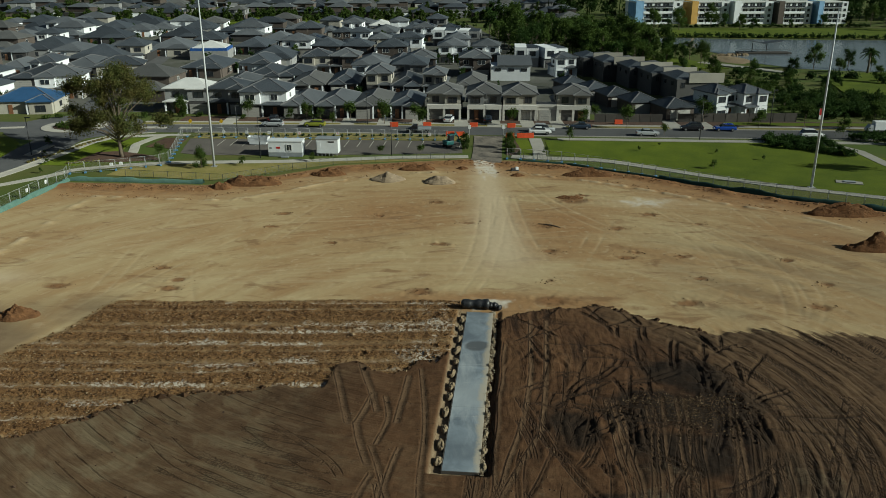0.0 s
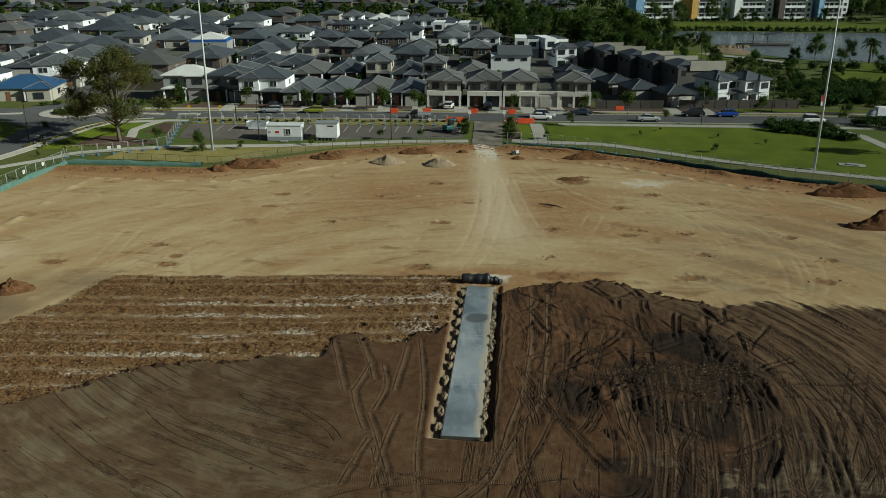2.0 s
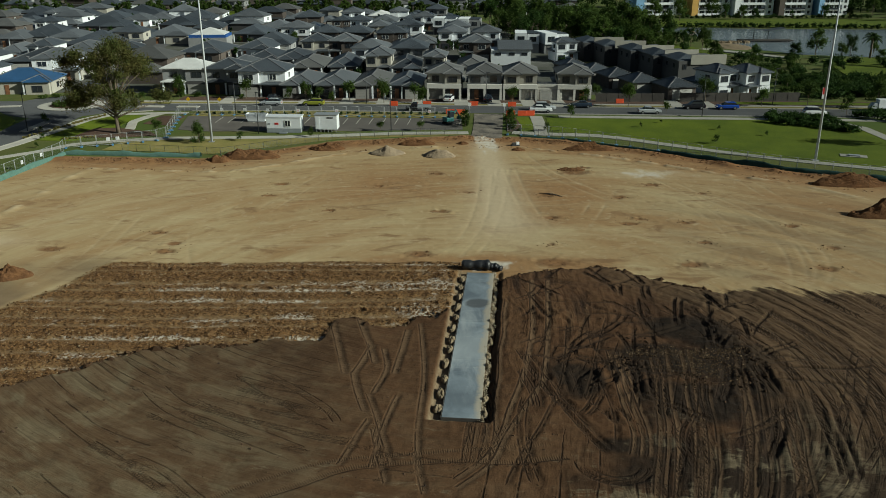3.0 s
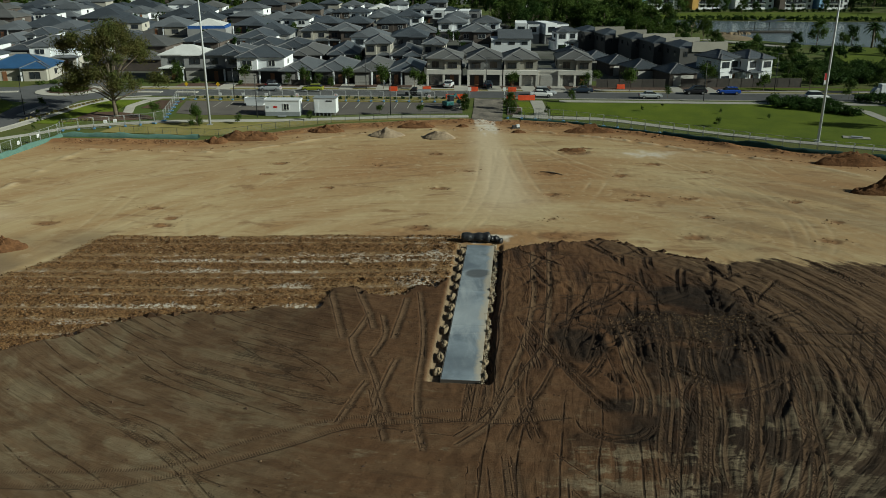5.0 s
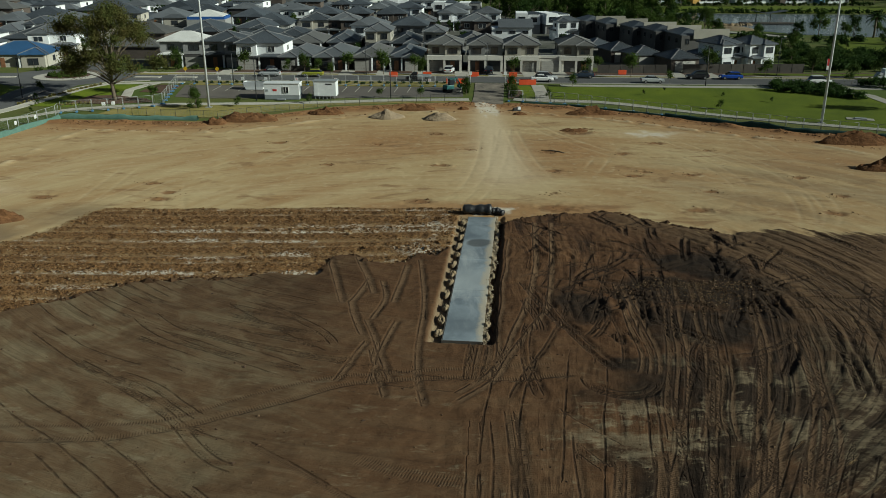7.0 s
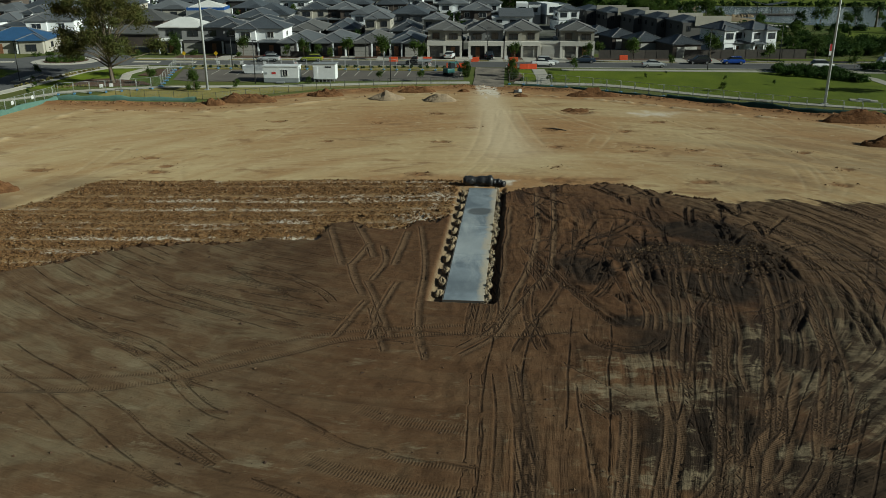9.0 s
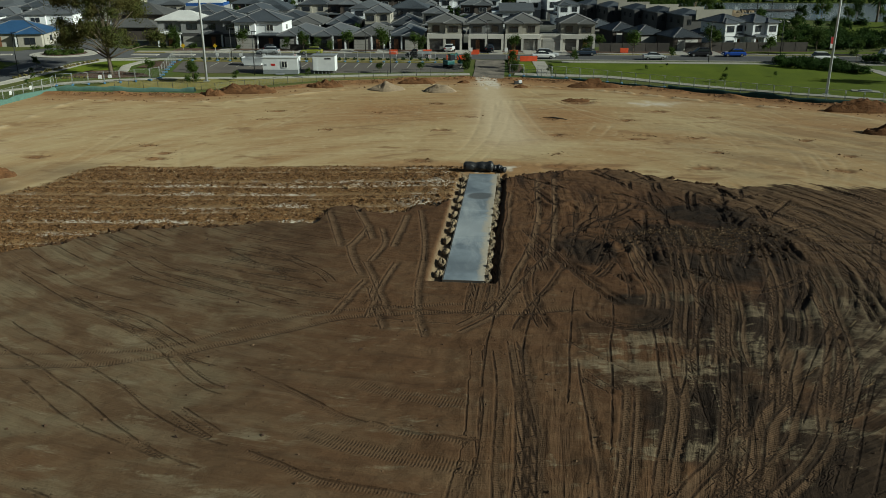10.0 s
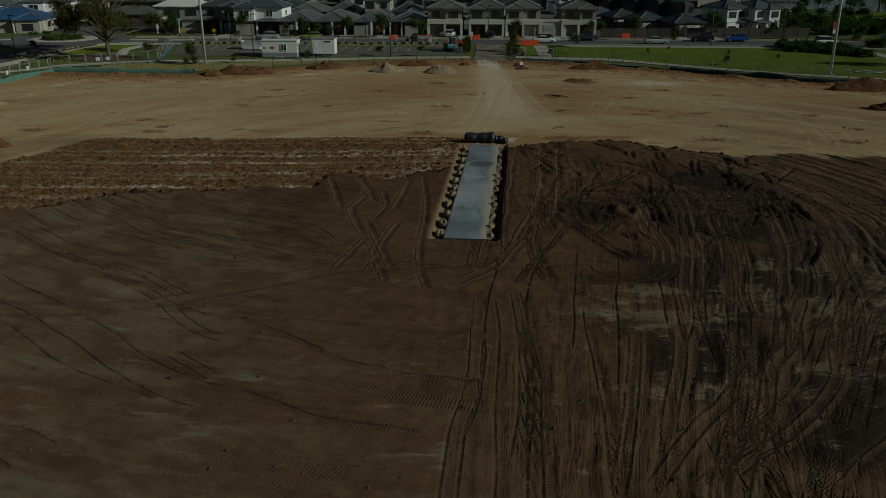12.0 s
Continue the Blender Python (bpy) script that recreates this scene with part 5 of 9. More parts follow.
# lake, its banks and the green beyond
ribbon("lake", [(96, 336), (98, 318), (101, 300), (104, 276), (113, 262), (131, 255.5), (150, 254), (260, 240)], [(78, 352), (95, 364), (110, 364), (124, 360), (150, 357), (187, 354), (240, 356), (330, 372)], WATER, "calm grey lake reflecting the sky", "lake", 0.08, 4.0, 10, kind="structure")
ribbon("lawn", [(96, 372), (130, 367), (170, 364), (222, 364)], [(104, 408), (130, 414), (170, 414), (222, 410)], LAWN, "sunlit green lawn on the far shore", "lawn", 0.3, 5.0, 4)
ribbon("lawn", [(104, 214), (124, 204), (170, 190)], [(112, 247), (134, 252), (205, 240)], LAWN, "sunlit lawn behind the trees", "lawn", 0.3, 5.0, 4)
ribbon("lawn", [(-320, 452), (-200, 446), (-60, 440)], [(-330, 494), (-200, 490), (-60, 486)], LAWN, "open grass behind the estate", "grass", 0.3, 8.0, 4)
ribbon("lawn", [(66, 292), (80, 296)], [(76, 262), (90, 262)], LAWN, "green slope by the lake", "lawn", 0.3, 5.0, 4)
ribbon("shore_path", [(84, 276), (92, 266), (104, 250)], [(87, 279), (96, 268), (106, 253)], CONCRETE, "pale paved shore path", "footpath", 0.35, 3.0, 2)


# ---- houses ----
def hip_roof(bm, x0, x1, y0, y1, z, pitch=22.0, over=0.5, thick=0.2):
    """Hipped roof shell with a fascia edge; returns the ends of hips and ridge."""
    x0, x1, y0, y1 = x0 - over, x1 + over, y0 - over, y1 + over
    w, d = x1 - x0, y1 - y0
    h = min(w, d) / 2
    top = z + thick + h * math.tan(radians(pitch))
    if d >= w:
        r = ((x0 + h, y0 + h, top), (x0 + h, y1 - h + (0 if d > w else 0.01), top))
    else:
        r = ((x0 + h, y0 + h, top), (x1 - h, y0 + h, top))
    c = [(x0, y0), (x1, y0), (x1, y1), (x0, y1)]
    lo = [bm.verts.new((*p, z)) for p in c]
    hi = [bm.verts.new((*p, z + thick)) for p in c]
    r0, r1 = bm.verts.new(r[0]), bm.verts.new(r[1])
    bm.faces.new(lo[::-1])
    for i in range(4):
        bm.faces.new((lo[i], lo[(i + 1) % 4], hi[(i + 1) % 4], hi[i]))
    if d >= w:
        bm.faces.new((hi[0], hi[1], r0))
        bm.faces.new((hi[1], hi[2], r1, r0))
        bm.faces.new((hi[2], hi[3], r1))
        bm.faces.new((hi[3], hi[0], r0, r1))
        lines = [(hi[0], r0), (hi[1], r0), (hi[2], r1), (hi[3], r1), (r0, r1)]
    else:
        bm.faces.new((hi[0], hi[1], r1, r0))
        bm.faces.new((hi[1], hi[2], r1))
        bm.faces.new((hi[2], hi[3], r0, r1))
        bm.faces.new((hi[3], hi[0], r0))
        lines = [(hi[0], r0), (hi[3], r0), (hi[1], r1), (hi[2], r1), (r0, r1)]
    return [(a.co.copy(), b.co.copy()) for a, b in lines]


def roof_part(name, bm, lines, material, parent, caps=True):
    """A roof shell with its ridge and hip tiles."""
    ob = part(name, bm, material, parent)
    if caps:
        for a, b in lines:
            bm = bmesh.new()
            bar(bm, a, b, 0.24, 0.14)
            part("ridge_tile", bm, CAP, ob)
    return ob


def window_at(parent, x, y, z, w, h, face, frame_mat=FRAME_D, glass=GLASS):
    """A framed window on a wall; face: 'f' front, 'l' or 'r' side."""
    bm = bmesh.new()
    e, t = 0.07, 0.09
    for a in ((-w / 2, -w / 2 + e, 0, h), (w / 2 - e, w / 2, 0, h), (-w / 2, w / 2, 0, e), (-w / 2, w / 2, h - e, h), (-e / 2, e / 2, 0, h)):
        box(bm, a[0], a[1], -t, 0.03, a[2], a[3])
    fr = part("window_frame", bm, frame_mat, parent)
    turn = {"f": 0.0, "r": 90.0, "l": -90.0, "b": 180.0}[face]
    fr.matrix_basis = pose(x, y, z, 0, 0, turn)
    one_box("pane", glass, fr, -w / 2 + e, w / 2 - e, -0.04, 0.02, e, h - e)
    return fr


def house(label, w, d, storeys, low, up, roof, seed=0, caps=True, windows=True, porch=0.5, pitch=22.0, garage=True, group="houses of the estate", back=True):
    """A detached house; its front faces -y, its base is at the origin."""
    rg = random.Random(seed)
    e = tagged(new("house"), label, "house", group)
    h1 = 2.75
    px0, px1 = (-w / 2, -w / 2 + w * porch) if rg.random() < 0.5 else (w / 2 - w * porch, w / 2)
    bm = bmesh.new()
    box(bm, -w / 2, w / 2, 1.4, d, -0.4, h1)
    box(bm, px0 + 0.2, px1 - 0.2, 0.2, 1.45, -0.4, h1)
    part("wall", bm, low, e)
    if storeys == 2:
        d2 = d * rg.uniform(0.62, 0.75)
        bm = bmesh.new()
        box(bm, -w / 2 + 0.15, w / 2 - 0.15, 1.2, d2, h1 - 0.05, h1 + 2.75)
        box(bm, px0 + 0.15, px1 - 0.15, 0.35, 1.25, h1 + 0.1, h1 + 2.75)
        part("upper_wall", bm, up, e)
        bm = bmesh.new()
        lines = hip_roof(bm, -w / 2 + 0.15, w / 2 - 0.15, 1.2, d2, h1 + 2.75, pitch)
        roof_part("roof", bm, lines, roof, e, caps)
        bm = bmesh.new()
        lines = hip_roof(bm, px0 + 0.15, px1 - 0.15, 0.35, 4.2, h1 + 2.7, pitch, 0.45)
        roof_part("front_roof", bm, lines, roof, e, caps)
        if back:
            bm = bmesh.new()
            lines = hip_roof(bm, -w / 2, w / 2, d2 - 3.5, d, h1, pitch, 0.4)
            roof_part("lower_roof", bm, lines, roof, e, caps)
        bm = bmesh.new()
        ox0, ox1 = (px1, w / 2) if px0 < -w / 2 + 0.1 else (-w / 2, px0)
        lines = hip_roof(bm, ox0, ox1, 0.0, 2.4, h1 - 0.05, pitch * 0.7, 0.2)
        roof_part("porch_roof", bm, lines, roof, e, caps)
    else:
        bm = bmesh.new()
        lines = hip_roof(bm, -w / 2, w / 2, 1.4, d, h1, pitch)
        roof_part("roof", bm, lines, roof, e, caps)
        bm = bmesh.new()
        lines = hip_roof(bm, px0 + 0.2, px1 - 0.2, 0.2, 5.0, h1 - 0.02, pitch, 0.5)
        roof_part("front_roof", bm, lines, roof, e, caps)
    # porch posts, door, garage
    ox0, ox1 = (px1, w / 2) if px0 < -w / 2 + 0.1 else (-w / 2, px0)
    for qx in (ox0 + 0.25, ox1 - 0.25)[:2 if windows else 1]:
        bm = bmesh.new()
        box(bm, qx - 0.17, qx + 0.17, 0.3, 0.62, -0.3, h1 - 0.05)
        part("post", bm, W_WHITE, e)
    cx = (px0 + px1) / 2
    if garage:
        gw = min(px1 - px0 - 0.9, 4.6)
        bm = bmesh.new()
        for k in range(4):
            box(bm, cx - gw / 2, cx + gw / 2, 0.12, 0.22, 0.02 + k * 0.55, 0.54 + k * 0.55)
        part("garage_door", bm, GARAGE, e)
    else:
        window_at(e, cx, 0.2, 0.5, min(2.2, px1 - px0 - 1.0), 1.5, "f")
    one_box("front_door", DOOR, e, (ox0 + ox1) / 2 - 0.45, (ox0 + ox1) / 2 + 0.45, 1.3, 1.42, 0.0, 2.1)
    if windows:
        fm = FRAME_W if rg.random() < 0.4 else FRAME_D
        if storeys == 2:
            window_at(e, cx, 0.35, h1 + 0.9, min(2.2, (px1 - px0) * 0.6), 1.3, "f", fm)
            window_at(e, (ox0 + ox1) / 2, 1.2, h1 + 0.9, 1.5, 1.3, "f", fm)
            for sx, fc in ((w / 2 - 0.15, "r"), (-w / 2 + 0.15, "l")):
                window_at(e, sx, d2 * 0.5, h1 + 1.0, 1.4, 1.1, fc, fm)
        else:
            window_at(e, ox0 + 0.85 if ox0 < 0 else ox1 - 0.85, 1.4, 0.8, 0.9, 1.4, "f", fm)
            for sx, fc in ((w / 2, "r"), (-w / 2, "l")):
                window_at(e, sx, d * 0.5, 0.9, 1.6, 1.2, fc, fm)
    return e


def settle(e, x, y, turn=0.0, sink=0.0):
    e.matrix_basis = pose(x, y, rz(x, y) - sink, 0, 0, turn)
    return e


# the row along the street
house_a = settle(house("two-storey house with white upper walls and dark hipped roof", 10.4, 17, 2, W_DARK, W_WHITE, ROOF_DARK, 4, porch=0.45, garage=True), -39.6, 180.2, -2)
for x, seed, rm, dd, ww in ((-31.8, 11, ROOF_MID, 17, 6.9), (-24.2, 12, ROOF_MID, 18, 7.1), (-15.9, 13, ROOF_BROWN, 18.5, 7.0), (-8.3, 17, ROOF_DARK, 17, 6.6)):
    settle(house("narrow single-storey house with grey hipped tile roof and dark front", ww, dd, 1, W_DARK, W_DARK, rm, seed, porch=0.55, garage=seed % 2 == 1), x, 179.0 - (x + 32) * 0.05, -2.5)


def street_house(label, w, d, up, band_mat, seed, garage_glass=False):
    """A two-storey house with a pale balcony band carried on piers over garage and porch."""
    rg = random.Random(seed)
    e = tagged(new("house"), label, "house", "houses of the estate")
    # charcoal lower wall carries the deep shade under the balcony in its colour
    one_box("wall", W_DARK, e, -w / 2 + 0.1, w / 2 - 0.1, 1.3, d, -0.4, 2.8)
    one_box("upper_wall", up, e, -w / 2 + 0.15, w / 2 - 0.15, 1.15, d * 0.72, 2.75, 5.5)
    left = seed % 2 == 0
    bx0, bx1 = (-w / 2 + 0.15, -0.15) if left else (0.15, w / 2 - 0.15)
    one_box("upper_bay", up, e, bx0, bx1, 0.35, 1.25, 3.3, 5.45)
    one_box("balcony_band", band_mat, e, -w / 2, w / 2, 0.0, 1.4, 2.45, 3.4, bev=0.03)
    for qx in (-w / 2 + 0.25, 0.0, w / 2 - 0.25):
        one_box("pier", band_mat, e, qx - 0.24, qx + 0.24, 0.05, 0.6, -0.3, 2.5)
    gx0, gx1 = (-w / 2 + 0.5, -0.24) if not left else (0.24, w / 2 - 0.5)
    bm = bmesh.new()
    for k in range(4):
        box(bm, gx0, gx1, 0.95, 1.05, 0.02 + k * 0.56, 0.55 + k * 0.56)
    part("garage_door", bm, GLASS if garage_glass else GARAGE, e)
    one_box("front_door", DOOR, e, -(gx0 + gx1) / 2 - 0.45, -(gx0 + gx1) / 2 + 0.45, 1.2, 1.3, 0.0, 2.1)
    window_at(e, (bx0 + bx1) / 2, 0.35, 3.75, 1.9, 1.2, "f", FRAME_D)
    window_at(e, -(bx0 + bx1) / 2, 1.15, 3.7, 1.5, 1.35, "f", FRAME_D)
    for sx, fc in ((w / 2 - 0.15, "r"), (-w / 2 + 0.15, "l")):
        window_at(e, sx, d * 0.4, 3.8, 1.4, 1.1, fc, FRAME_D)
    for nm, a in (("roof", (-w / 2 + 0.15, w / 2 - 0.15, 1.15, d * 0.72, 5.5)), ("front_roof", (bx0, bx1, 0.35, 4.6, 5.44)), ("lower_roof", (-w / 2, w / 2, d * 0.72 - 3.0, d, 2.75))):
        bm = bmesh.new()
        roof_part(nm, bm, hip_roof(bm, *a, rg.uniform(21, 24), 0.5), ROOF_BROWN, e)
    return e


for x, seed, up, bm_, lb, gl in ((0.2, 21, W_TAN, W_PALE, "grey", False), (8.9, 24, W_GREY, W_PALE, "grey", True), (16.5, 26, W_TAN, W_PALE, "tan", False)):
    settle(street_house("two-storey %s rendered house with brown hipped roof and balcony" % lb, 7.4, 15, up, bm_, seed, gl), x, 177.0 - x * 0.06, -3)
settle(street_house("two-storey tan house with brown roof beside a low garage", 7.2, 15, W_TAN, W_PALE, 31), 28.0, 175.6, -3)
g = thing("garage_block", 23.2, 176.3, "low tan rendered garage with pale sectional door", "garage", turn=-3)
one_box("wall", W_PALE, g, -2.9, 2.3, 0, 7, -0.3, 3.0)
one_box("parapet", W_PALE, g, -3.0, 2.4, -0.12, 0.3, 2.95, 3.5)
bm = bmesh.new()
for k in range(5):
    box(bm, -2.4, 1.9, -0.1, 0.02, 0.02 + k * 0.48, 0.48 + k * 0.48)
part("garage_door", bm, GARAGE, g)
# corner house with white roof and panels
hw = settle(house("two-storey house with bright white roof and solar panels", 10.5, 13, 2, W_DARK, W_GREY, ROOF_WHITE, 34, caps=False, porch=0.5), -57.5, 184.5, 2)
one_box("solar_panel", SOLAR, hw, 1.2, 3.6, 6.0, 9.6, 0, 0.08).matrix_basis = pose(0.6, 0.6, 5.52, 0, 22, 0)
one_box("solar_panel", SOLAR, hw, 1.2, 3.6, 2.2, 5.8, 0, 0.08).matrix_basis = pose(0.6, 0.6, 5.52, 0, 22, 0)
settle(house("two-storey grey house with dark hipped roof", 8.6, 15, 2, W_DARK, W_GREY, ROOF_DARK, 35, porch=0.45), -48.6, 183.8, 0)
# blue-roofed cottage by the junction
hb = settle(house("single-storey cream house with blue tiled roof", 13.5, 12, 1, W_TAN, W_TAN, ROOF_BLUE, 38, porch=0.4, garage=False), -94.5, 183.5, 8)
for sx in (-4.2, -2.4):
    one_box("solar_panel", SOLAR, hb, sx, sx + 1.6, 3.2, 5.4, 0, 0.08).matrix_basis = pose(0, -0.4, 2.1, 22, 0, 0)
settle(house("two-storey house with pale side walls and grey roof", 11, 15, 2, W_TAN, W_WHITE, ROOF_MID, 39, porch=0.45), -95, 204, 10)
settle(house("two-storey house with pale walls and dark roof", 12, 14, 2, W_WHITE, W_TAN, ROOF_DARK, 40, porch=0.45), -88, 226, 12)
# white corner pair beyond the townhouses
for x, seed in ((62.0, 44), (68.4, 46)):
    settle(house("two-storey white house with dark hipped roof behind a paling fence", 6.2, 12, 2, W_WHITE, W_WHITE, ROOF_DARK, seed, porch=0.5, garage=False), x, 178.2, 22)


def townhouse(label):
    """A two-storey unit: walls coloured dark for shade, a low hipped roof and a broad tan parapet."""
    e = tagged(new("townhouse"), label, "townhouse", "terrace of townhouses")
    # charcoal here stands in for shade on the brick
    one_box("wall", W_DARK, e, -5.4, 4.6, -5.6, 5.6, -0.4, 5.4)
    bm = bmesh.new()
    hip_roof(bm, -5.4, 0.6, -5.0, 5.6, 5.4, 20, 0.3)
    part("roof", bm, ROOF_DARK, e)
    bm = bmesh.new()
    v = box(bm, 0.9, 5.4, -5.2, 5.6, 5.4, 5.75)
    for q in v[4:]:
        q.co.z += 0.3 if q.co.x > 3 else 0.0
    part("low_roof", bm, ROOF_BROWN, e)
    one_box("side_wall", W_BRICK, e, 4.6, 5.2, -5.4, 5.4, -0.4, 5.2)
    one_box("parapet", W_TAN, e, -2.6, 6.2, -5.95, -5.6, 4.6, 6.9)
    for y_ in (-2.6, 2.2):
        window_at(e, -5.4, y_, 3.5, 1.3, 1.2, "l", FRAME_D)
        window_at(e, 5.2, y_, 3.5, 1.3, 1.2, "r", FRAME_D)
    window_at(e, -3.9, -5.6, 3.4, 0.9, 1.3, "f", FRAME_D)
    return e


tw = townhouse("brick townhouse darkened as in shade, with a broad tan parapet")
for k, (x, y) in enumerate(((61.5, 206.5), (58.0, 217.5), (54.7, 228.5), (50.0, 240.5), (46.0, 251.0))):
    m = pose(x, y, 1.3, 0, 0, 6)
    if k == 0:
        tw.matrix_basis = m
    else:
        copy_thing(tw, m)


def lane_garage():
    e = tagged(new("garage_block"), "low brick garage with dark hipped roof on a lane", "garage", "garages on the lane")
    one_box("wall", W_BRICK, e, -3.2, 3.2, -4.0, 4.0, -0.4, 2.6)
    bm = bmesh.new()
    ln = hip_roof(bm, -3.2, 3.2, -4.0, 4.0, 2.6, 24, 0.4)
    roof_part("roof", bm, ln, ROOF_DARK, e)
    one_box("garage_door", GARAGE, e, -2.3, 2.3, -4.08, -3.98, 0, 2.2)
    return e


lg = lane_garage()
for k, (x, y) in enumerate(((50.6, 181.2), (44.6, 188.5), (41.0, 197.5), (37.6, 206.5), (33.2, 216.0))):
    m = pose(x, y, 1.3, 0, 0, 12)
    if k == 0:
        lg.matrix_basis = m
    else:
        copy_thing(lg, m)


def modern_house(label, w, d, seed):
    """A white cubic house with a flat roof and dark reveals."""
    e = tagged(new("house"), label, "house", "white modern houses")
    one_box("wall", W_GREY, e, -w / 2, w / 2, 0.6, d, -0.4, 3.0)
    one_box("upper_wall", W_WHITE, e, -w / 2, -0.1, 0.0, d, 2.9, 6.3)
    one_box("upper_bay", W_WHITE if seed % 2 else W_GREY, e, 0.1, w / 2, 0.5, d, 2.9, 5.9)
    one_box("roof", ROOF_DARK, e, -w / 2 + 0.25, w / 2 - 0.25, 0.7, d + 0.3, 5.8, 6.15)
    window_at(e, -w / 4, 0.0, 3.6, w * 0.28, 1.7, "f")
    window_at(e, w / 4, 0.5, 3.6, w * 0.25, 1.5, "f")
    window_at(e, w / 2, d * 0.5, 3.6, 1.5, 1.2, "r")
    one_box("garage_door", W_DARK, e, -w / 2 + 0.6, 0, 0.5, 0.62, 0, 2.3)
    return e


for x, y, w, d, s, tn in ((26.6, 266, 7.6, 12, 1, -4), (36.0, 265.5, 7.8, 12, 1, 12), (0.5, 331, 9.0, 12, 1, -4), (10.0, 328, 8.4, 12, 2, -6)):
    settle(modern_house("two-storey white cubic house with large windows", w, d, s), x, y, tn)
# pale house with a shallow mono-pitch roof
settle(house("two-storey white house with dark hipped roof", 6.6, 9, 2, W_WHITE, W_WHITE, ROOF_DARK, 47, porch=0.5, garage=False), 36.2, 243.5, 8)
mp = thing("house", 19.2, 236.5, "pale grey house with shallow skillion roof and strip windows", "house", turn=-3)
one_box("wall", W_WHITE, mp, -5.6, 5.6, 0, 9, -0.4, 4.2)
bm = bmesh.new()
v = box(bm, -3.8, 6.1, -0.6, 9.6, 4.2, 4.5)
for q in v:
    q.co.z += 0.16 * (q.co.y + 0.6)
part("roof", bm, ROOF_MID, mp)
for x in (-3.6, 0.2, 3.8):
    window_at(mp, x, 0.0, 2.7, 1.7, 0.8, "f")
# house under construction, wrapped in blue sheet
uc = thing("house", -80.0, 286, "unfinished house with white roof wrapped in blue sheeting", "house", turn=4)
one_box("wall", W_GREY, uc, -6.4, 6.4, 0, 12, -0.3, 3.0)
one_box("wrapped_wall", TARP_BLUE, uc, -6.2, 6.2, 0.1, 11.8, 2.9, 3.9)
bm = bmesh.new()
hip_roof(bm, -5.2, 5.2, 1, 11, 3.9, 20, 0.4)
part("roof", bm, ROOF_WHITE, uc)

# the estate behind: houses along its streets as (x, y, width, storeys, roof, walls)
ROOFS = {"D": ROOF_DARK, "M": ROOF_MID, "B": ROOF_BROWN, "S": ROOF_WHITE}
WALLS = {"D": W_DARK, "W": W_WHITE, "T": W_TAN, "G": W_GREY, "K": W_BRICK}
STREET_A = [(-9.3, 206.9, 5.9, 1, "D", "D"), (-52.1, 206.9, 6.1, 1, "M", "D"), (-2.3, 207.1, 4.2, 2, "M", "T"), (-34.4, 208.5, 7, 1, "B", "D"), (7.2, 208.5, 5.7, 1, "B", "T"), (-16.3, 209.6, 5.2, 2, "M", "T"), (-25.2, 210.2, 6, 1, "D", "D")]
STREET_B = [(-108.2, 221.8, 14.2, 1, "D", "D"), (-48.9, 224.4, 7.7, 1, "D", "W"), (-41, 225.5, 7.2, 1, "D", "D"), (-112.2, 232.9, 5.4, 2, "D", "W"), (-125.8, 241.8, 5.8, 1, "M", "W"), (-70.5, 241.8, 10.6, 1, "D", "K"), (-6.2, 242.1, 7, 2, "M", "K"), (-106.3, 242.7, 9.7, 1, "M", "D"), (9.3, 243, 7.7, 2, "M", "K"), (-37.5, 246.9, 7, 2, "D", "T"), (-29.4, 246.9, 7.4, 2, "M", "K"), (-57.5, 251.8, 8.8, 1, "D", "W"), (-22, 251.8, 8, 1, "M", "D"), (-13.7, 254.2, 5, 1, "D", "D")]
STREET_C = [(-55, 265.7, 11.9, 1, "D", "G"), (-111.1, 266.8, 16.8, 1, "D", "D"), (-16.7, 274.4, 8.5, 2, "D", "K"), (-107.9, 276.6, 15.9, 1, "M", "W"), (-103.4, 277.5, 8.1, 2, "D", "T"), (-146, 283.5, 8.1, 1, "M", "D"), (-129.9, 288.3, 9.1, 1, "M", "W"), (-138.7, 292.6, 15.1, 1, "D", "G"), (-51.6, 295.3, 9.2, 2, "M", "W"), (-96.7, 295.8, 12.3, 1, "M", "T")]
STREET_D = [(-22.8, 301, 6.2, 2, "M", "T"), (-69.4, 301, 10, 1, "D", "D"), (-35, 302.4, 6.2, 1, "D", "D"), (-44.1, 303.7, 8.1, 1, "M", "G"), (-12.7, 304.7, 9.1, 2, "D", "W"), (-145.1, 307.8, 8.3, 1, "D", "W"), (-151.3, 322.8, 7.5, 2, "D", "W"), (-166.2, 327.7, 13.4, 1, "M", "W"), (-91.2, 327.7, 9.5, 1, "D", "K"), (-32.6, 328.7, 7.6, 2, "D", "W"), (-39.6, 328.7, 5.7, 2, "D", "K"), (-135.9, 335.7, 17, 1, "D", "D"), (-107.5, 341.5, 13.4, 1, "D", "K")]
STREET_E = [(-55.2, 346.9, 9.4, 2, "D", "K"), (-25.5, 359.4, 9.7, 1, "M", "G"), (-50.6, 367, 4.4, 1, "M", "D"), (-88.9, 367, 14.7, 1, "D", "W"), (-134.1, 368.9, 10.2, 1, "M", "W"), (-125.7, 374.9, 9.8, 1, "M", "W"), (-13.5, 377, 7, 1, "D", "G"), (-78.4, 378.1, 12.7, 2, "D", "K"), (-109.6, 379, 13.5, 1, "D", "W"), (-148.8, 379, 12, 1, "D", "D"), (-19.8, 383.8, 7.2, 2, "M", "W")]
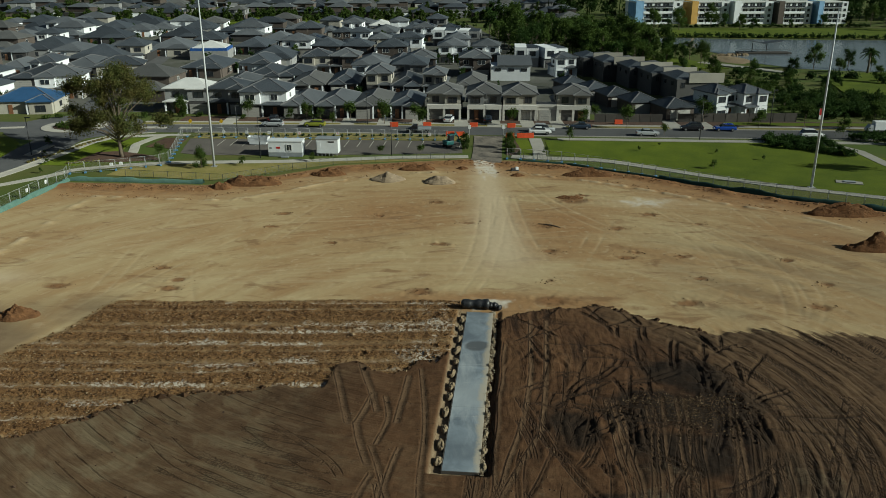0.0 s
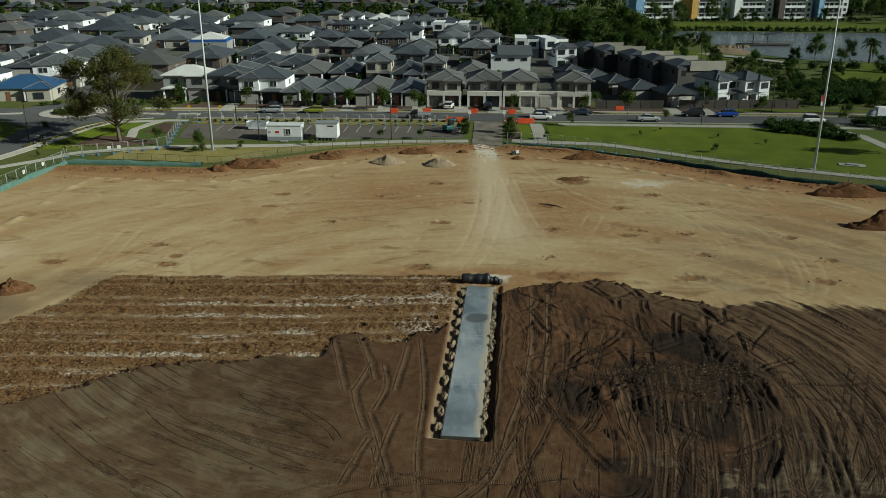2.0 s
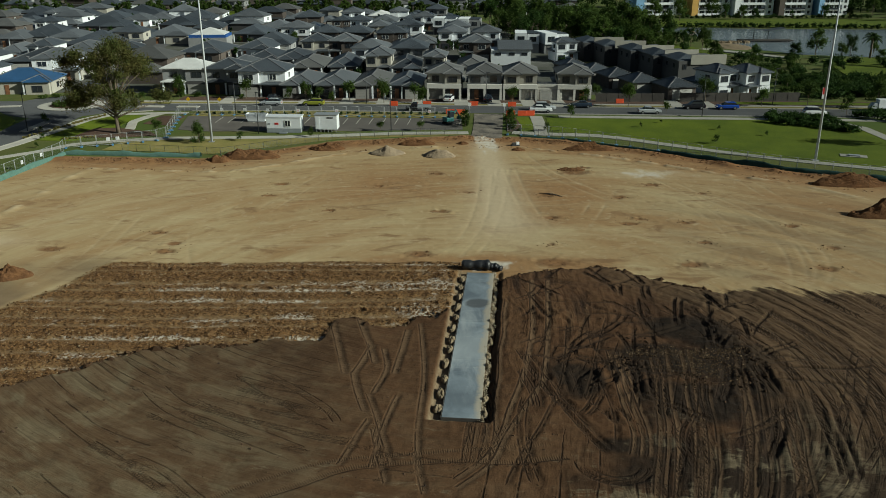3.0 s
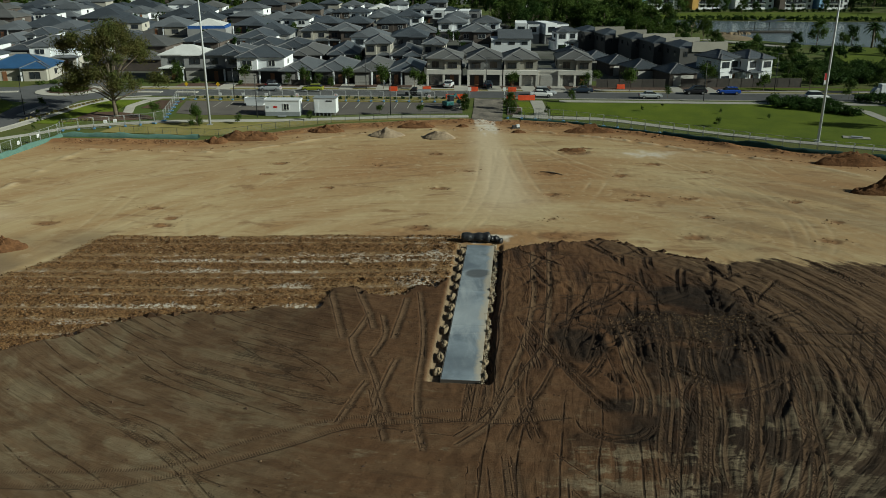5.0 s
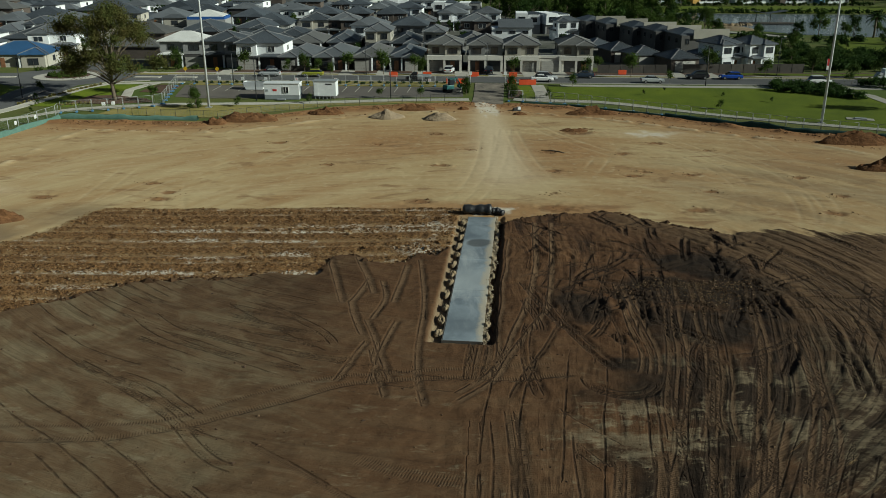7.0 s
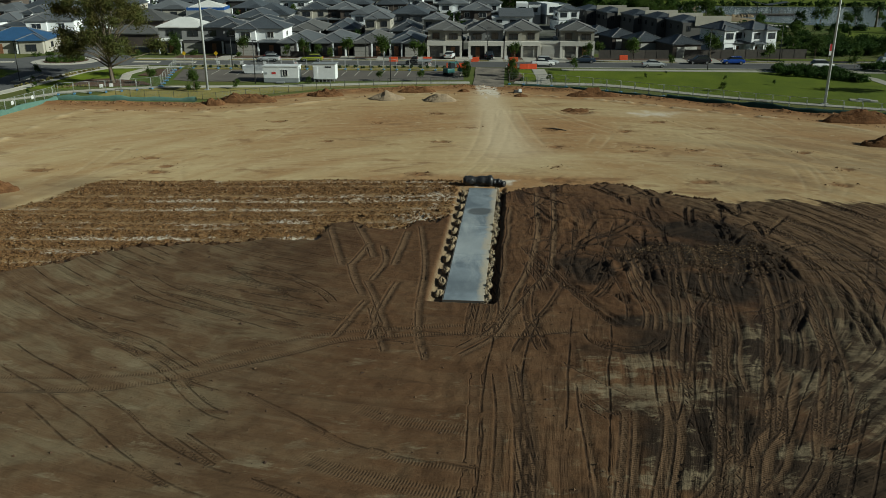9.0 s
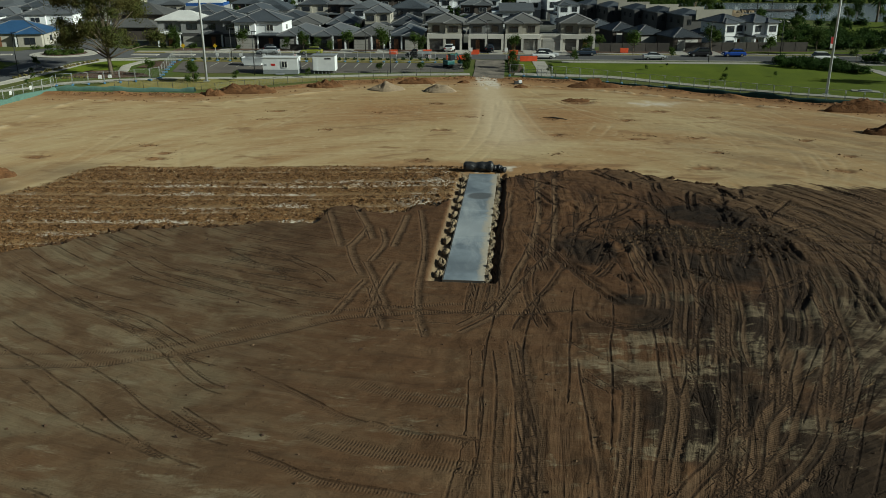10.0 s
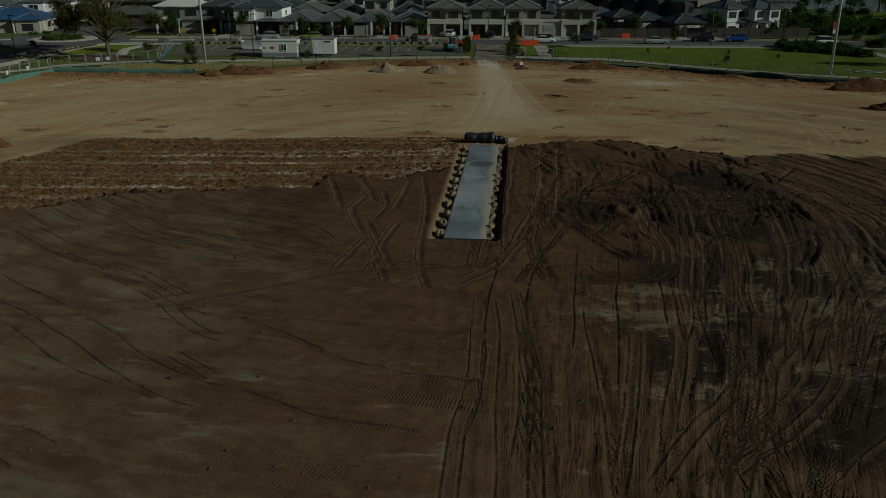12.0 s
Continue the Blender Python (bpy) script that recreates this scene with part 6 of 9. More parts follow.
STREET_F = [(-118.6, 386.1, 10.5, 2, "M", "W"), (-52.2, 389.7, 8.3, 2, "D", "T"), (-89, 389.7, 15.1, 1, "D", "W"), (-168.3, 393, 12.2, 1, "D", "W"), (-29.8, 396.4, 8, 1, "S", "W"), (-168.1, 405.9, 13.6, 2, "M", "T"), (-38.6, 410.4, 6.8, 1, "M", "G"), (-210.8, 410.4, 7.7, 1, "M", "W"), (-112.7, 412.9, 11.2, 1, "B", "W"), (-200, 416.6, 14.3, 1, "D", "K"), (-150.3, 420.3, 13.8, 1, "D", "W"), (-46.8, 425.5, 7.1, 1, "D", "D")]
SAY = {id(W_BRICK): "brown brick", id(W_TAN): "tan rendered", id(W_GREY): "grey rendered", id(W_DARK): "charcoal", id(W_WHITE): "white"}
TAKEN = [(30, 214, 14), (29, 230, 13), (19, 237, 14), (27, 266, 11), (36.5, 265.5, 11), (0.5, 331, 12), (10, 328, 12), (36, 244, 10), (-80, 286, 16), (-95, 204, 15), (-88, 226, 15)]
rh = random.Random(5)
for n_row, street_row in enumerate((STREET_A, STREET_B, STREET_C, STREET_D, STREET_E, STREET_F)):
    for k, (x, y, w, st, rf, wl) in enumerate(street_row):
        up, low = WALLS[wl], WALLS[wl] if wl == "K" or rh.random() < 0.3 else W_DARK
        d = (18.5 if st == 1 else 16.5) * rh.uniform(0.9, 1.08)
        hx = settle(house("%s %s house with %s hipped roof" % ("two-storey" if st == 2 else "single-storey", SAY[id(up)], {"D": "dark", "M": "grey", "B": "brown", "S": "white"}[rf]), w + 1.3, d, st, low if st == 2 else up, up, ROOFS[rf], 300 + 40 * n_row + k, caps=n_row < 2, windows=n_row < 4, porch=rh.uniform(0.42, 0.58), garage=k % 2 == 0, pitch=rh.uniform(19, 25)), x, y, rh.uniform(-4, 2) + (6 if x < -85 else 0))
        TAKEN.append((x, y + 1.0, 0.5 * w + 6.5))
        if rh.random() < 0.3:
            zz = 2.75 * st + 0.2
            for q in range(2):
                one_box("solar_panel", SOLAR, hx, -1.0, 1.0, 0, 1.6, 0.0, 0.06).matrix_basis = pose(w / 2 - 1.4, 4.0 + 1.75 * q, zz + 0.72, 0, 22, 0)
# further houses: a few patterns, repeated between and beyond
LOW = (W_BRICK, W_DARK, W_WHITE, W_GREY)
UPS = (W_WHITE, W_GREY, W_WHITE, W_BRICK)
RFS = (ROOF_DARK, ROOF_MID, ROOF_DARK, ROOF_DARK, ROOF_BROWN, ROOF_MID)
patterns, wide_patterns, far_patterns = [], [], []
for k in range(9):
    st = 2 if k % 3 else 1
    lo, upm, rf = LOW[k % 4], UPS[(k * 3 + 1) % 4], RFS[k % 6]
    patterns.append(house("%s %s house with dark hipped roof" % ("two-storey" if st == 2 else "single-storey", SAY[id(upm if st == 2 else lo)]), (8.2, 9.0, 9.6)[k % 3], (15, 16.5, 18)[k % 3], st, lo, upm, rf, 60 + k, caps=False, porch=0.5, garage=k % 2 == 0))
for k in range(6):
    st = 2 if k % 3 == 0 else 1
    lo, upm, rf = LOW[(k + 1) % 4], UPS[(k * 3 + 2) % 4], RFS[(k + 1) % 6]
    wide_patterns.append(house("broad %s %s house with grey hipped roof" % ("two-storey" if st == 2 else "single-storey", SAY[id(upm if st == 2 else lo)]), 13.0, 16.5, st, lo, upm, rf, 80 + k, caps=False, porch=0.4))
for k in range(5):
    far_patterns.append(house("distant %s house with grey hipped roof" % SAY[id(LOW[k % 4])], 14.0, 15.0, 1 + k % 2, LOW[(k * 3) % 4], UPS[k % 4], RFS[(k + 2) % 6], 90 + k, caps=False, windows=False, porch=0.4, back=False))
for h, w, dp in ((patterns[1], 9.0, 16.5), (patterns[3], 8.2, 15.0), (wide_patterns[1], 13.0, 16.5), (wide_patterns[4], 13.0, 16.5), (patterns[6], 8.2, 15.0)):
    two = any(c.name.startswith("upper_wall") for c in h.children)
    zz = (5.5 if two else 2.75) + 0.2
    for k in range(2):
        one_box("solar_panel", SOLAR, h, -1.0, 1.0, 0, 1.6, 0.0, 0.06).matrix_basis = pose(w / 2 - 1.6, 4.2 + 1.75 * k, zz + 0.85, 0, 22, 0)
used = set()


def put(kinds, x, y, turn):
    h = rh.choice(kinds)
    m = pose(x, y, 1.3, 0, 0, turn)
    if id(h) in used:
        copy_thing(h, m)
    else:
        used.add(id(h))
        h.matrix_basis = m


for row in range(9):
    y = 203 + 24.5 * row
    x = -0.56 * y - 12
    xr = (33, 33, 12, 12, 6, 2, 2, 0, -4, -6)[row]
    while x < xr:
        wide = x < -48 - row * 2
        step = (15.0 if wide else 10.6) * rh.uniform(0.95, 1.08)
        cx = x + step / 2
        street = float(np.interp(y, [175, 200, 245, 290, 360], [-76, -82, -92, -100, -112]))
        if abs(cx - street) > 9 and all(math.hypot(cx - a, 0.7 * (y - b)) > r + 0.5 for a, b, r in TAKEN) and rh.random() < 0.95:
            back_row = row % 2 == 0 and wide
            put(wide_patterns if wide else patterns, cx, y + rh.uniform(-1.2, 1.2) + (14 if back_row else 0), (180 if back_row else 0) + rh.uniform(-2.5, 2.5) - 3)
        x += step
for y in (446, 472):
    x = 34.0
    while x < 74:
        put(far_patterns, x, y + rh.uniform(-3, 3), rh.uniform(-8, 8))
        x += 16.5 * rh.uniform(0.9, 1.15)
for row in range(9):
    y = (505, 532, 560, 588, 618, 650, 684, 720, 760)[row]
    x = -0.56 * y - 10
    xr = 60 + row * 6
    while x < xr:
        if rh.random() < 0.88:
            put(far_patterns, x + 8, y + rh.uniform(-3, 3), rh.uniform(-8, 8) + (0 if row % 2 else 180))
        x += 17 * rh.uniform(0.9, 1.2)
for h in patterns + wide_patterns + far_patterns:
    if id(h) not in used:
        put([h], -130 + 16 * patterns.count(h), 470, 0)


# ---- trees ----
def leaf_cloud(centres, radii, count, size, seed, flat=0.75):
    """Small diamond leaves scattered in clumps."""
    rg = np.random.default_rng(seed)
    centres, radii = np.array(centres, float), np.array(radii, float)
    pick = rg.choice(len(centres), count, p=radii ** 2 / (radii ** 2).sum())
    dirs = rg.normal(size=(count, 3))
    dirs /= np.linalg.norm(dirs, axis=1)[:, None]
    rad = radii[pick] * np.clip(np.abs(rg.normal(0.0, 0.56, count)), 0, 1.15)
    P = centres[pick] + dirs * rad[:, None] * np.array([1, 1, flat])
    n = dirs + rg.normal(size=(count, 3)) * 0.7
    n /= np.linalg.norm(n, axis=1)[:, None]
    a = np.cross(n, rg.normal(size=(count, 3)))
    a /= np.linalg.norm(a, axis=1)[:, None]
    b = np.cross(n, a)
    s = (size * rg.uniform(0.6, 1.35, count))[:, None]
    V = np.stack([P - a * s, P - b * s * 0.42, P + a * s, P + b * s * 0.42 + n * s * 0.2], 1).reshape(-1, 3)
    F = np.arange(count * 4).reshape(-1, 4)
    return V, F


def tree(name, label, category, group, height, spread, seed, leaf, count, size, bare=0.3, limbs=7, flat=0.75, trunk=0.045, clump=0.36):
    rg = random.Random(seed)
    e = tagged(new(name), label, category, group)
    bm = bmesh.new()
    lean = (rg.uniform(-0.06, 0.06) * height, rg.uniform(-0.06, 0.06) * height)
    r0 = trunk * height * 0.5
    fork = (lean[0] * 0.4, lean[1] * 0.4, height * bare)
    tube(bm, [(0, 0, -0.3), (lean[0] * 0.2, lean[1] * 0.2, height * bare * 0.5), fork, (lean[0], lean[1], height * 0.8)], [r0 * 1.3, r0, r0 * 0.8, r0 * 0.25], 8)
    centres, radii = [], []
    for k in range(limbs):
        a = 2 * math.pi * (k + rg.uniform(-0.3, 0.3)) / limbs
        up = rg.uniform(0.0, 1.0)
        reach = spread * rg.uniform(0.5, 0.85) * (1.0 - 0.35 * up)
        z0 = height * (bare + 0.25 * up * (1 - bare))
        tip = (lean[0] + math.cos(a) * reach, lean[1] + math.sin(a) * reach, height * (bare + 0.12 + (0.78 - bare) * up))
        midp = (tip[0] * 0.45, tip[1] * 0.45, z0 + (tip[2] - z0) * 0.62)
        tube(bm, [(lean[0] * 0.5, lean[1] * 0.5, z0), midp, tip], [r0 * 0.42, r0 * 0.24, r0 * 0.07], 6)
        for q in range(2):
            centres.append((tip[0] + rg.uniform(-1, 1) * spread * 0.18, tip[1] + rg.uniform(-1, 1) * spread * 0.18, tip[2] + rg.uniform(-0.04, 0.1) * height))
            radii.append(spread * clump * rg.uniform(0.65, 1.15))
    for k in range(3):
        centres.append((lean[0] + rg.uniform(-0.3, 0.3) * spread, lean[1] + rg.uniform(-0.3, 0.3) * spread, height * rg.uniform(0.72, 0.9)))
        radii.append(spread * clump * rg.uniform(0.8, 1.15))
    part("trunk", bm, BARK, e)
    V, F = leaf_cloud(centres, radii, count, size, seed, flat)
    c = new("crown", mesh_np("crown", V, F, leaf))
    c.parent = e
    return e


old_tree = settle(tree("tree", "old spreading eucalypt with olive-brown crown and pale trunk", "tree", "", 16.4, 9.8, 3, LEAF_OLIVE, 50000, 0.19, 0.16, 23, 0.85, 0.05, 0.2), -58.3, 146.0)
street_kinds = [tree("tree", "young leafy street tree", "tree", "street trees", 3.8, 1.5, 20 + k, LEAF_GREEN, 1700, 0.15, 0.22, 7, 1.2, 0.03, 0.62) for k in range(3)]
wood_kinds = [tree("tree", "tall dark green tree in the wood", "tree", "trees of the wood", 15.5, 5.0, 40 + k, LEAF_DARK if k % 3 == 0 else LEAF_GREEN, 1700, 0.52, 0.16, 11, 1.25, 0.03, 0.42) for k in range(6)]
park_kinds = [tree("tree", "leafy green park tree", "tree", "trees round the lake", 8.0, 3.2, 60 + k, LEAF_GREEN if k % 2 else LEAF_DARK, 3000, 0.25, 0.1, 9, 1.2, 0.035, 0.44) for k in range(4)]
used_t = set()
rt = random.Random(9)


def plant(kinds, x, y, scale=1.0, z=None):
    k = rt.choice(kinds)
    m = pose(x, y, rz(x, y) if z is None else z, 0, 0, rt.uniform(0, 360)) @ Matrix.Diagonal((scale, scale, scale * rt.uniform(0.9, 1.12), 1))
    if id(k) in used_t:
        return copy_thing(k, m)
    used_t.add(id(k))
    k.matrix_basis = m
    return k


for x, y, s in ((-58.0, 181.0, 1.2), (-42.7, 178.6, 1.2), (-29.4, 176.6, 1.0), (-23.4, 172.4, 0.55), (-20.1, 176.8, 1.1), (-12.4, 172.8, 1.15), (-6.0, 175.3, 1.0), (-4.3, 172.4, 0.8), (14.4, 170.9, 1.2),
                (29.3, 170.4, 0.9), (37.9, 167.6, 1.15), (44.1, 161.5, 0.5), (55.6, 174.0, 1.3), (75.0, 168.8, 1.2), (88.0, 166.0, 1.4), (65.6, 168.8, 0.9), (-35.3, 141.0, 0.75), (-23.4, 143.4, 0.65), (-11.4, 147.2, 0.75),
                (-4.1, 147.2, 0.8), (-51.0, 145.0, 1.05), (4.2, 150.4, 1.0), (12.4, 151.2, 1.1), (18.9, 147.0, 0.75), (46.9, 138.6, 0.75), (24.5, 157.0, 0.85), (12.9, 148.0, 0.7), (4.0, 153.6, 1.1), (36.5, 150.0, 0.35), (41.0, 153.0, 0.3),
                (-74.5, 152.5, 0.7), (-70.0, 141.5, 0.5), (50.3, 148.0, 0.3), (57.5, 144.0, 0.35), (-72.6, 146.5, 0.5), (-68.6, 136.0, 0.4), (33.0, 178.0, 0.8), (58.0, 178.5, 0.9), (-26.5, 177.0, 0.8), (-33.0, 177.0, 0.7), (79.0, 160.0, 1.0), (73.5, 146.6, 0.6)):
    plant(street_kinds, x, y, s * (0.62 if y < 158 else 0.75 if 3 < x < 20 else 0.95))
plant(park_kinds, 78.4, 136.5, 0.85)
# the wood behind the houses
for k in range(104):
    x, y = 18 + 60 * rt.random(), 292 + 72 * rt.random()
    if x < 26 and y < 318 or x < 16 + (y - 292) * 0.1:
        continue
    plant(wood_kinds, x, y, rt.uniform(0.66, 0.92))
for k in range(26):
    plant(wood_kinds, 46 + 24 * rt.random(), 272 + 24 * rt.random(), rt.uniform(0.45, 0.7))
for x, y, s in ((54.0, 284.0, 0.95), (66.0, 309.0, 1.12), (70.0, 314.0, 1.0), (62.0, 316.0, 1.05), (27.0, 372.0, 1.25), (24.0, 380.0, 1.3), (32.0, 376.0, 1.1), (20.0, 366.0, 1.0), (74.0, 300.0, 0.8), (78.0, 292.0, 0.7)):
    plant(wood_kinds, x, y, s)
for k in range(16):
    plant(wood_kinds, 66 + 22 * rt.random(), 268 + 34 * rt.random(), rt.uniform(0.4, 0.6))
# trees by the lake and on the right
for x, y, s in ((103.3, 246.4, 1.0), (116.5, 262.0, 1.0), (127.4, 262.0, 1.05), (119.0, 250.0, 1.0), (98.8, 214.0, 0.9), (86.0, 197.0, 1.0), (133.0, 259.0, 0.6), (108.0, 225.0, 0.8), (96.0, 230.0, 1.0), (90.0, 215.0, 0.9), (122.0, 232.0, 1.2), (128.0, 225.0, 1.1),
                (100.0, 200.0, 1.0), (108.0, 205.0, 1.0), (116.0, 212.0, 0.9), (92.0, 186.0, 0.8), (100.0, 188.0, 0.9), (110.0, 190.0, 1.0), (88.0, 178.0, 0.6), (96.0, 177.0, 0.7), (104.0, 176.0, 0.9), (114.0, 178.0, 1.0), (84.0, 226.0, 1.0), (90.0, 240.0, 1.1), (82.0, 250.0, 0.9), (84.0, 205.0, 0.8),
                (78.0, 240.0, 1.0), (72.0, 250.0, 1.2), (66.0, 255.0, 1.1), (84.0, 272.0, 1.1), (76.0, 281.0, 1.0), (140.0, 214.0, 1.0), (134.0, 205.0, 1.0), (95.0, 255.0, 0.7), (79.0, 214.0, 0.9), (80.0, 192.0, 0.8), (124.0, 186.0, 1.1), (118.0, 168.0, 1.0), (95.0, 166.0, 0.7)):
    plant(park_kinds, x, y, s * (1.0 if y > 255 else 0.72 if y > 235 else 0.55))
for x, y, s in ((142.0, 405.0, 1.0), (148.0, 404.0, 1.05), (139.5, 420.0, 1.2), (133.0, 421.0, 1.3), (186.0, 416.0, 1.2), (172.0, 420.0, 1.0), (198.0, 414.0, 1.1), (112.0, 402.0, 1.3), (106.0, 398.0, 1.4), (100.0, 402.0, 1.3)):
    plant(park_kinds, x, y, s)
for k in range(14):
    plant(wood_kinds, 214 + 60 * rt.random(), 392 + 60 * rt.random(), rt.uniform(0.9, 1.4))
# far woods, too many to count: one leafy mass with its stems
def far_wood(name, label, spots, leaf, seed, each=260, size=0.6):
    rg_ = np.random.default_rng(seed)
    cs, rs, V, F = [], [], [], []
    for x, y, h in spots:
        z0 = rz(x, y)
        for q in range(7):
            a, u = rg_.uniform(0, 2 * math.pi), rg_.uniform(0, 1)
            cs.append((x + math.cos(a) * h * 0.24 * (1 - 0.5 * u), y + math.sin(a) * h * 0.24 * (1 - 0.5 * u), z0 + h * (0.2 + 0.68 * u)))
            rs.append(h * rg_.uniform(0.12, 0.2))
        b = len(V)
        for zz, r in ((0.0, 0.02), (0.7, 0.006)):
            V += [(x + r * h * math.cos(t), y + r * h * math.sin(t), z0 + zz * h) for t in (0, 1.57, 3.14, 4.71)]
        F += [(b + k, b + (k + 1) % 4, b + 4 + (k + 1) % 4, b + 4 + k) for k in range(4)]
    LV, LF = leaf_cloud(cs, rs, each * len(spots), size, seed, 1.1)
    F = F + [tuple(f + len(V)) for f in LF]
    return tagged(new(name, mesh_np(name, V + [tuple(v) for v in LV], F, leaf)), label, "trees", kind="stuff")


belt = []
for k in range(320):
    x = -285 + 340 * rt.random()
    belt.append((x, 446 + 46 * rt.random() - 0.05 * x, rt.uniform(3.0, 6.5)))
far_wood("tree_belt", "belt of green trees behind the estate", belt, LEAF_GREEN, 3, 120, 0.8)
far_wood("far_trees", "trees among the distant roofs", [(-390 + 570 * rt.random(), 520 + 270 * rt.random(), rt.uniform(5, 9)) for k in range(130)], LEAF_GREEN, 4)
far_wood("far_wood", "dark wood behind the apartments", [(62 + 300 * rt.random(), 456 + 95 * rt.random(), rt.uniform(13, 20)) for k in range(190)], LEAF_DARK, 5, 300, 0.9)
for k in range(30):
    plant(park_kinds, -190 + 215 * rt.random(), 214 + 24.5 * rt.randrange(9) + rt.uniform(-3, 3), rt.uniform(0.35, 0.6))
gardens = [(-150 + 182 * rt.random(), 200 + 24.5 * rt.randrange(10) + rt.uniform(-2.5, 1.0), rt.uniform(1.6, 4.2)) for k in range(230)]
far_wood("garden_shrubs", "dark green shrubs and small trees in the gardens of the estate", [g_ for g_ in gardens if not 180 < g_[1] < 199], LEAF_DARK, 8, 170, 0.3)


# ---- the pitch and the works ----
TURN_P = -math.degrees(math.atan2(SLAB_B.x - SLAB_A.x, SLAB_B.y - SLAB_A.y))


def pitch_pt(s, d):
    """Plan point s metres along the pitch and d metres to its right."""
    return SLAB_A.x + ax.x * s + ax.y * d, SLAB_A.y + ax.y * s - ax.x * d


def slab_material():
    m = bpy.data.materials.new("pitch_concrete")
    m.use_nodes = True
    nt = m.node_tree
    bsdf = nt.nodes["Principled BSDF"]
    p = place(nt)
    wide, fine, brush = noisy(nt, p, 0.35, 5.0, 0.6, 0.5), noisy(nt, p, 6.0, 6.0, 0.7), noisy(nt, place(nt, 0.5, 0.12, 1.0, 5.0), 1.0, 5.0, 0.65, 0.5)
    c = mix_rgb(nt, ramp(nt, wide, 0.35, 0.62), (0.235, 0.277, 0.312), (0.125, 0.15, 0.176))
    c = mix_rgb(nt, maths(nt, "MULTIPLY", ramp(nt, brush, 0.52, 0.68), 0.7), c, (0.36, 0.385, 0.395))
    c = mix_rgb(nt, maths(nt, "MULTIPLY", ramp(nt, fine, 0.55, 0.75), 0.4), c, (0.18, 0.19, 0.2))
    stain = nt.nodes.new("ShaderNodeVectorMath")
    stain.operation = "DISTANCE"
    sx, sy = pitch_pt(20.3, 0.1)
    stain.inputs[1].default_value = (sx, sy, 0.0)
    nt.links.new(p, stain.inputs[0])
    damp = ramp(nt, maths(nt, "ADD", stain.outputs["Value"], maths(nt, "MULTIPLY", wide, 1.5)), 2.0, 1.55)
    c = mix_rgb(nt, maths(nt, "MULTIPLY", damp, 0.9), c, (0.075, 0.08, 0.086))
    own = nt.nodes.new("ShaderNodeTexCoord")
    across = nt.nodes.new("ShaderNodeSeparateXYZ")
    nt.links.new(own.outputs["Object"], across.inputs[0])
    down = maths(nt, "ADD", across.outputs[1], maths(nt, "MULTIPLY", maths(nt, "SUBTRACT", brush, 0.5), 7.0))
    c = mix_rgb(nt, maths(nt, "MULTIPLY", maths(nt, "MULTIPLY", ramp(nt, down, 7.0, 9.5), ramp(nt, down, 15.0, 12.0)), 0.6), c, (0.36, 0.39, 0.405))
    c = mix_rgb(nt, maths(nt, "MULTIPLY", maths(nt, "MULTIPLY", ramp(nt, down, 1.0, 2.2), ramp(nt, down, 6.0, 3.5)), 0.6), c, (0.1, 0.12, 0.14))
    scratch = noisy(nt, place(nt, 0.35, 5.0, 1.0, 28.0), 1.0, 5.0, 0.7, 0.4)
    c = mix_rgb(nt, maths(nt, "MULTIPLY", ramp(nt, scratch, 0.62, 0.72), 0.5), c, (0.42, 0.44, 0.44))
    dust = ramp(nt, maths(nt, "ADD", across.outputs[0], maths(nt, "ADD", maths(nt, "MULTIPLY", wide, 1.6), maths(nt, "MULTIPLY", fine, 0.5))), 1.8, 2.2)
    c = mix_rgb(nt, maths(nt, "MULTIPLY", dust, 0.8), c, (0.42, 0.36, 0.27))
    info = nt.nodes.new("ShaderNodeObjectInfo")
    hsv = nt.nodes.new("ShaderNodeHueSaturation")
    nt.links.new(maths(nt, "ADD", 0.88, maths(nt, "MULTIPLY", info.outputs["Random"], 0.3)), hsv.inputs["Value"])
    nt.links.new(c, hsv.inputs["Color"])
    nt.links.new(hsv.outputs[0], bsdf.inputs["Base Color"])
    nt.links.new(maths(nt, "SUBTRACT", 0.75, maths(nt, "MULTIPLY", ramp(nt, wide, 0.4, 0.65), 0.25)), bsdf.inputs["Roughness"])
    bumped(nt, bsdf, fine, 0.2, 0.01)
    return m


SLAB = slab_material()
pitch = tagged(new("cricket_pitch"), "long bare concrete pitch slab with damp stains", "concrete slab")
pitch.matrix_basis = pose(SLAB_A.x, SLAB_A.y, 0.0, 0, 0, TURN_P)
for s0, s1 in ((0.0, 9.0), (9.0, 16.2), (16.2, 28.1)):
    one_box("slab_panel", SLAB, pitch, -SLAB_W / 2, SLAB_W / 2, s0 + 0.01, s1 - 0.01, -0.3, 0.03, bev=0.015)
bm = bmesh.new()
box(bm, -SLAB_W / 2 - 0.07, -SLAB_W / 2 - 0.02, -0.05, 28.1, -0.2, 0.05)
part("form_board", bm, TIMBER_F, pitch, "weathered timber form board")
bm = bmesh.new()
box(bm, -SLAB_W / 2 - 0.05, SLAB_W / 2 + 0.05, -0.09, -0.03, -0.2, 0.05)
part("form_board", bm, TIMBER_F, pitch, "weathered timber form board")


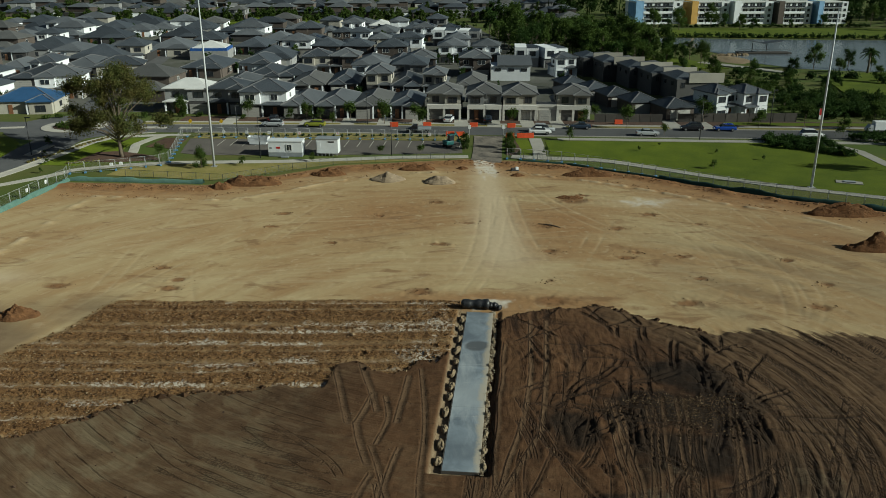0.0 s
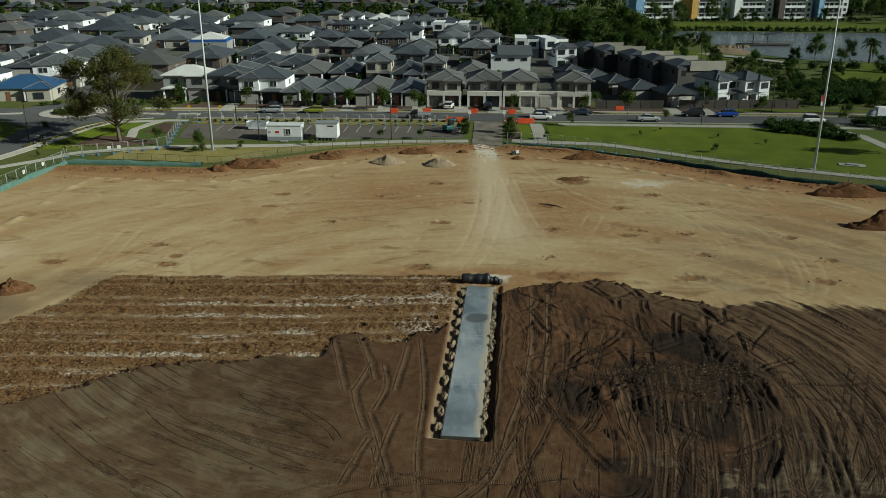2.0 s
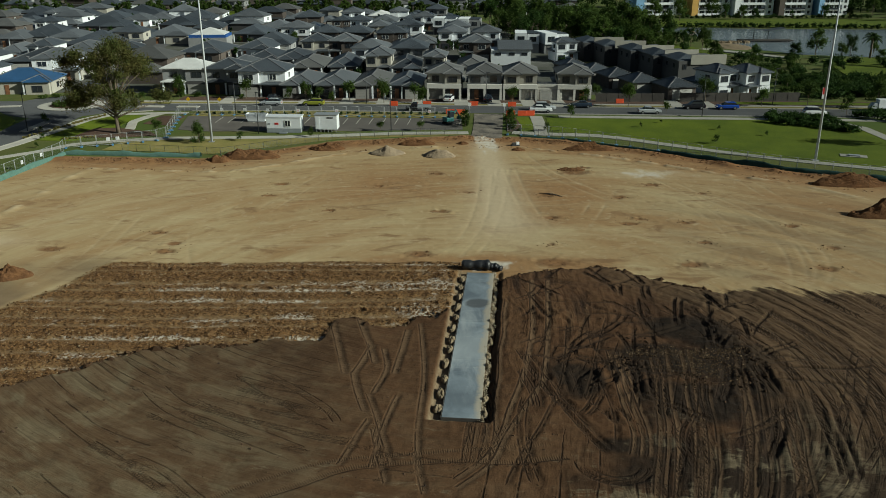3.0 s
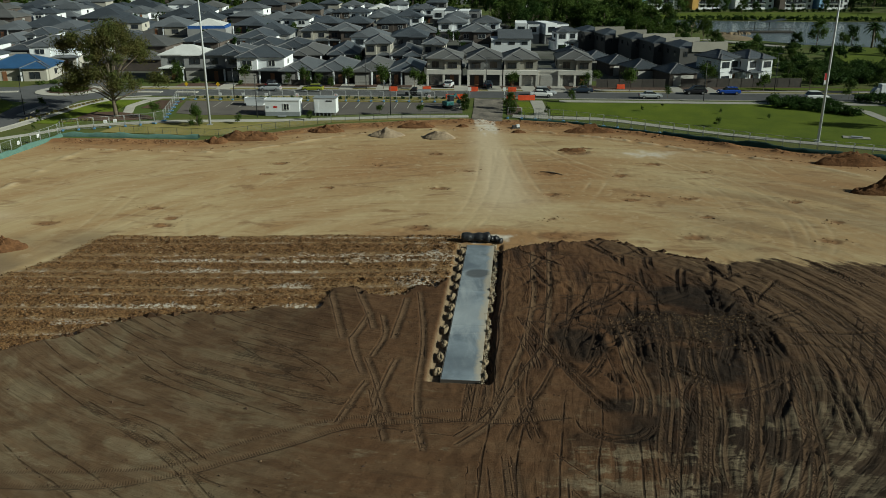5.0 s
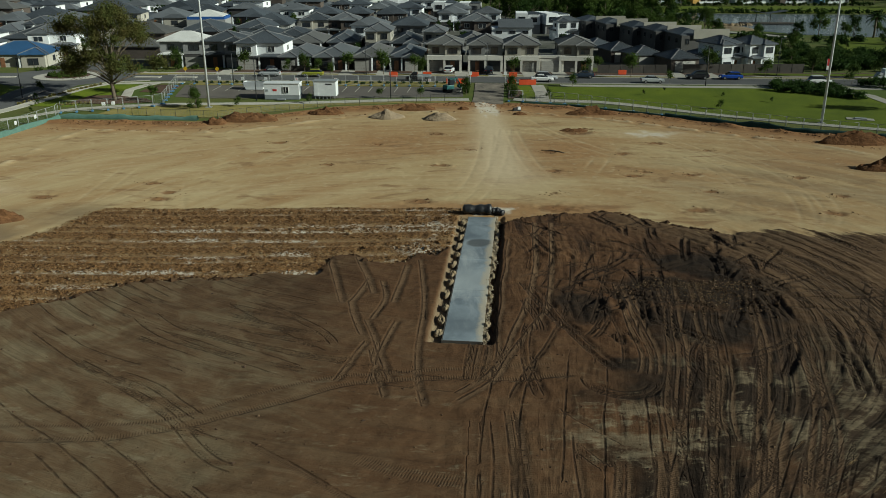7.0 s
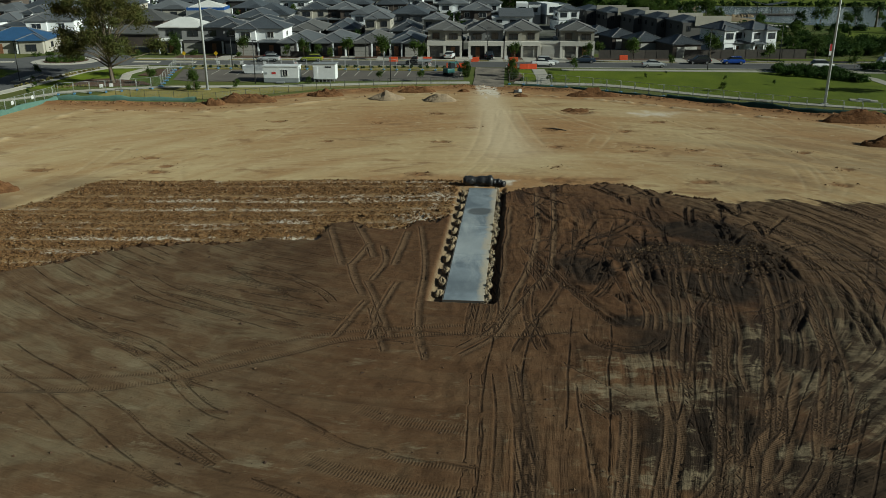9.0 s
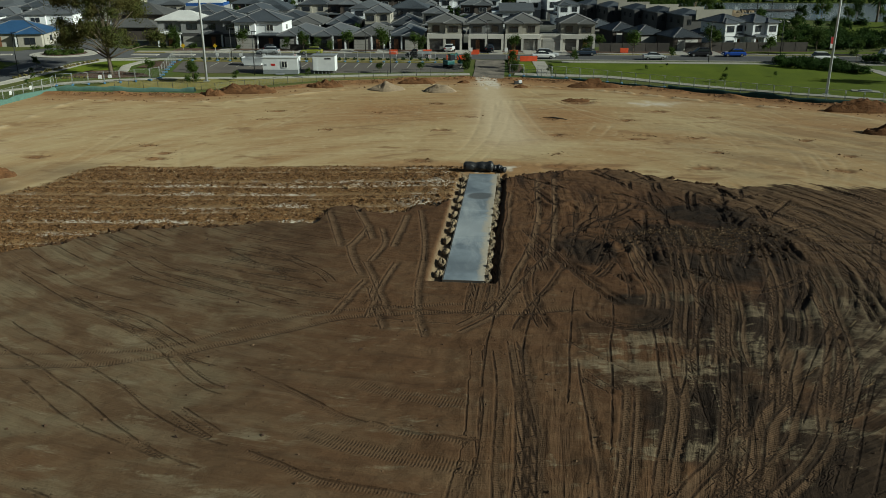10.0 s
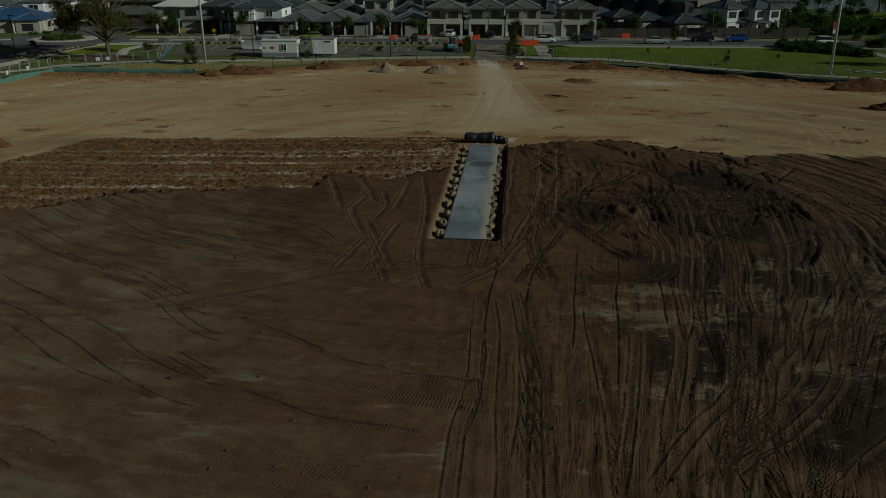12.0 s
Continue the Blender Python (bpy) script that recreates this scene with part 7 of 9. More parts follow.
def heap(name, label, category, x, y, rx, ry, h, material, seed, group="", turn=0.0, rough=0.35, rings=14, seg=30, sharp=1.6):
    """A heap of loose soil lying on the ground."""
    rg = np.random.default_rng(seed)
    th = np.linspace(0, 2 * math.pi, seg, endpoint=False)
    V, F = [(0, 0, h)], []
    for i in range(1, rings + 1):
        q = i / rings
        for t in th:
            bx, by = math.cos(t) * q, math.sin(t) * q
            n = float(fbm(np.array(bx * 2.2 + seed), np.array(by * 2.2), seed, 4))
            n2 = float(fbm(np.array(bx * 7.0), np.array(by * 7.0 + seed), seed + 3, 3))
            edge_ = 1 + 0.3 * float(vnoise(np.array(math.cos(t) * 1.7 + seed), np.array(math.sin(t) * 1.7), seed))
            z = h * max(0.0, (1 - q ** sharp)) * (1 + rough * 2 * n) + h * rough * 0.5 * n2 * (1 - q ** 6)
            V.append((bx * rx * edge_, by * ry * edge_, z if i < rings else -0.15))
    V[0] = (0, 0, V[1][2])
    for k in range(seg):
        F.append((0, 1 + k, 1 + (k + 1) % seg))
    for i in range(rings - 1):
        for k in range(seg):
            a, b = 1 + i * seg + k, 1 + i * seg + (k + 1) % seg
            F.append((a, a + seg, b + seg, b))
    ob = tagged(new(name, mesh_np(name, V, F, material)), label, category, group)
    ob.matrix_basis = pose(x, y, rz(x, y) + 0.02, 0, 0, turn)
    return ob


PALE_SOIL = mat("pale_dry_spoil", (0.3, 0.235, 0.155), (0.2, 0.15, 0.095), 1.3, 8.0, 0.98, bump=0.8, dist=0.05, spec=0.1)
rm_ = random.Random(12)
for k in range(12):
    x, y = pitch_pt(1.3 + 2.28 * k + rm_.uniform(-0.25, 0.25), -1.72 + rm_.uniform(-0.1, 0.08))
    heap("soil_mound", "small pale heap of spoil beside the pitch", "soil heap", x, y, rm_.uniform(0.26, 0.36), rm_.uniform(0.55, 0.8), rm_.uniform(0.08, 0.12), PALE_SOIL, 200 + k, "heaps along the pitch", rough=1.0, rings=8, seg=20, turn=TURN_P + rm_.uniform(-12, 12), sharp=2.6)
    heap("soil_mound", "small pale heap of spoil on the edge of the pitch", "soil heap", *pitch_pt(1.0 + 2.3 * k + rm_.uniform(-0.6, 0.6), 1.55 + rm_.uniform(-0.05, 0.12)), rm_.uniform(0.18, 0.3), rm_.uniform(0.3, 0.6), rm_.uniform(0.06, 0.12), PALE_SOIL, 230 + k, "heaps along the pitch", rough=1.0, rings=7, seg=16, turn=TURN_P + rm_.uniform(-20, 20), sharp=2.4)
# loose clods, thousands of them, joined
def clods(name, label, xs, ys, zs, sizes, material, seed):
    rg = np.random.default_rng(seed)
    n = len(xs)
    base = np.array([(1, 0, 0), (-1, 0, 0), (0, 1, 0), (0, -1, 0), (0, 0, 1), (0, 0, -1)], float)
    tri = np.array([(0, 2, 4), (2, 1, 4), (1, 3, 4), (3, 0, 4), (2, 0, 5), (1, 2, 5), (3, 1, 5), (0, 3, 5)])
    jit = base[None] * rg.uniform(0.55, 1.25, (n, 6, 1)) + rg.normal(0, 0.12, (n, 6, 3))
    a = rg.uniform(0, 2 * math.pi, n)
    c, s = np.cos(a)[:, None], np.sin(a)[:, None]
    V = np.stack([jit[..., 0] * c - jit[..., 1] * s, jit[..., 0] * s + jit[..., 1] * c, jit[..., 2] * 0.7], -1) * sizes[:, None, None]
    V += np.stack([xs, ys, zs], -1)[:, None]
    F = tri[None] + 6 * np.arange(n)[:, None, None]
    return tagged(new(name, mesh_np(name, V.reshape(-1, 3), F.reshape(-1, 3), material)), label, "clods", kind="stuff")


def isle_mat(name, a, b, c):
    m = bpy.data.materials.new(name)
    m.use_nodes = True
    nt = m.node_tree
    bsdf = nt.nodes["Principled BSDF"]
    geo = nt.nodes.new("ShaderNodeNewGeometry")
    r = geo.outputs["Random Per Island"]
    col = mix_rgb(nt, ramp(nt, r, 0.0, 0.7), a, b)
    col = mix_rgb(nt, ramp(nt, r, 0.88, 0.92), col, c)
    nt.links.new(col, bsdf.inputs["Base Color"])
    bsdf.inputs["Roughness"].default_value, bsdf.inputs["Specular IOR Level"].default_value = 0.97, 0.1
    bumped(nt, bsdf, noisy(nt, place(nt), 14.0), 0.4, 0.03)
    return m


def ground_at(x, y):
    """Height of the built ground at plan points."""
    i = np.clip(np.searchsorted(gx, x), 1, len(gx) - 1)
    j = np.clip(np.searchsorted(gy, y), 1, len(gy) - 1)
    return Z[j, i], gravel[j, i], dark[j, i], site[j, i]


rg = np.random.default_rng(77)
cx, cy = rg.uniform(-46, 2, 60000), rg.uniform(54, 82.5, 60000)
hz, gm, dm, sm = ground_at(cx, cy)
swept_at = swept[np.clip(np.searchsorted(gy, cy), 1, len(gy) - 1), np.clip(np.searchsorted(gx, cx), 1, len(gx) - 1)]
keep = rg.random(60000) < gm * (0.75 - 0.6 * swept_at + 0.7 * fbm(cx * 0.3, cy * 0.8, 3, 3))
clods("gravel_clods", "broken brown clay clods and pale stones in rows", cx[keep], cy[keep], hz[keep] + 0.02, rg.gamma(2.0, 0.022, keep.sum()) + 0.022, isle_mat("clod_mix", (0.075, 0.04, 0.018), (0.19, 0.103, 0.045), (0.27, 0.195, 0.12)), 5)
n = 2600
s_ = rg.uniform(-0.3, 28.6, n)
d_ = 1.5 + 0.13 * np.sin(s_ * 2.1) * np.sin(s_ * 0.73) + 0.35 * fbm(s_ * 0.5, s_ * 0, 19, 3) + rg.normal(0.0, 0.11, n)
cx, cy = SLAB_A.x + ax.x * s_ + ax.y * d_, SLAB_A.y + ax.y * s_ - ax.x * d_
clods("edge_clods", "pale crumbled soil along the edge of the pitch", cx, cy, ground_at(cx, cy)[0] * 0 - 0.02, rg.gamma(2.0, 0.018, n) + 0.012, isle_mat("pale_clods", (0.2, 0.155, 0.105), (0.34, 0.28, 0.2), (0.1, 0.07, 0.045)), 6)
n = 3600
first = np.arange(n) < 2000
cx, cy = np.where(first, rg.normal(20.6, 1.7, n), rg.uniform(15.0, 25.0, n)), np.where(first, rg.normal(57.6, 1.6, n), rg.normal(60.0, 0.5, n))
hz = ground_at(cx, cy)[0]
clods("rubble_patch", "patch of pale rubble in the dark topsoil", cx, cy, hz, rg.gamma(2.0, 0.015, n) + 0.014, isle_mat("rubble_mix", (0.03, 0.019, 0.012), (0.12, 0.078, 0.044), (0.24, 0.18, 0.115)), 8)
n = 420
spot = rg.integers(0, 6, n)
cx = np.array([24.4, 25.0, 14.6, 18.9, 23.0, 16.6])[spot] + rg.normal(0, 0.55, n)
cy = np.array([60.2, 57.6, 58.6, 55.4, 55.6, 61.6])[spot] + rg.normal(0, 0.9, n)
clods("turned_lumps", "black wet lumps of turned topsoil", cx, cy, ground_at(cx, cy)[0], rg.gamma(2.0, 0.035, n) + 0.03, isle_mat("wet_lumps", (0.018, 0.012, 0.008), (0.045, 0.028, 0.017), (0.08, 0.05, 0.03)), 15)
cx, cy = rg.uniform(-46, 26, 90000), rg.uniform(46, 82, 90000)
hz, gm, dm, sm = ground_at(cx, cy)
keep = (dm > 0.2) & (dm < 0.8) & (rg.random(90000) < 0.75 + 0.8 * fbm(cx * 0.4, cy * 0.4, 21, 2))
clods("edge_lumps", "dark lumps of topsoil along the edge of the fill", cx[keep], cy[keep], hz[keep] + 0.04, rg.gamma(2.0, 0.05, keep.sum()) + 0.03, isle_mat("dark_lumps", (0.035, 0.02, 0.012), (0.075, 0.043, 0.024), (0.11, 0.065, 0.036)), 14)
n = 2600
cx, cy = rg.uniform(-40, 42, n), rg.uniform(20, 80, n)
hz, gm, dm, sm = ground_at(cx, cy)
keep = dm > 0.6
clods("soil_crumbs", "scattered crumbs of dark topsoil", cx[keep], cy[keep], hz[keep], rg.gamma(2.0, 0.022, keep.sum()) + 0.015, isle_mat("dark_crumbs", (0.06, 0.04, 0.03), (0.09, 0.055, 0.034), (0.13, 0.085, 0.052)), 9)
n = 3400
cx = rg.uniform(-60, 64, n)
cy = fence_y(cx) - np.where(rg.random(n) < 0.88, rg.normal(2.3, 0.9, n), rg.normal(8.0, 0.35, n))
clods("bund_clods", "red-brown clods along the clay bund", cx, cy, ground_at(cx, cy)[0], rg.gamma(2.0, 0.034, n) + 0.025, isle_mat("red_clods", (0.09, 0.045, 0.024), (0.19, 0.105, 0.055), (0.3, 0.21, 0.13)), 10)
PITA = np.array([p_[:2] for p_ in PITS])
who = rg.integers(0, len(PITA), 900)
cx, cy = PITA[who, 0] + rg.normal(0, 1.0, 900), PITA[who, 1] + rg.normal(0, 0.5, 900)
clods("pit_clods", "dark clods thrown up round the scraped pits", cx, cy, ground_at(cx, cy)[0], rg.gamma(2.0, 0.022, 900) + 0.012, isle_mat("pit_mix", (0.05, 0.03, 0.018), (0.16, 0.09, 0.048), (0.26, 0.18, 0.11)), 12)

# heaps inside the fence
for x, y, rx, ry, h, mt, sd, lb in (
        (-19.3, 135.2, 3.0, 1.5, 0.9, SPOIL_RED, 1, "rough heap of red-brown spoil inside the fence"), (-9.2, 131.8, 3.0, 2.0, 1.2, SPOIL_GREY, 2, "grey-brown heap of crushed stone with dark side"),
        (-0.6, 130.0, 2.8, 1.9, 1.25, SPOIL_GREY, 3, "grey heap of crushed stone with dark side"), (-4.6, 138.6, 3.2, 1.2, 0.7, SPOIL_RED, 4, "low red-brown heap by the fence"),
        (3.3, 138.8, 1.1, 0.6, 0.4, SPOIL_RED, 5, "small dark heap of spoil"), (-35.4, 127.0, 1.7, 1.3, 0.9, SPOIL_RED, 6, "dark heap of roots and spoil at the fence"),
        (-31.0, 129.6, 5.0, 2.2, 1.1, SPOIL_RED, 13, "long red-brown bund of clay"), (24.6, 134.6, 4.2, 1.5, 0.9, SPOIL_RED, 7, "long heap of red-brown spoil and roots"), (12.6, 134.4, 1.3, 0.6, 0.4, SPOIL_RED, 8, "small dark heap of spoil"),
        (58.0, 112.4, 5.6, 1.7, 1.5, SPOIL_RED, 9, "long dark heap of red-brown spoil"), (55.0, 97.8, 4.6, 1.5, 1.4, SPOIL_RED, 10, "long dark heap of red-brown spoil"), (19.5, 121.0, 2.2, 0.8, 0.3, SPOIL_RED, 11, "low scatter of dark spoil"),
        (-44.0, 77.2, 2.3, 1.6, 0.9, SPOIL_RED, 12, "dark heap of spoil at the edge of the track")):
    heap("soil_mound", lb, "soil heap", x, y, rx, ry, h, mt, sd, "heaps on the site", rough=0.2 if mt is SPOIL_GREY else 0.55, sharp=1.4 if mt is SPOIL_GREY else 1.9)

# rolls of black film at the pitch end
roll = thing("film_roll", *pitch_pt(29.15, -0.55), "bulky roll of shiny black plastic film", "plastic roll", turn=TURN_P + 2, z=0.05)


def film(parent, length, rad, seed, x0):
    bm = bmesh.new()
    n_, seg = 18, 16
    rings = []
    for i in range(n_ + 1):
        q = i / n_
        cxx = x0 + length * (q - 0.5)
        rr_ = rad * (0.55 if i in (0, n_) else 1.0) * (0.9 + 0.25 * float(vnoise(np.array(q * 9.0), np.array(seed * 1.0), seed)) + 0.1 * math.sin(q * 19 + seed))
        rings.append([bm.verts.new((cxx, math.cos(2 * math.pi * k / seg) * rr_ * (1 + 0.14 * math.sin(3 * k + i * 1.3)), rad * 0.78 + math.sin(2 * math.pi * k / seg) * rr_ * 0.86)) for k in range(seg)])
    for r0, r1 in zip(rings, rings[1:]):
        for k in range(seg):
            bm.faces.new((r0[k], r0[(k + 1) % seg], r1[(k + 1) % seg], r1[k])).smooth = True
    bm.faces.new(rings[0][::-1])
    bm.faces.new(rings[-1])
    return part("film", bm, BLACK_P, parent)


film(roll, 3.0, 0.6, 3, 0.0)
film(roll, 1.2, 0.42, 7, 1.75)
roll2 = thing("film_bundle", *pitch_pt(29.0, 1.75), "crumpled bundle of black plastic film", "plastic bundle", turn=TURN_P - 30, z=0.05)
film(roll2, 0.9, 0.33, 11, 0.0)
tb = thing("timber_offcut", 14.6, 107.2, "pale broken branch lying on the sand", "branch", turn=-25)
bm = bmesh.new()
tube(bm, [(-1.6, 0, 0.08), (-0.3, 0.2, 0.12), (1.0, 0.0, 0.1), (1.8, -0.4, 0.08)], [0.05, 0.08, 0.07, 0.03], 6)
part("branch", bm, BARK, tb)


# ---- fences ----
def fence_panel(label, foot_mat, wire_mat, height=2.0, width=2.4):
    e = tagged(new("fence_panel"), label, "fence panel", "temporary fence panels")
    for x in (-width / 2 + 0.03, width / 2 - 0.03):
        bm = bmesh.new()
        tube(bm, [(x, 0, 0.05), (x, 0, height)], [0.028, 0.028], 6)
        part("post", bm, STEEL, e)
    for z in (0.2, height - 0.03):
        bm = bmesh.new()
        tube(bm, [(-width / 2, 0, z), (width / 2, 0, z)], [0.022, 0.022], 6)
        part("rail", bm, STEEL, e)
    bm = bmesh.new()
    for k in range(12):
        x = -width / 2 + width * (k + 0.5) / 12
        bar(bm, (x, 0, 0.2), (x, 0, height), 0.008)
    for k in range(6):
        z = 0.2 + (height - 0.2) * (k + 0.5) / 6
        bar(bm, (-width / 2, 0, z), (width / 2, 0, z), 0.008)
    part("wire_mesh", bm, wire_mat, e, "welded wire mesh")
    bm = bmesh.new()
    box(bm, -width / 2 - 0.18, -width / 2 + 0.18, -0.42, 0.42, 0.0, 0.22)
    bmesh.ops.bevel(bm, geom=bm.edges[:], offset=0.03, segments=1, affect="EDGES")
    part("foot", bm, foot_mat, e, "weighted plastic foot")
    return e


def run_of(proto, line, width, skip=()):
    """Stand copies of a panel along a line of the plan."""
    P = np.array(line, float)
    s = np.concatenate([[0], np.cumsum(np.hypot(*np.diff(P, axis=0).T))])
    k = 0
    while (k + 1) * width <= s[-1]:
        q = np.array([k * width, (k + 1) * width])
        xs_, ys_ = np.interp(q, s, P[:, 0]), np.interp(q, s, P[:, 1])
        x_, y_ = xs_.mean(), ys_.mean()
        if k not in skip:
            m_ = pose(x_, y_, rz(x_, y_) + 0.03, 0, 0, math.degrees(math.atan2(ys_[1] - ys_[0], xs_[1] - xs_[0])))
            if id(proto) in RUN_USED:
                copy_thing(proto, m_)
            else:
                RUN_USED.add(id(proto))
                proto.matrix_basis = m_
        k += 1


RUN_USED = set()
panel_b = fence_panel("temporary steel mesh fence panel on a blue foot", BLUE_P, WIRE)
FR_LINE = [(x, float(fence_y(x)) + 0.6) for x in (11.5, 13.8, 21.6, 30.5, 38.7, 46.0, 53.0, 63.8, 80.0)]
run_of(panel_b, FR_LINE, 2.45)
run_of(panel_b, [(-68.0, 95.0), (-64.6, 112.5), (-62.3, 131.5), (-63.4, 135.2)], 2.45)
run_of(panel_b, [(-63.4, 135.4), (-56.8, 137.6), (-48.6, 141.2), (-49.6, 149.0), (-51.2, 159.6)], 2.45)
run_of(panel_b, [(-50.5, 159.8), (-43.0, 159.4), (-31.4, 158.8), (-20.3, 158.3), (3.0, 157.2)], 2.45)


def wire_section():
    e = tagged(new("wire_fence"), "low dark wire fence section along the path", "fence", "sections of the wire fence")
    bm = bmesh.new()
    tube(bm, [(-1.25, 0, -0.1), (-1.25, 0, 1.25)], [0.035, 0.035], 6)
    part("post", bm, DARKPOLE, e)
    bm = bmesh.new()
    tube(bm, [(-1.25, 0, 1.2), (1.25, 0, 1.2)], [0.024, 0.024], 6)
    part("top_rail", bm, DARKPOLE, e)
    bm = bmesh.new()
    for k in range(10):
        x = -1.25 + 2.5 * (k + 0.5) / 10
        bar(bm, (x, 0, 0.05), (x, 0, 1.2), 0.01)
    for k in range(5):
        bar(bm, (-1.25, 0, 0.1 + 0.22 * k), (1.25, 0, 0.1 + 0.22 * k), 0.01)
    part("wire_mesh", bm, WIRE, e)
    return e


wf = wire_section()
run_of(wf, [(-53.2, 133.6), (-38.8, 131.4), (-36.6, 130.4), (-27.6, 136.9), (-18.4, 142.0), (-8.5, 144.0), (3.9, 145.4)], 2.5)
wf2 = wire_section()
run_of(wf2, [(12.0, 144.9), (17.0, 144.2), (23, 142.4)], 2.5)


def cloth_run(label, line, height, thick, material, seed):
    """Shade cloth gathered low along a fence: a sagging, creased band."""
    P = np.array(line, float)
    s = np.concatenate([[0], np.cumsum(np.hypot(*np.diff(P, axis=0).T))])
    n = int(s[-1] / 0.5) + 2
    q = np.linspace(0, s[-1], n)
    xs_, ys_ = np.interp(q, s, P[:, 0]), np.interp(q, s, P[:, 1])
    nx_, ny_ = np.gradient(ys_), -np.gradient(xs_)
    ln = np.hypot(nx_, ny_)
    nx_, ny_ = nx_ / ln, ny_ / ln
    V, F = [], []
    prof = ((-0.5, 0.0), (-0.55, 0.35), (-0.25, 0.85), (0.0, 1.0), (0.25, 0.8), (0.55, 0.35), (0.5, 0.0))
    for i in range(n):
        w = 1 + 0.5 * float(vnoise(np.array(q[i] * 0.7), np.array(1.0 * seed), seed))
        hh = height * (0.95 + 0.5 * float(vnoise(np.array(q[i] * 0.5), np.array(7.0), seed + 1)))
        for k, (a, b) in enumerate(prof):
            cr = 0.12 * float(vnoise(np.array(q[i] * 2.1), np.array(k * 1.3), seed + 2))
            V.append((xs_[i] + nx_[i] * thick * (a * w + cr), ys_[i] + ny_[i] * thick * (a * w + cr), rz(xs_[i], ys_[i]) - 0.05 + hh * b))
    m_ = len(prof)
    for i in range(n - 1):
        for k in range(m_ - 1):
            F.append((i * m_ + k, (i + 1) * m_ + k, (i + 1) * m_ + k + 1, i * m_ + k + 1))
    return tagged(new("shade_cloth", mesh_np("shade_cloth", V, F, material, True)), label, "shade cloth")


cloth_run("teal shade cloth sagging along the site fence", [(-61.6, 131.4), (-50.0, 130.4), (-39.0, 129.4)], 0.75, 0.7, CLOTH_T, 3)
cloth_run("teal shade cloth along the side fence", [(-61.8, 131.0), (-64.2, 112.0), (-67.6, 95.0)], 0.75, 0.6, CLOTH_T, 5)
cloth_run("dark green shade cloth gathered under the fence", [(x, float(fence_y(x)) - 0.2) for x in (36.0, 46.0, 53.0, 63.8, 80.0)], 0.8, 0.7, CLOTH_D, 7)
cloth_run("low dark silt cloth along the fence foot", [(x, float(fence_y(x)) - 0.1) for x in (13.8, 21.6, 30.5, 36.0)], 0.35, 0.45, CLOTH_D, 9)


# ---- poles and signs ----
def flood_pole(x, y, h, label):
    e = thing("light_pole", x, y, label, "light pole")
    bm = bmesh.new()
    tube(bm, [(0, 0, -0.2), (0, 0, h * 0.5), (0, 0, h)], [0.22, 0.16, 0.1], 12)
    part("pole", bm, POLE, e)
    one_box("base_plate", STEEL, e, -0.5, 0.5, -0.5, 0.5, -0.05, 0.1)
    bm = bmesh.new()
    bar(bm, (-0.1, 0, h - 0.1), (1.6, 0, h - 0.1), 0.12)
    part("arm", bm, POLE, e)
    return e


flood_pole(59.0, 127.0, 27.2, "tall pale steel light pole beside the path")
flood_pole(-40.1, 140.2, 30.5, "tall pale steel light pole beside the path")


def street_lamp(x, y, h, label):
    e = thing("street_lamp", x, y, label, "street lamp", "street lamps")
    bm = bmesh.new()
    tube(bm, [(0, 0, -0.1), (0, 0, h)], [0.09, 0.055], 8)
    part("pole", bm, DARKPOLE, e)
    one_box("lamp_head", DARKPOLE, e, -0.12, 0.75, -0.14, 0.14, h - 0.05, h + 0.08)
    return e


for x, y, h in ((-75.2, 146.9, 7.0), (-33.1, 145.6, 7.4), (-9.4, 147.2, 7.4), (-40.8, 161.0, 6.0), (9.0, 171.8, 6.5), (-72.5, 178.5, 7.0), (50.0, 157.6, 7.5), (68.5, 170.5, 7.5), (-16.0, 172.4, 6.5)):
    street_lamp(x, y, h, "dark painted street lamp")


def warning_sign(x, y, face, label, w=0.62):
    e = thing("road_sign", x, y, label, "road sign", "road signs")
    bm = bmesh.new()
    tube(bm, [(0, 0, -0.1), (0, 0, 2.6)], [0.035, 0.035], 6)
    part("post", bm, STEEL, e)
    p_ = one_box("sign_panel", face, e, -w / 2, w / 2, -0.02, 0.02, -w / 2, w / 2)
    p_.matrix_basis = pose(0, -0.06, 2.3, 0, 45, 0)
    return e


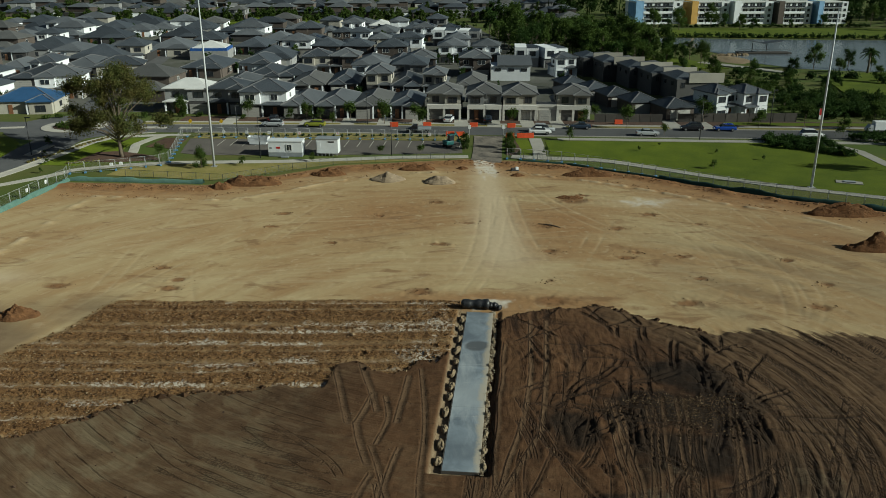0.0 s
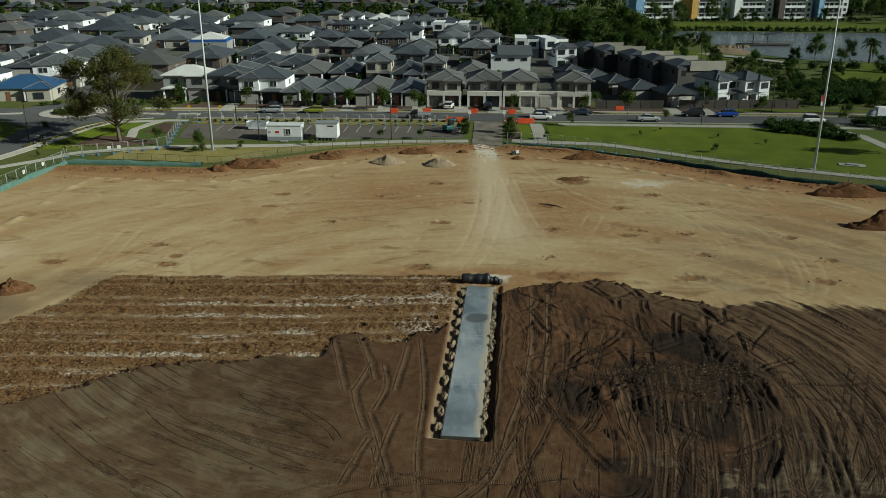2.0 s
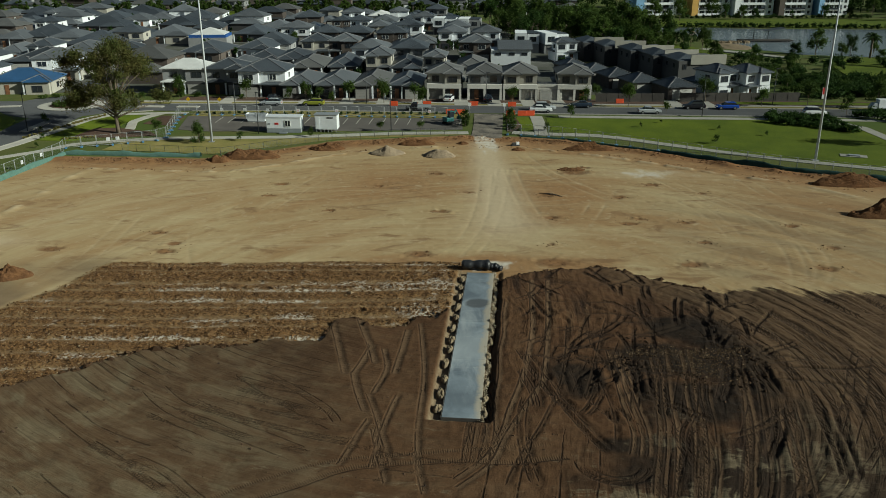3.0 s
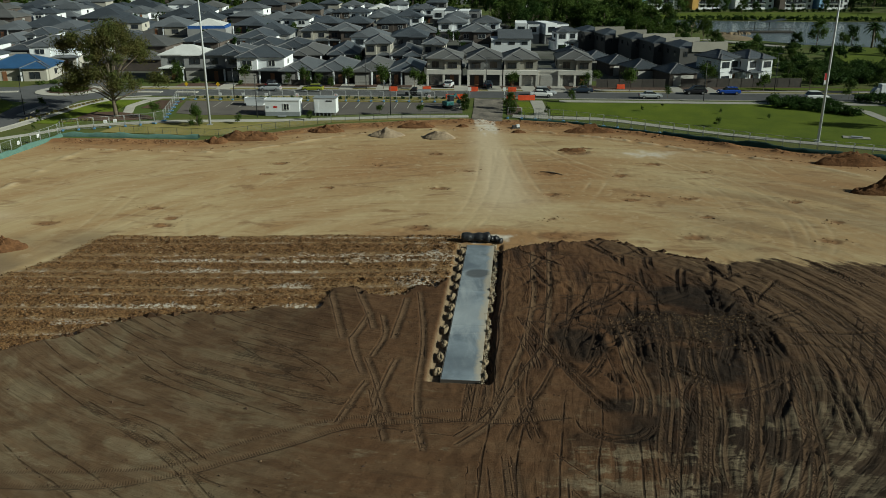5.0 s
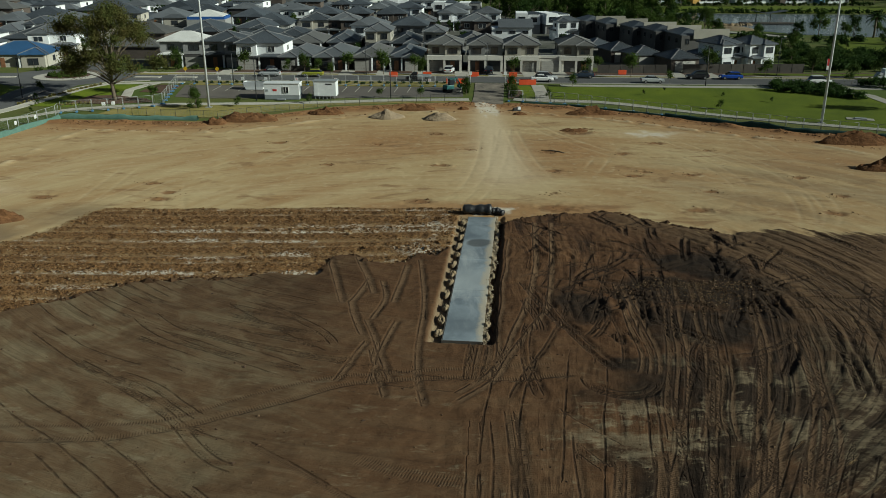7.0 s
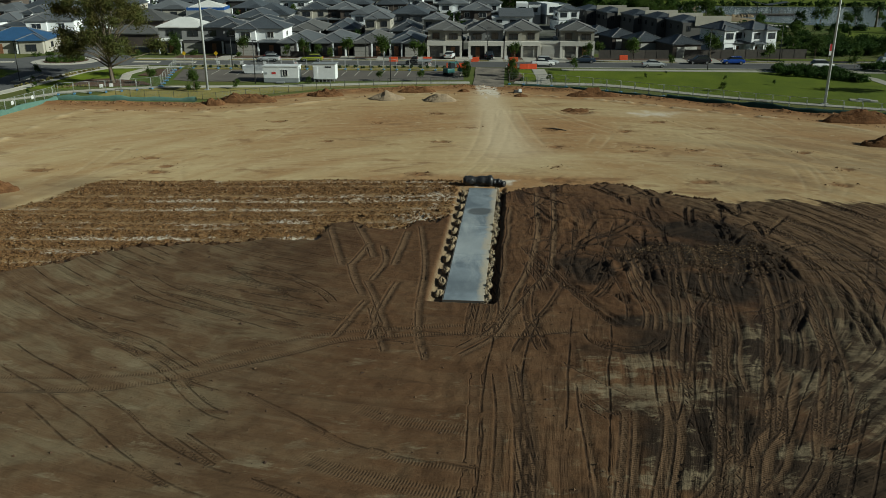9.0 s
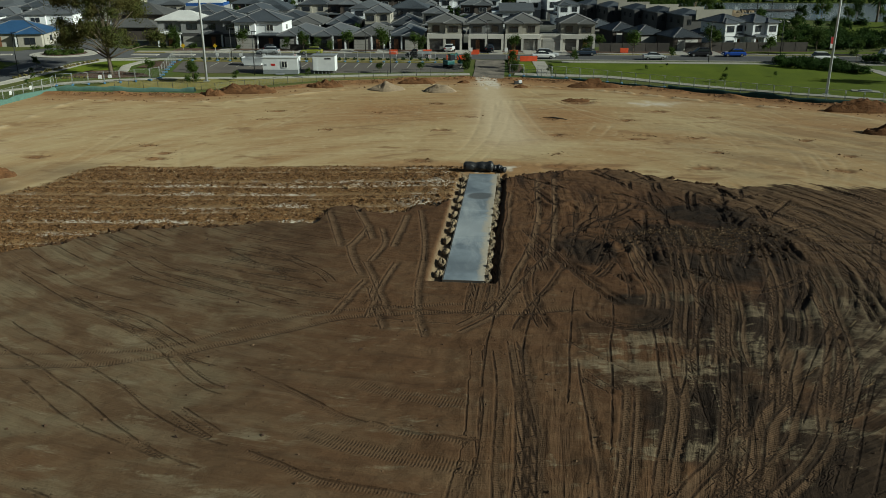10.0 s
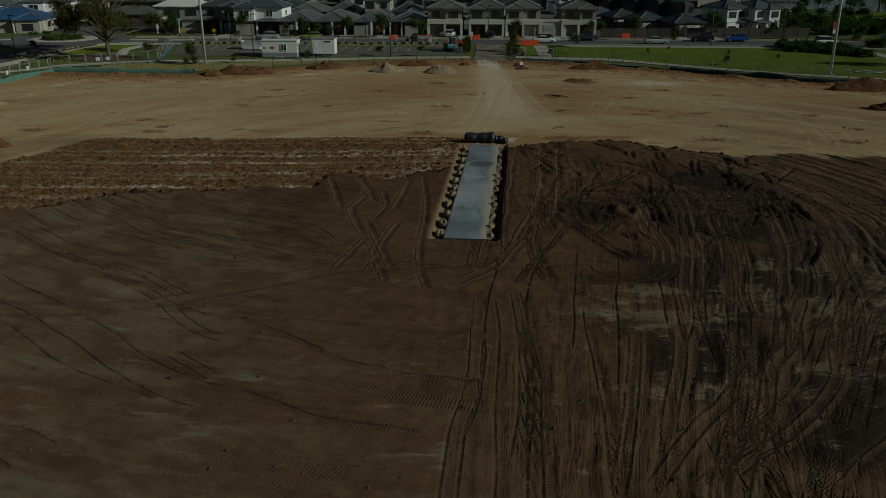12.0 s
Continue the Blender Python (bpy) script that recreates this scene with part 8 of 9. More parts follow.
warning_sign(-44.6, 164.0, SIGN_Y, "yellow diamond warning sign")
warning_sign(-50.9, 164.2, SIGN_Y, "yellow diamond warning sign")
for x, y in ((5.2, 159.4), (11.9, 159.2)):
    e = thing("marker_post", x, y, "white topped marker post at the crossing", "post", "posts at the crossing")
    bm = bmesh.new()
    tube(bm, [(0, 0, -0.1), (0, 0, 2.4)], [0.06, 0.06], 8)
    part("post", bm, STEEL, e)
    one_box("sign_panel", SIGN_W, e, -0.3, 0.3, -0.1, -0.06, 1.8, 2.5)
for x, y, tn in ((-28.0, 158.4, 0), (-20.5, 158.1, 0), (-2.6, 157.3, 0), (-64.9, 112.6, 85), (-63.6, 121.0, 85), (-63.0, 126.0, 85), (-56.9, 137.4, 20), (-55.5, 138.0, 20), (-43.0, 159.2, 0), (-38.5, 159.0, 0), (-34.0, 158.7, 0)):
    e = thing("notice_board", x, y - 0.08, "white notice fixed on the site fence", "sign", "notices on the fence", tn)
    one_box("sign_panel", SIGN_W, e, -0.3, 0.3, -0.03, 0.0, 0.95, 1.5)
    bm = bmesh.new()
    for k in range(3):
        box(bm, -0.22, 0.22 - 0.08 * k, -0.036, -0.03, 1.05 + 0.14 * k, 1.1 + 0.14 * k)
    part("text_bars", bm, SIGN_R if x > -30 else HUT_G, e)


# ---- huts, skip, barriers, machines ----
hut = thing("site_hut", -28.6, 147.4, "white portable site office with grey skirt on short legs", "site hut", turn=-2)
one_box("body", HUT_W, hut, -3.1, 3.1, -1.3, 1.3, 0.75, 2.75, bev=0.03)
one_box("skirt", HUT_G, hut, -3.08, 3.08, -1.28, 1.28, 0.0, 0.78)
bm = bmesh.new()
v = box(bm, -3.2, 3.2, -1.4, 1.4, 2.75, 2.9)
part("roof", bm, HUT_W, hut)
window_at(hut, 0.75, -1.3, 1.1, 1.0, 1.15, "f", FRAME_W)
one_box("notice", SIGN_R, hut, -1.6, -0.9, -1.33, -1.3, 1.45, 1.8)
one_box("notice", HUT_G, hut, -2.85, -2.4, -1.33, -1.3, 1.4, 1.75)
one_box("door", HUT_G, hut, 3.1, 3.14, -0.9, 0.0, 0.75, 2.6)
one_box("step", HUT_G, hut, -0.7, 0.7, -2.1, -1.5, 0.0, 0.2)
hut2 = thing("site_hut", -21.0, 147.6, "white site toilet block on short legs", "site hut", turn=-3)
one_box("body", HUT_W, hut2, -2.0, 2.0, -1.25, 1.25, 0.5, 3.1, bev=0.03)
one_box("roof", HUT_G, hut2, -2.15, 2.15, -1.35, 1.35, 3.1, 3.22)
for x in (-1.75, -1.0, -0.35, 0.35, 1.0, 1.75):
    for y in (-1.1, 1.1):
        one_box("leg", STEEL, hut2, x - 0.06, x + 0.06, y - 0.06, y + 0.06, 0.0, 0.52)
one_box("door", HUT_W, hut2, -1.85, -1.15, -1.3, -1.25, 0.6, 2.7)
one_box("vent", FRAME_D, hut2, 0.2, 1.3, -1.28, -1.25, 2.5, 2.75)
skip = thing("skip_bin", -35.2, 154.6, "white steel skip bin", "skip bin", turn=-4)
bm = bmesh.new()
v = box(bm, -1.6, 1.6, -0.85, 0.85, 0.12, 1.5)
for q in v[4:]:
    q.co.x *= 1.2
top = [f for f in bm.faces if f.normal.z > 0.9 or all(w_.co.z > 1.4 for w_ in f.verts)]
ins = bmesh.ops.inset_individual(bm, faces=top, thickness=0.08)
for f in top:
    for w_ in f.verts:
        w_.co.z -= 0.9
part("body", bm, HUT_W, skip)
one_box("rim", HUT_W, skip, -1.98, -1.84, -0.92, 0.92, 1.42, 1.54)
one_box("skid", HUT_G, skip, -1.3, 1.3, -0.7, 0.7, 0.0, 0.14)


def barrier(x, y, turn=0.0, w=1.7):
    e = thing("road_barrier", x, y, "orange water-filled plastic road barrier", "barrier", "orange road barriers", turn)
    bm = bmesh.new()
    v = box(bm, -w / 2, w / 2, -0.25, 0.25, 0, 0.95)
    for q in v[4:]:
        q.co.y *= 0.4
    bmesh.ops.bevel(bm, geom=bm.edges[:], offset=0.04, segments=1, affect="EDGES")
    part("body", bm, ORANGE_P, e)
    one_box("foot", ORANGE_P, e, -w / 2 + 0.1, w / 2 - 0.1, -0.3, 0.3, 0, 0.12)


for x, y, tn in ((-10.2, 170.0, 0), (-3.3, 170.0, 2), (1.4, 160.6, 0), (3.4, 160.5, 4), (13.2, 159.4, -4), (15.4, 159.3, 0), (17.0, 159.4, 3), (6.4, 169.6, 0), (14.2, 169.0, 0), (37.2, 172.8, 0)):
    barrier(x, y, tn)


def wheel(parent, x, y, r, w):
    bm = bmesh.new()
    tube(bm, [(0, -w / 2, 0), (0, -w * 0.3, 0), (0, w * 0.3, 0), (0, w / 2, 0)], [r * 0.92, r, r, r * 0.92], 16)
    t_ = part("wheel", bm, TYRE, parent)
    t_.matrix_basis = pose(x, y, r)
    bm = bmesh.new()
    tube(bm, [(0, -w / 2 - 0.015, 0), (0, w / 2 + 0.015, 0)], [r * 0.6, r * 0.6], 12)
    part("rim", bm, RIM, t_)


def loft(bm, sections):
    """sections: (x, half width, z low, z high); rounded boxes joined along x."""
    rings = []
    for x, hw_, z0, z1 in sections:
        b = min(0.16, (z1 - z0) * 0.3)
        rings.append([bm.verts.new((x, yy, zz)) for yy, zz in ((-hw_ + b, z0), (hw_ - b, z0), (hw_, z0 + b), (hw_, z1 - b), (hw_ - b, z1), (-hw_ + b, z1), (-hw_, z1 - b), (-hw_, z0 + b))])
    for r0, r1 in zip(rings, rings[1:]):
        for k in range(8):
            bm.faces.new((r0[k], r0[(k + 1) % 8], r1[(k + 1) % 8], r1[k])).smooth = False
    bm.faces.new(rings[0][::-1])
    bm.faces.new(rings[-1])


def car_at(x, y, turn, paint, say, kind="sedan"):
    e = thing("car", x, y, "%s %s parked at the kerb" % (say, kind), "car", "cars on the street", turn, rz(x, y) + (0.045 if y < 200 else 0.0))
    hi = {"sedan": 1.42, "hatchback": 1.48, "wagon": 1.68}[kind]
    rear = {"sedan": -1.35, "hatchback": -1.95, "wagon": -2.1}[kind]
    bm = bmesh.new()
    loft(bm, [(-2.28, 0.72, 0.36, 0.8), (-2.15, 0.86, 0.28, 0.95), (-1.2, 0.9, 0.24, 1.0), (0.9, 0.9, 0.24, 0.98), (1.9, 0.86, 0.26, 0.84), (2.28, 0.7, 0.34, 0.66)])
    part("body", bm, CAR[paint], e)
    bm = bmesh.new()
    loft(bm, [(rear, 0.76, 0.9, 1.0), (rear + 0.45, 0.7, 0.9, hi - 0.04), (0.25, 0.7, 0.9, hi - 0.03), (1.05, 0.78, 0.9, 1.0)])
    part("window_glass", bm, GLASS, e)
    bm = bmesh.new()
    loft(bm, [(rear + 0.4, 0.66, hi - 0.09, hi - 0.02), (rear + 0.7, 0.7, hi - 0.09, hi), (0.05, 0.7, hi - 0.09, hi), (0.32, 0.66, hi - 0.1, hi - 0.02)])
    part("roof", bm, CAR[paint], e)
    for sx in (-1.38, 1.38):
        for sy in (-0.8, 0.8):
            wheel(e, sx, sy, 0.33, 0.22)
    for sy in (-0.6, 0.6):
        one_box("headlight", LAMP_W, e, 2.1, 2.26, sy - 0.18, sy + 0.18, 0.58, 0.72)
        one_box("tail_light", LAMP_R, e, -2.29, -2.12, sy - 0.18, sy + 0.18, 0.66, 0.84)


for x, y, tn, pc, say, kd in ((19.4, 162.4, -3, "white", "white", "sedan"), (20.4, 164.6, -3, "silver", "silver", "wagon"), (40.6, 160.9, -3, "silver", "silver", "sedan"), (72.6, 159.6, -2, "white", "white", "wagon"), (57.4, 165.6, 177, "blue", "bright blue", "hatchback"),
                              (50.8, 166.0, 177, "black", "black", "wagon"), (-35.6, 170.2, 178, "silver", "silver", "hatchback"), (-26.8, 169.9, 178, "green", "yellow-green", "hatchback"), (1.3, 175.6, 80, "white", "white", "hatchback"), (9.6, 175.2, 85, "navy", "dark blue", "sedan"),
                              (28.2, 167.6, 177, "navy", "dark blue", "sedan"), (-36.5, 176.4, 85, "black", "black", "sedan"), (-103.5, 284, 60, "white", "white", "hatchback"), (-97.5, 268, 75, "black", "black", "sedan"), (41.5, 262, 20, "white", "white", "hatchback"), (35.5, 236, 10, "navy", "dark blue", "wagon")):
    car_at(x, y, tn, CAR and pc, say, kd)

ute = thing("flatbed_ute", -5.0, 163.9, "black flatbed ute at the kerb", "ute", turn=177)
bm = bmesh.new()
loft(bm, [(0.1, 0.85, 0.35, 1.0), (0.3, 0.88, 0.3, 1.05), (1.7, 0.86, 0.3, 0.98), (2.4, 0.8, 0.36, 0.8)])
part("body", bm, CAR["black"], ute)
bm = bmesh.new()
loft(bm, [(0.1, 0.78, 0.95, 1.7), (1.0, 0.76, 0.95, 1.7), (1.6, 0.8, 0.95, 1.0)])
part("cab", bm, CAR["black"], ute)
one_box("tray", HUT_G, ute, -2.6, 0.05, -0.92, 0.92, 0.8, 0.95)
one_box("tray_side", HUT_G, ute, -2.6, 0.05, -0.95, -0.9, 0.9, 1.2)
for sx in (-1.7, 1.5):
    for sy in (-0.78, 0.78):
        wheel(ute, sx, sy, 0.36, 0.24)

truck = thing("delivery_truck", 87.2, 163.6, "white box truck on the street", "truck", turn=178)
one_box("cargo_box", HUT_W, truck, -3.4, 0.8, -1.1, 1.1, 0.9, 3.2, bev=0.04)
bm = bmesh.new()
loft(bm, [(0.9, 1.0, 0.5, 2.3), (1.9, 1.0, 0.5, 2.3), (2.6, 0.98, 0.5, 1.4), (2.7, 0.95, 0.55, 1.3)])
part("cab", bm, CAR["silver"], truck)
one_box("chassis", FRAME_D, truck, -3.3, 2.2, -0.5, 0.5, 0.55, 0.9)
for sx in (-2.2, 1.8):
    for sy in (-0.95, 0.95):
        wheel(truck, sx, sy, 0.42, 0.28)

truck.matrix_basis = truck.matrix_basis @ Matrix.Diagonal((0.75, 0.75, 0.75, 1))
dig = thing("excavator", 1.2, 152.4, "small teal excavator with folded arm", "excavator", turn=35)
for sy in (-0.65, 0.65):
    bm = bmesh.new()
    loft(bm, [(-1.1, 0.16, 0.12, 0.42), (-0.95, 0.18, 0.0, 0.52), (0.95, 0.18, 0.0, 0.52), (1.1, 0.16, 0.12, 0.42)])
    for w_ in bm.verts:
        w_.co.y += sy
    part("track", bm, TYRE, dig)
one_box("house_body", MACHINE, dig, -1.1, 0.5, -0.75, 0.75, 0.6, 1.35, bev=0.08)
one_box("cab", GLASS, dig, -0.4, 0.6, -0.7, 0.1, 1.3, 2.4, bev=0.05)
one_box("cab_roof", MACHINE, dig, -0.45, 0.65, -0.75, 0.15, 2.4, 2.5)
bm = bmesh.new()
bar(bm, (0.5, 0.35, 1.1), (1.7, 0.35, 2.5), 0.22)
bar(bm, (1.7, 0.35, 2.5), (2.5, 0.35, 1.3), 0.18)
part("arm", bm, MACHINE, dig)
bm = bmesh.new()
tube(bm, [(2.5, 0.0, 0.9), (2.5, 0.7, 0.9)], [0.38, 0.38], 8)
part("bucket", bm, MACHINE, dig)
gen = thing("pump_unit", 12.4, 137.6, "small white pump on a dark skid", "pump", turn=10)
one_box("housing", HUT_W, gen, 0.1, 0.9, -0.35, 0.35, 0.3, 1.0, bev=0.05)
one_box("skid", FRAME_D, gen, -1.1, 1.0, -0.5, 0.5, 0.0, 0.32)
one_box("tank", FRAME_D, gen, -1.0, 0.05, -0.45, 0.45, 0.32, 0.8, bev=0.1)
gen.matrix_basis = gen.matrix_basis @ Matrix.Diagonal((0.65, 0.65, 0.65, 1))
pit_lid = thing("utility_pit", 66.4, 129.8, "concrete utility pad with a dark lid set in the lawn", "utility pit", turn=-20)
one_box("slab", CONCRETE, pit_lid, -2.0, 2.0, -0.9, 0.9, -0.1, 0.14)
one_box("lid", HUT_G, pit_lid, -0.8, 0.9, -0.5, 0.5, 0.14, 0.3)

# paling fences by the townhouses
def palings(x0, y0, x1, y1, h=1.8):
    length = math.hypot(x1 - x0, y1 - y0)
    e = thing("paling_fence", x0, y0, "dark timber paling fence behind the footpath", "fence", "paling fences", math.degrees(math.atan2(y1 - y0, x1 - x0)))
    n_ = int(length / 2.4)
    for k in range(n_):
        one_box("fence_bay", TIMBER_F, e, k * length / n_ + 0.06, (k + 1) * length / n_ - 0.06, -0.03, 0.03, 0.02, h)
        one_box("post", TIMBER_F, e, k * length / n_ - 0.06, k * length / n_ + 0.06, -0.07, 0.07, 0.0, h + 0.1)


palings(32.5, 174.6, 47.0, 174.6)
palings(50.3, 174.6, 76.0, 175.2, 1.9)
palings(-32.5, 178.0, -28.0, 177.8, 1.2)


def low_plants(name, label, spots, leaf, seed, size, count):
    """Clipped or wild shrubs: leafy masses that stand on the ground."""
    rg_ = random.Random(seed)
    cs, rs = [], []
    for x, y, r in spots:
        for q in range(4):
            cs.append((x + rg_.uniform(-0.6, 0.6) * r, y + rg_.uniform(-0.6, 0.6) * r, rz(x, y) + r * rg_.uniform(0.35, 0.75)))
            rs.append(r * rg_.uniform(0.5, 0.75))
    V, F = leaf_cloud(cs, rs, count, size, seed, 0.85)
    return tagged(new(name, mesh_np(name, V, F, leaf)), label, "shrub")


rhg = random.Random(17)
low_plants("hedge", "dense dark hedge between street and lawn", [(62.6 + 1.25 * k + rhg.uniform(-0.3, 0.3), 155.4 - 0.55 * k + dy * (1 + 0.09 * k) + rhg.uniform(-0.3, 0.3), rhg.uniform(1.0, 1.35)) for k in range(10) for dy in (-2.2, 0.0, 2.2)], LEAF_DARK, 4, 0.2, 24000)
low_plants("shrub", "dark shrubs by the street corner", [(80.5 + 1.6 * k, 157.0 - 0.9 * k, 1.6) for k in range(8)] + [(84 + 1.7 * k, 159.0 - 0.5 * k, 1.5) for k in range(7)], LEAF_DARK, 6, 0.28, 6000)
settle(tree("tree", "dense conical green tree beside the light pole", "tree", "", 3.3, 1.15, 8, LEAF_GREEN, 7000, 0.11, 0.05, 8, 1.3, 0.03, 0.6), -42.0, 139.3)
low_plants("shrub", "green shrubs in the garden bed by the crossing", [(12.4, 148.6, 0.8), (12.6, 150.6, 0.9), (12.8, 153.0, 0.9), (13.0, 155.6, 0.9), (14.0, 147.6, 0.6), (4.3, 151.4, 0.8), (4.2, 154.6, 0.8)], LEAF_GREEN, 10, 0.18, 3500)
low_plants("shrub", "low planting between car park and street", [(-48 + 1.55 * k, 161.0 + 0.5 * math.sin(k * 1.7) - 0.03 * k, 0.45) for k in range(33)], LEAF_DARK, 12, 0.16, 5200)
low_plants("shrub", "green shrubs under the verge trees", [(-57.5, 181.5, 1.3), (-54, 181.0, 1.0), (-61, 182, 1.2), (-66, 180.5, 1.2), (-43.5, 179, 0.8), (-87, 178.6, 0.9), (-84.5, 179.5, 0.9)], LEAF_GREEN, 14, 0.2, 3200)
low_plants("shrub", "tufted planting along the corner lawn", [(-73.6 + 0.45 * k, 142.5 + 0.95 * k, 0.42) for k in range(18)] + [(-66.5 + 0.7 * k, 141.6 + 0.25 * k, 0.35) for k in range(8)], DRYGRASS, 16, 0.16, 2600)
low_plants("reeds", "dark reeds along the far lake shore", [(98 + 3.0 * k, 366.5 - 0.02 * k * k * 0.5, 2.0) for k in range(42)], LEAF_DARK, 18, 0.5, 5000)
low_plants("shrub", "scrub on the near shore of the lake", [(88 + 4.2 * k * 0.9, 246 - 1.2 * k + 6 * math.sin(k * 1.9), 2.2) for k in range(14)] + [(82 + 3.5 * k, 222 - 3.5 * k + 5 * math.sin(k * 2.3), 2.2) for k in range(12)] + [(86 + 3.3 * k, 179 + 4 * math.sin(k * 1.3), 2.2) for k in range(14)], LEAF_DARK, 20, 0.42, 12000)
rb = random.Random(31)
low_plants("bushland", "dark scrubby bushland beyond the street", [(80 + u_ * 26, 177 + v_ * 30, rb.uniform(0.9, 2.2)) for u_, v_ in ((rb.random(), rb.random()) for k in range(120))] + [(rb.uniform(104, 150), rb.uniform(172, 196), rb.uniform(1.0, 2.2)) for k in range(50)] + [(rb.uniform(74, 98), rb.uniform(206, 262), rb.uniform(0.8, 1.7)) for k in range(36)], LEAF_DARK, 22, 0.23, 70000)
low_plants("bushland", "sunlit green scrub beyond the street", [(rb.uniform(76, 106), rb.uniform(178, 232), rb.uniform(0.9, 1.9)) for k in range(46)], LEAF_GREEN, 24, 0.22, 26000)
low_plants("hedge", "hedge before the apartments", [(100 + 2.6 * k, 421 + rb.uniform(-1, 1), rb.uniform(1.0, 1.9)) for k in range(44)], LEAF_DARK, 26, 0.45, 5000)


# ---- beyond the lake ----
def apartments(x, w, accent, seed, say):
    e = thing("apartment_building", x, 441, "four-storey apartment building with balconies and %s wall" % say, "apartment building", "apartments beyond the lake", 9)
    d, st = 16.0, 2.72
    one_box("wall", W_WHITE, e, -w / 2, w / 2, 1.6, d, -0.4, 4 * st)
    one_box("accent_wall", accent, e, -w / 2 - 0.2, -w / 2 + w * 0.16, 0.2, d * 0.7, -0.3, 4 * st + 0.6)
    one_box("end_wall", W_WHITE, e, w / 2 - w * 0.2, w / 2 + 0.2, 0.3, d * 0.7, -0.3, 4 * st + 0.3)
    one_box("roof", ROOF_WHITE, e, -w / 2 - 0.5, w / 2 + 0.5, 0.8, d + 0.5, 4 * st, 4 * st + 0.35)
    for f in range(4):
        z = f * st
        one_box("balcony_slab", W_WHITE, e, -w / 2 + w * 0.17, w / 2 - w * 0.21, 0.0, 1.65, z - 0.1, z + 0.15)
        one_box("balcony_rail", GLASS if f % 2 else W_WHITE, e, -w / 2 + w * 0.17, w / 2 - w * 0.21, 0.0, 0.08, z + 0.15, z + 1.05)
        for k in range(3):
            wx = -w / 2 + w * (0.3 + 0.18 * k)
            window_at(e, wx, 1.6, z + 0.25, w * 0.13, 2.1, "f", FRAME_W)
        window_at(e, w / 2 - w * 0.09, 0.3, z + 0.9, 1.4, 1.4, "f", FRAME_D)


BLUE_WALL = mat("blue_wall_panel", (0.2, 0.36, 0.55), (0.15, 0.28, 0.45), 0.5, 4.0, 0.7)
OCHRE_WALL = mat("ochre_wall_panel", (0.5, 0.3, 0.07), (0.4, 0.24, 0.06), 0.5, 4.0, 0.7)
for x, w, acc, say in ((112, 25, BLUE_WALL, "blue"), (138.5, 20, OCHRE_WALL, "ochre"), (161, 21, W_WHITE, "white"), (182.5, 18, W_BRICK, "brown"), (202, 16, BLUE_WALL, "blue")):
    apartments(x, w, acc, int(x), say)
jet = thing("jetty", 116.5, 305.0, "timber jetty with a folded shade roof", "jetty", z=1.0)
one_box("deck", TIMBER_F, jet, -9.5, 9.5, -2.4, 2.4, 0.6, 0.95)
for sx in (-8, -3, 3, 8):
    one_box("pile", TIMBER_F, jet, sx - 0.2, sx + 0.2, -2.0, -1.6, -0.5, 0.62)
    one_box("rail_post", TIMBER_F, jet, sx - 0.06, sx + 0.06, -2.35, -2.25, 0.95, 2.0)
one_box("hand_rail", TIMBER_F, jet, -9.5, 9.5, -2.36, -2.26, 1.95, 2.05)
for sx in (-4.2, 1.0):
    one_box("column", FRAME_D, jet, sx - 0.12, sx + 0.12, -0.1, 0.1, 0.95, 4.2)
for a, b, z0, z1 in ((-6.5, -0.8, 5.2, 4.0), (-0.8, 6.2, 4.0, 5.0)):
    bm = bmesh.new()
    v = box(bm, a, b, -2.2, 2.2, 0, 0.2)
    for q in v:
        q.co.z += z0 if abs(q.co.x - a) < 0.01 else z1
    part("shade_roof", bm, ROOF_DARK, jet)
rocks = random.Random(3)
for k in range(22):
    x, y = 96.0 + 0.6 * k + rocks.uniform(-0.3, 0.3), 296.5 + 0.15 * k + rocks.uniform(-1.2, 1.2)
    heap("boulder", "pale boulder on the lake edge", "boulder", x, y, rocks.uniform(0.6, 1.1), rocks.uniform(0.5, 0.9), rocks.uniform(0.6, 1.0), PALE_SOIL, 300 + k, "boulders by the jetty", rings=4, seg=8, rough=0.3).location.z = 1.35
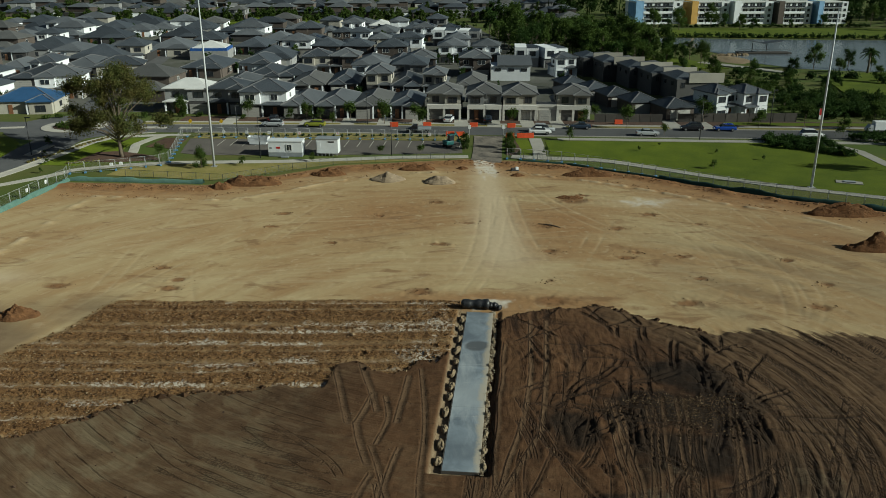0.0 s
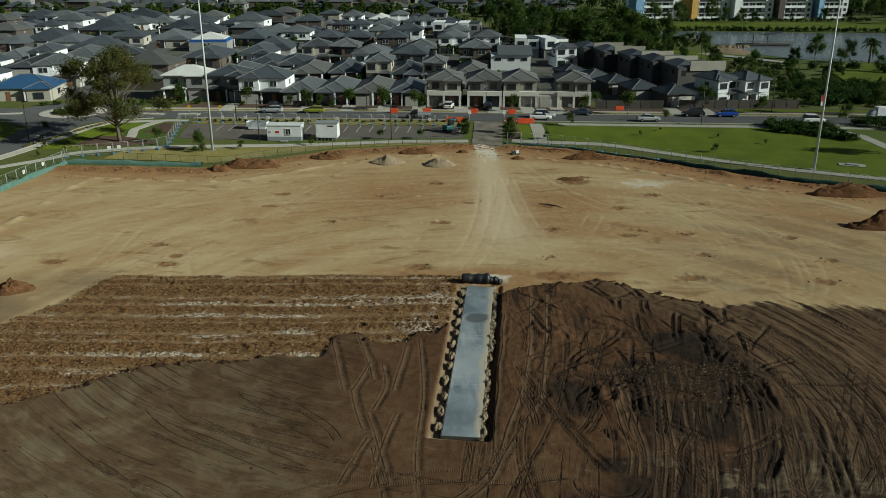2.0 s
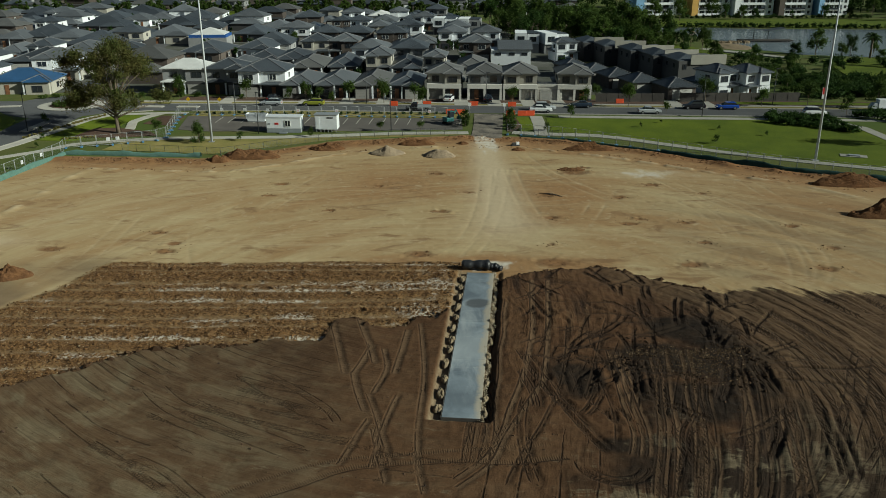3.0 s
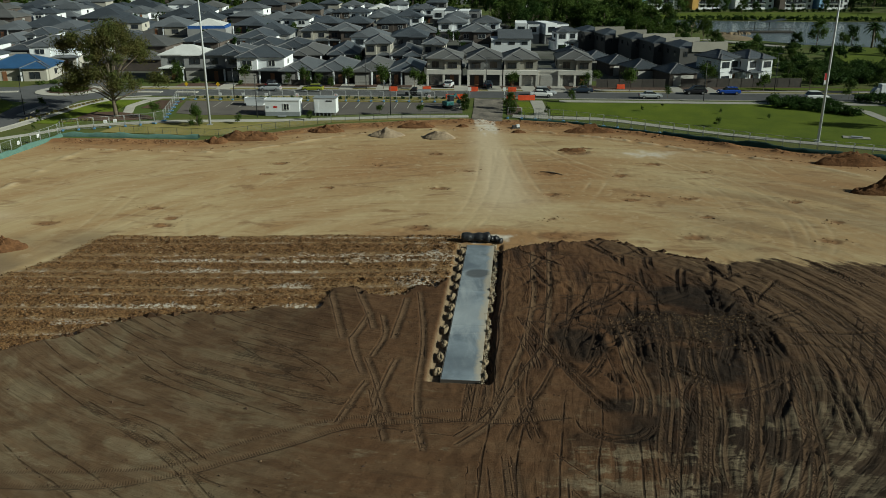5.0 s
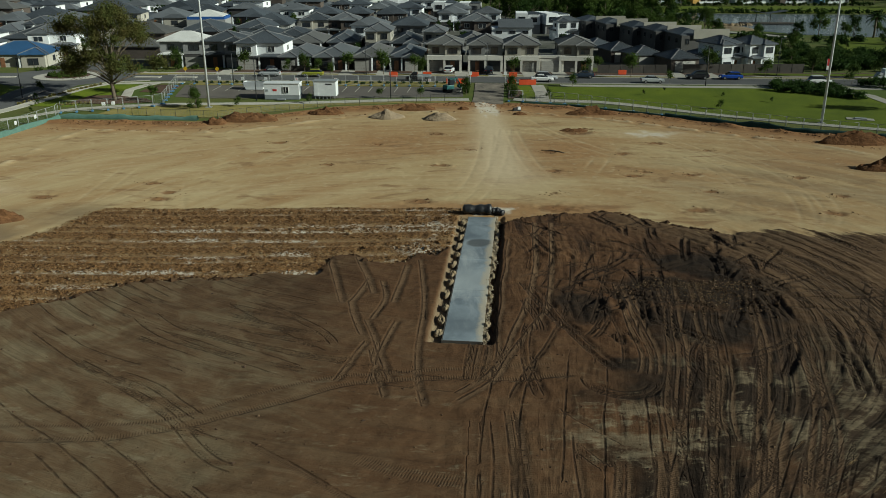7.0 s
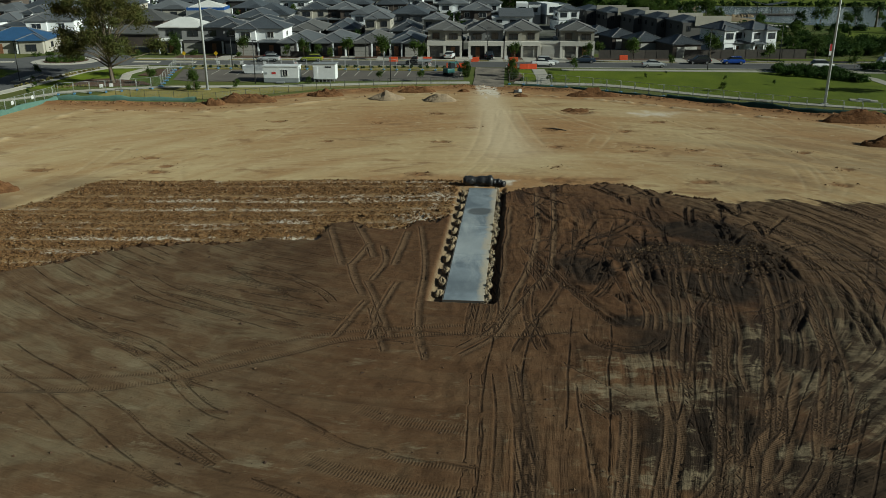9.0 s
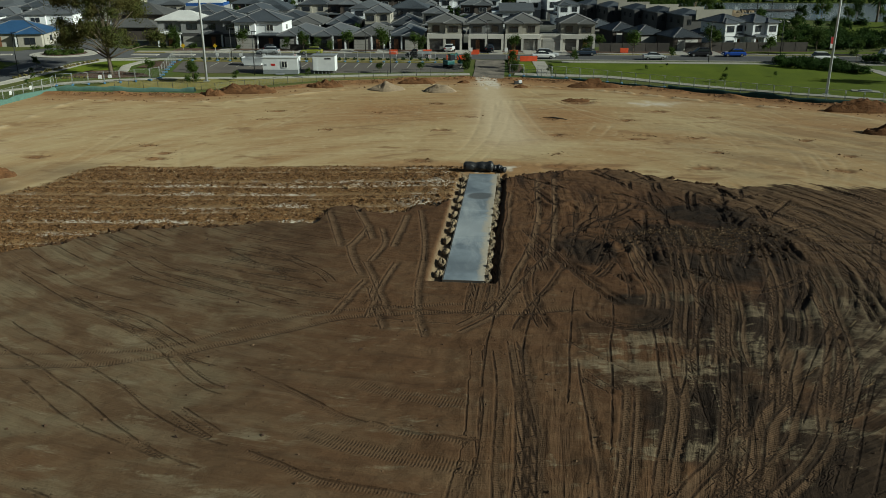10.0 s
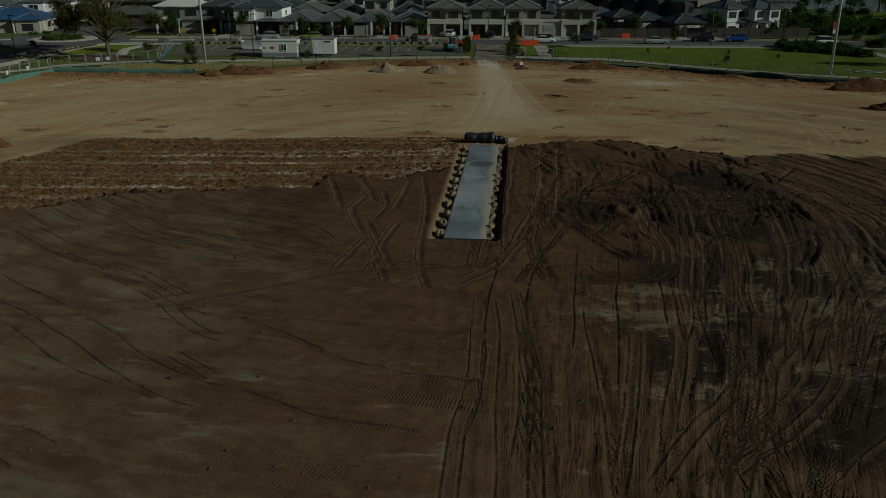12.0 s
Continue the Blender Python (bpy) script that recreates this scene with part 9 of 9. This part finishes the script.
heap("beach", "pale sandy beach beside the jetty", "beach", 99.0, 288.0, 6.0, 13.0, 0.35, PALE_SOIL, 340)
palm = thing("palm_tree", 128.6, 252.0, "date palm with a round feathery head", "palm tree")
bm = bmesh.new()
tube(bm, [(0, 0, -0.3), (0.1, 0, 4.0), (0, 0, 8.0)], [0.45, 0.35, 0.4], 8)
part("trunk", bm, BARK, palm)
rp = random.Random(8)
V, F = [], []
for k in range(46):
    a, el = rp.uniform(0, 2 * math.pi), rp.uniform(-0.5, 1.3)
    prev = None
    for i in range(7):
        q = i / 6
        rr_ = 3.6 * q * math.cos(el * (1 - 0.2 * q))
        zz = 8.0 + 3.4 * q * math.sin(el) - 1.7 * q * q
        w = 0.42 * math.sin(math.pi * min(1, q + 0.12)) + 0.04
        l = (math.cos(a) * rr_ - math.sin(a) * w, math.sin(a) * rr_ + math.cos(a) * w, zz - 0.1)
        r = (math.cos(a) * rr_ + math.sin(a) * w, math.sin(a) * rr_ - math.cos(a) * w, zz - 0.1)
        V += [l, (math.cos(a) * rr_, math.sin(a) * rr_, zz + 0.1), r]
        b = len(V)
        if i:
            F += [(b - 6, b - 5, b - 2, b - 3), (b - 5, b - 4, b - 1, b - 2)]
fr = new("fronds", mesh_np("fronds", V, F, LEAF_DARK))
fr.parent = palm
palm.matrix_basis = palm.matrix_basis @ Matrix.Diagonal((0.8, 0.8, 0.8, 1))
flag = thing("banner_flag", 80.0, 173.8, "red and white banner by the street", "banner")
bm = bmesh.new()
tube(bm, [(0, 0, 0), (0, 0, 3.2)], [0.04, 0.03], 6)
part("pole", bm, STEEL, flag)
one_box("cloth", SIGN_R, flag, 0.02, 0.85, -0.02, 0.02, 1.7, 3.1)
one_box("cloth_band", SIGN_W, flag, 0.02, 0.85, -0.025, 0.025, 0.8, 1.7)
low_plants("hedge", "clipped green hedge in the middle of the roundabout", [(RB[0] + r * math.cos(a), RB[1] + r * math.sin(a), 0.8) for r, n in ((3.2, 11), (1.6, 6)) for a in (2 * math.pi * k / n for k in range(n))], LEAF_GREEN, 41, 0.17, 6000)
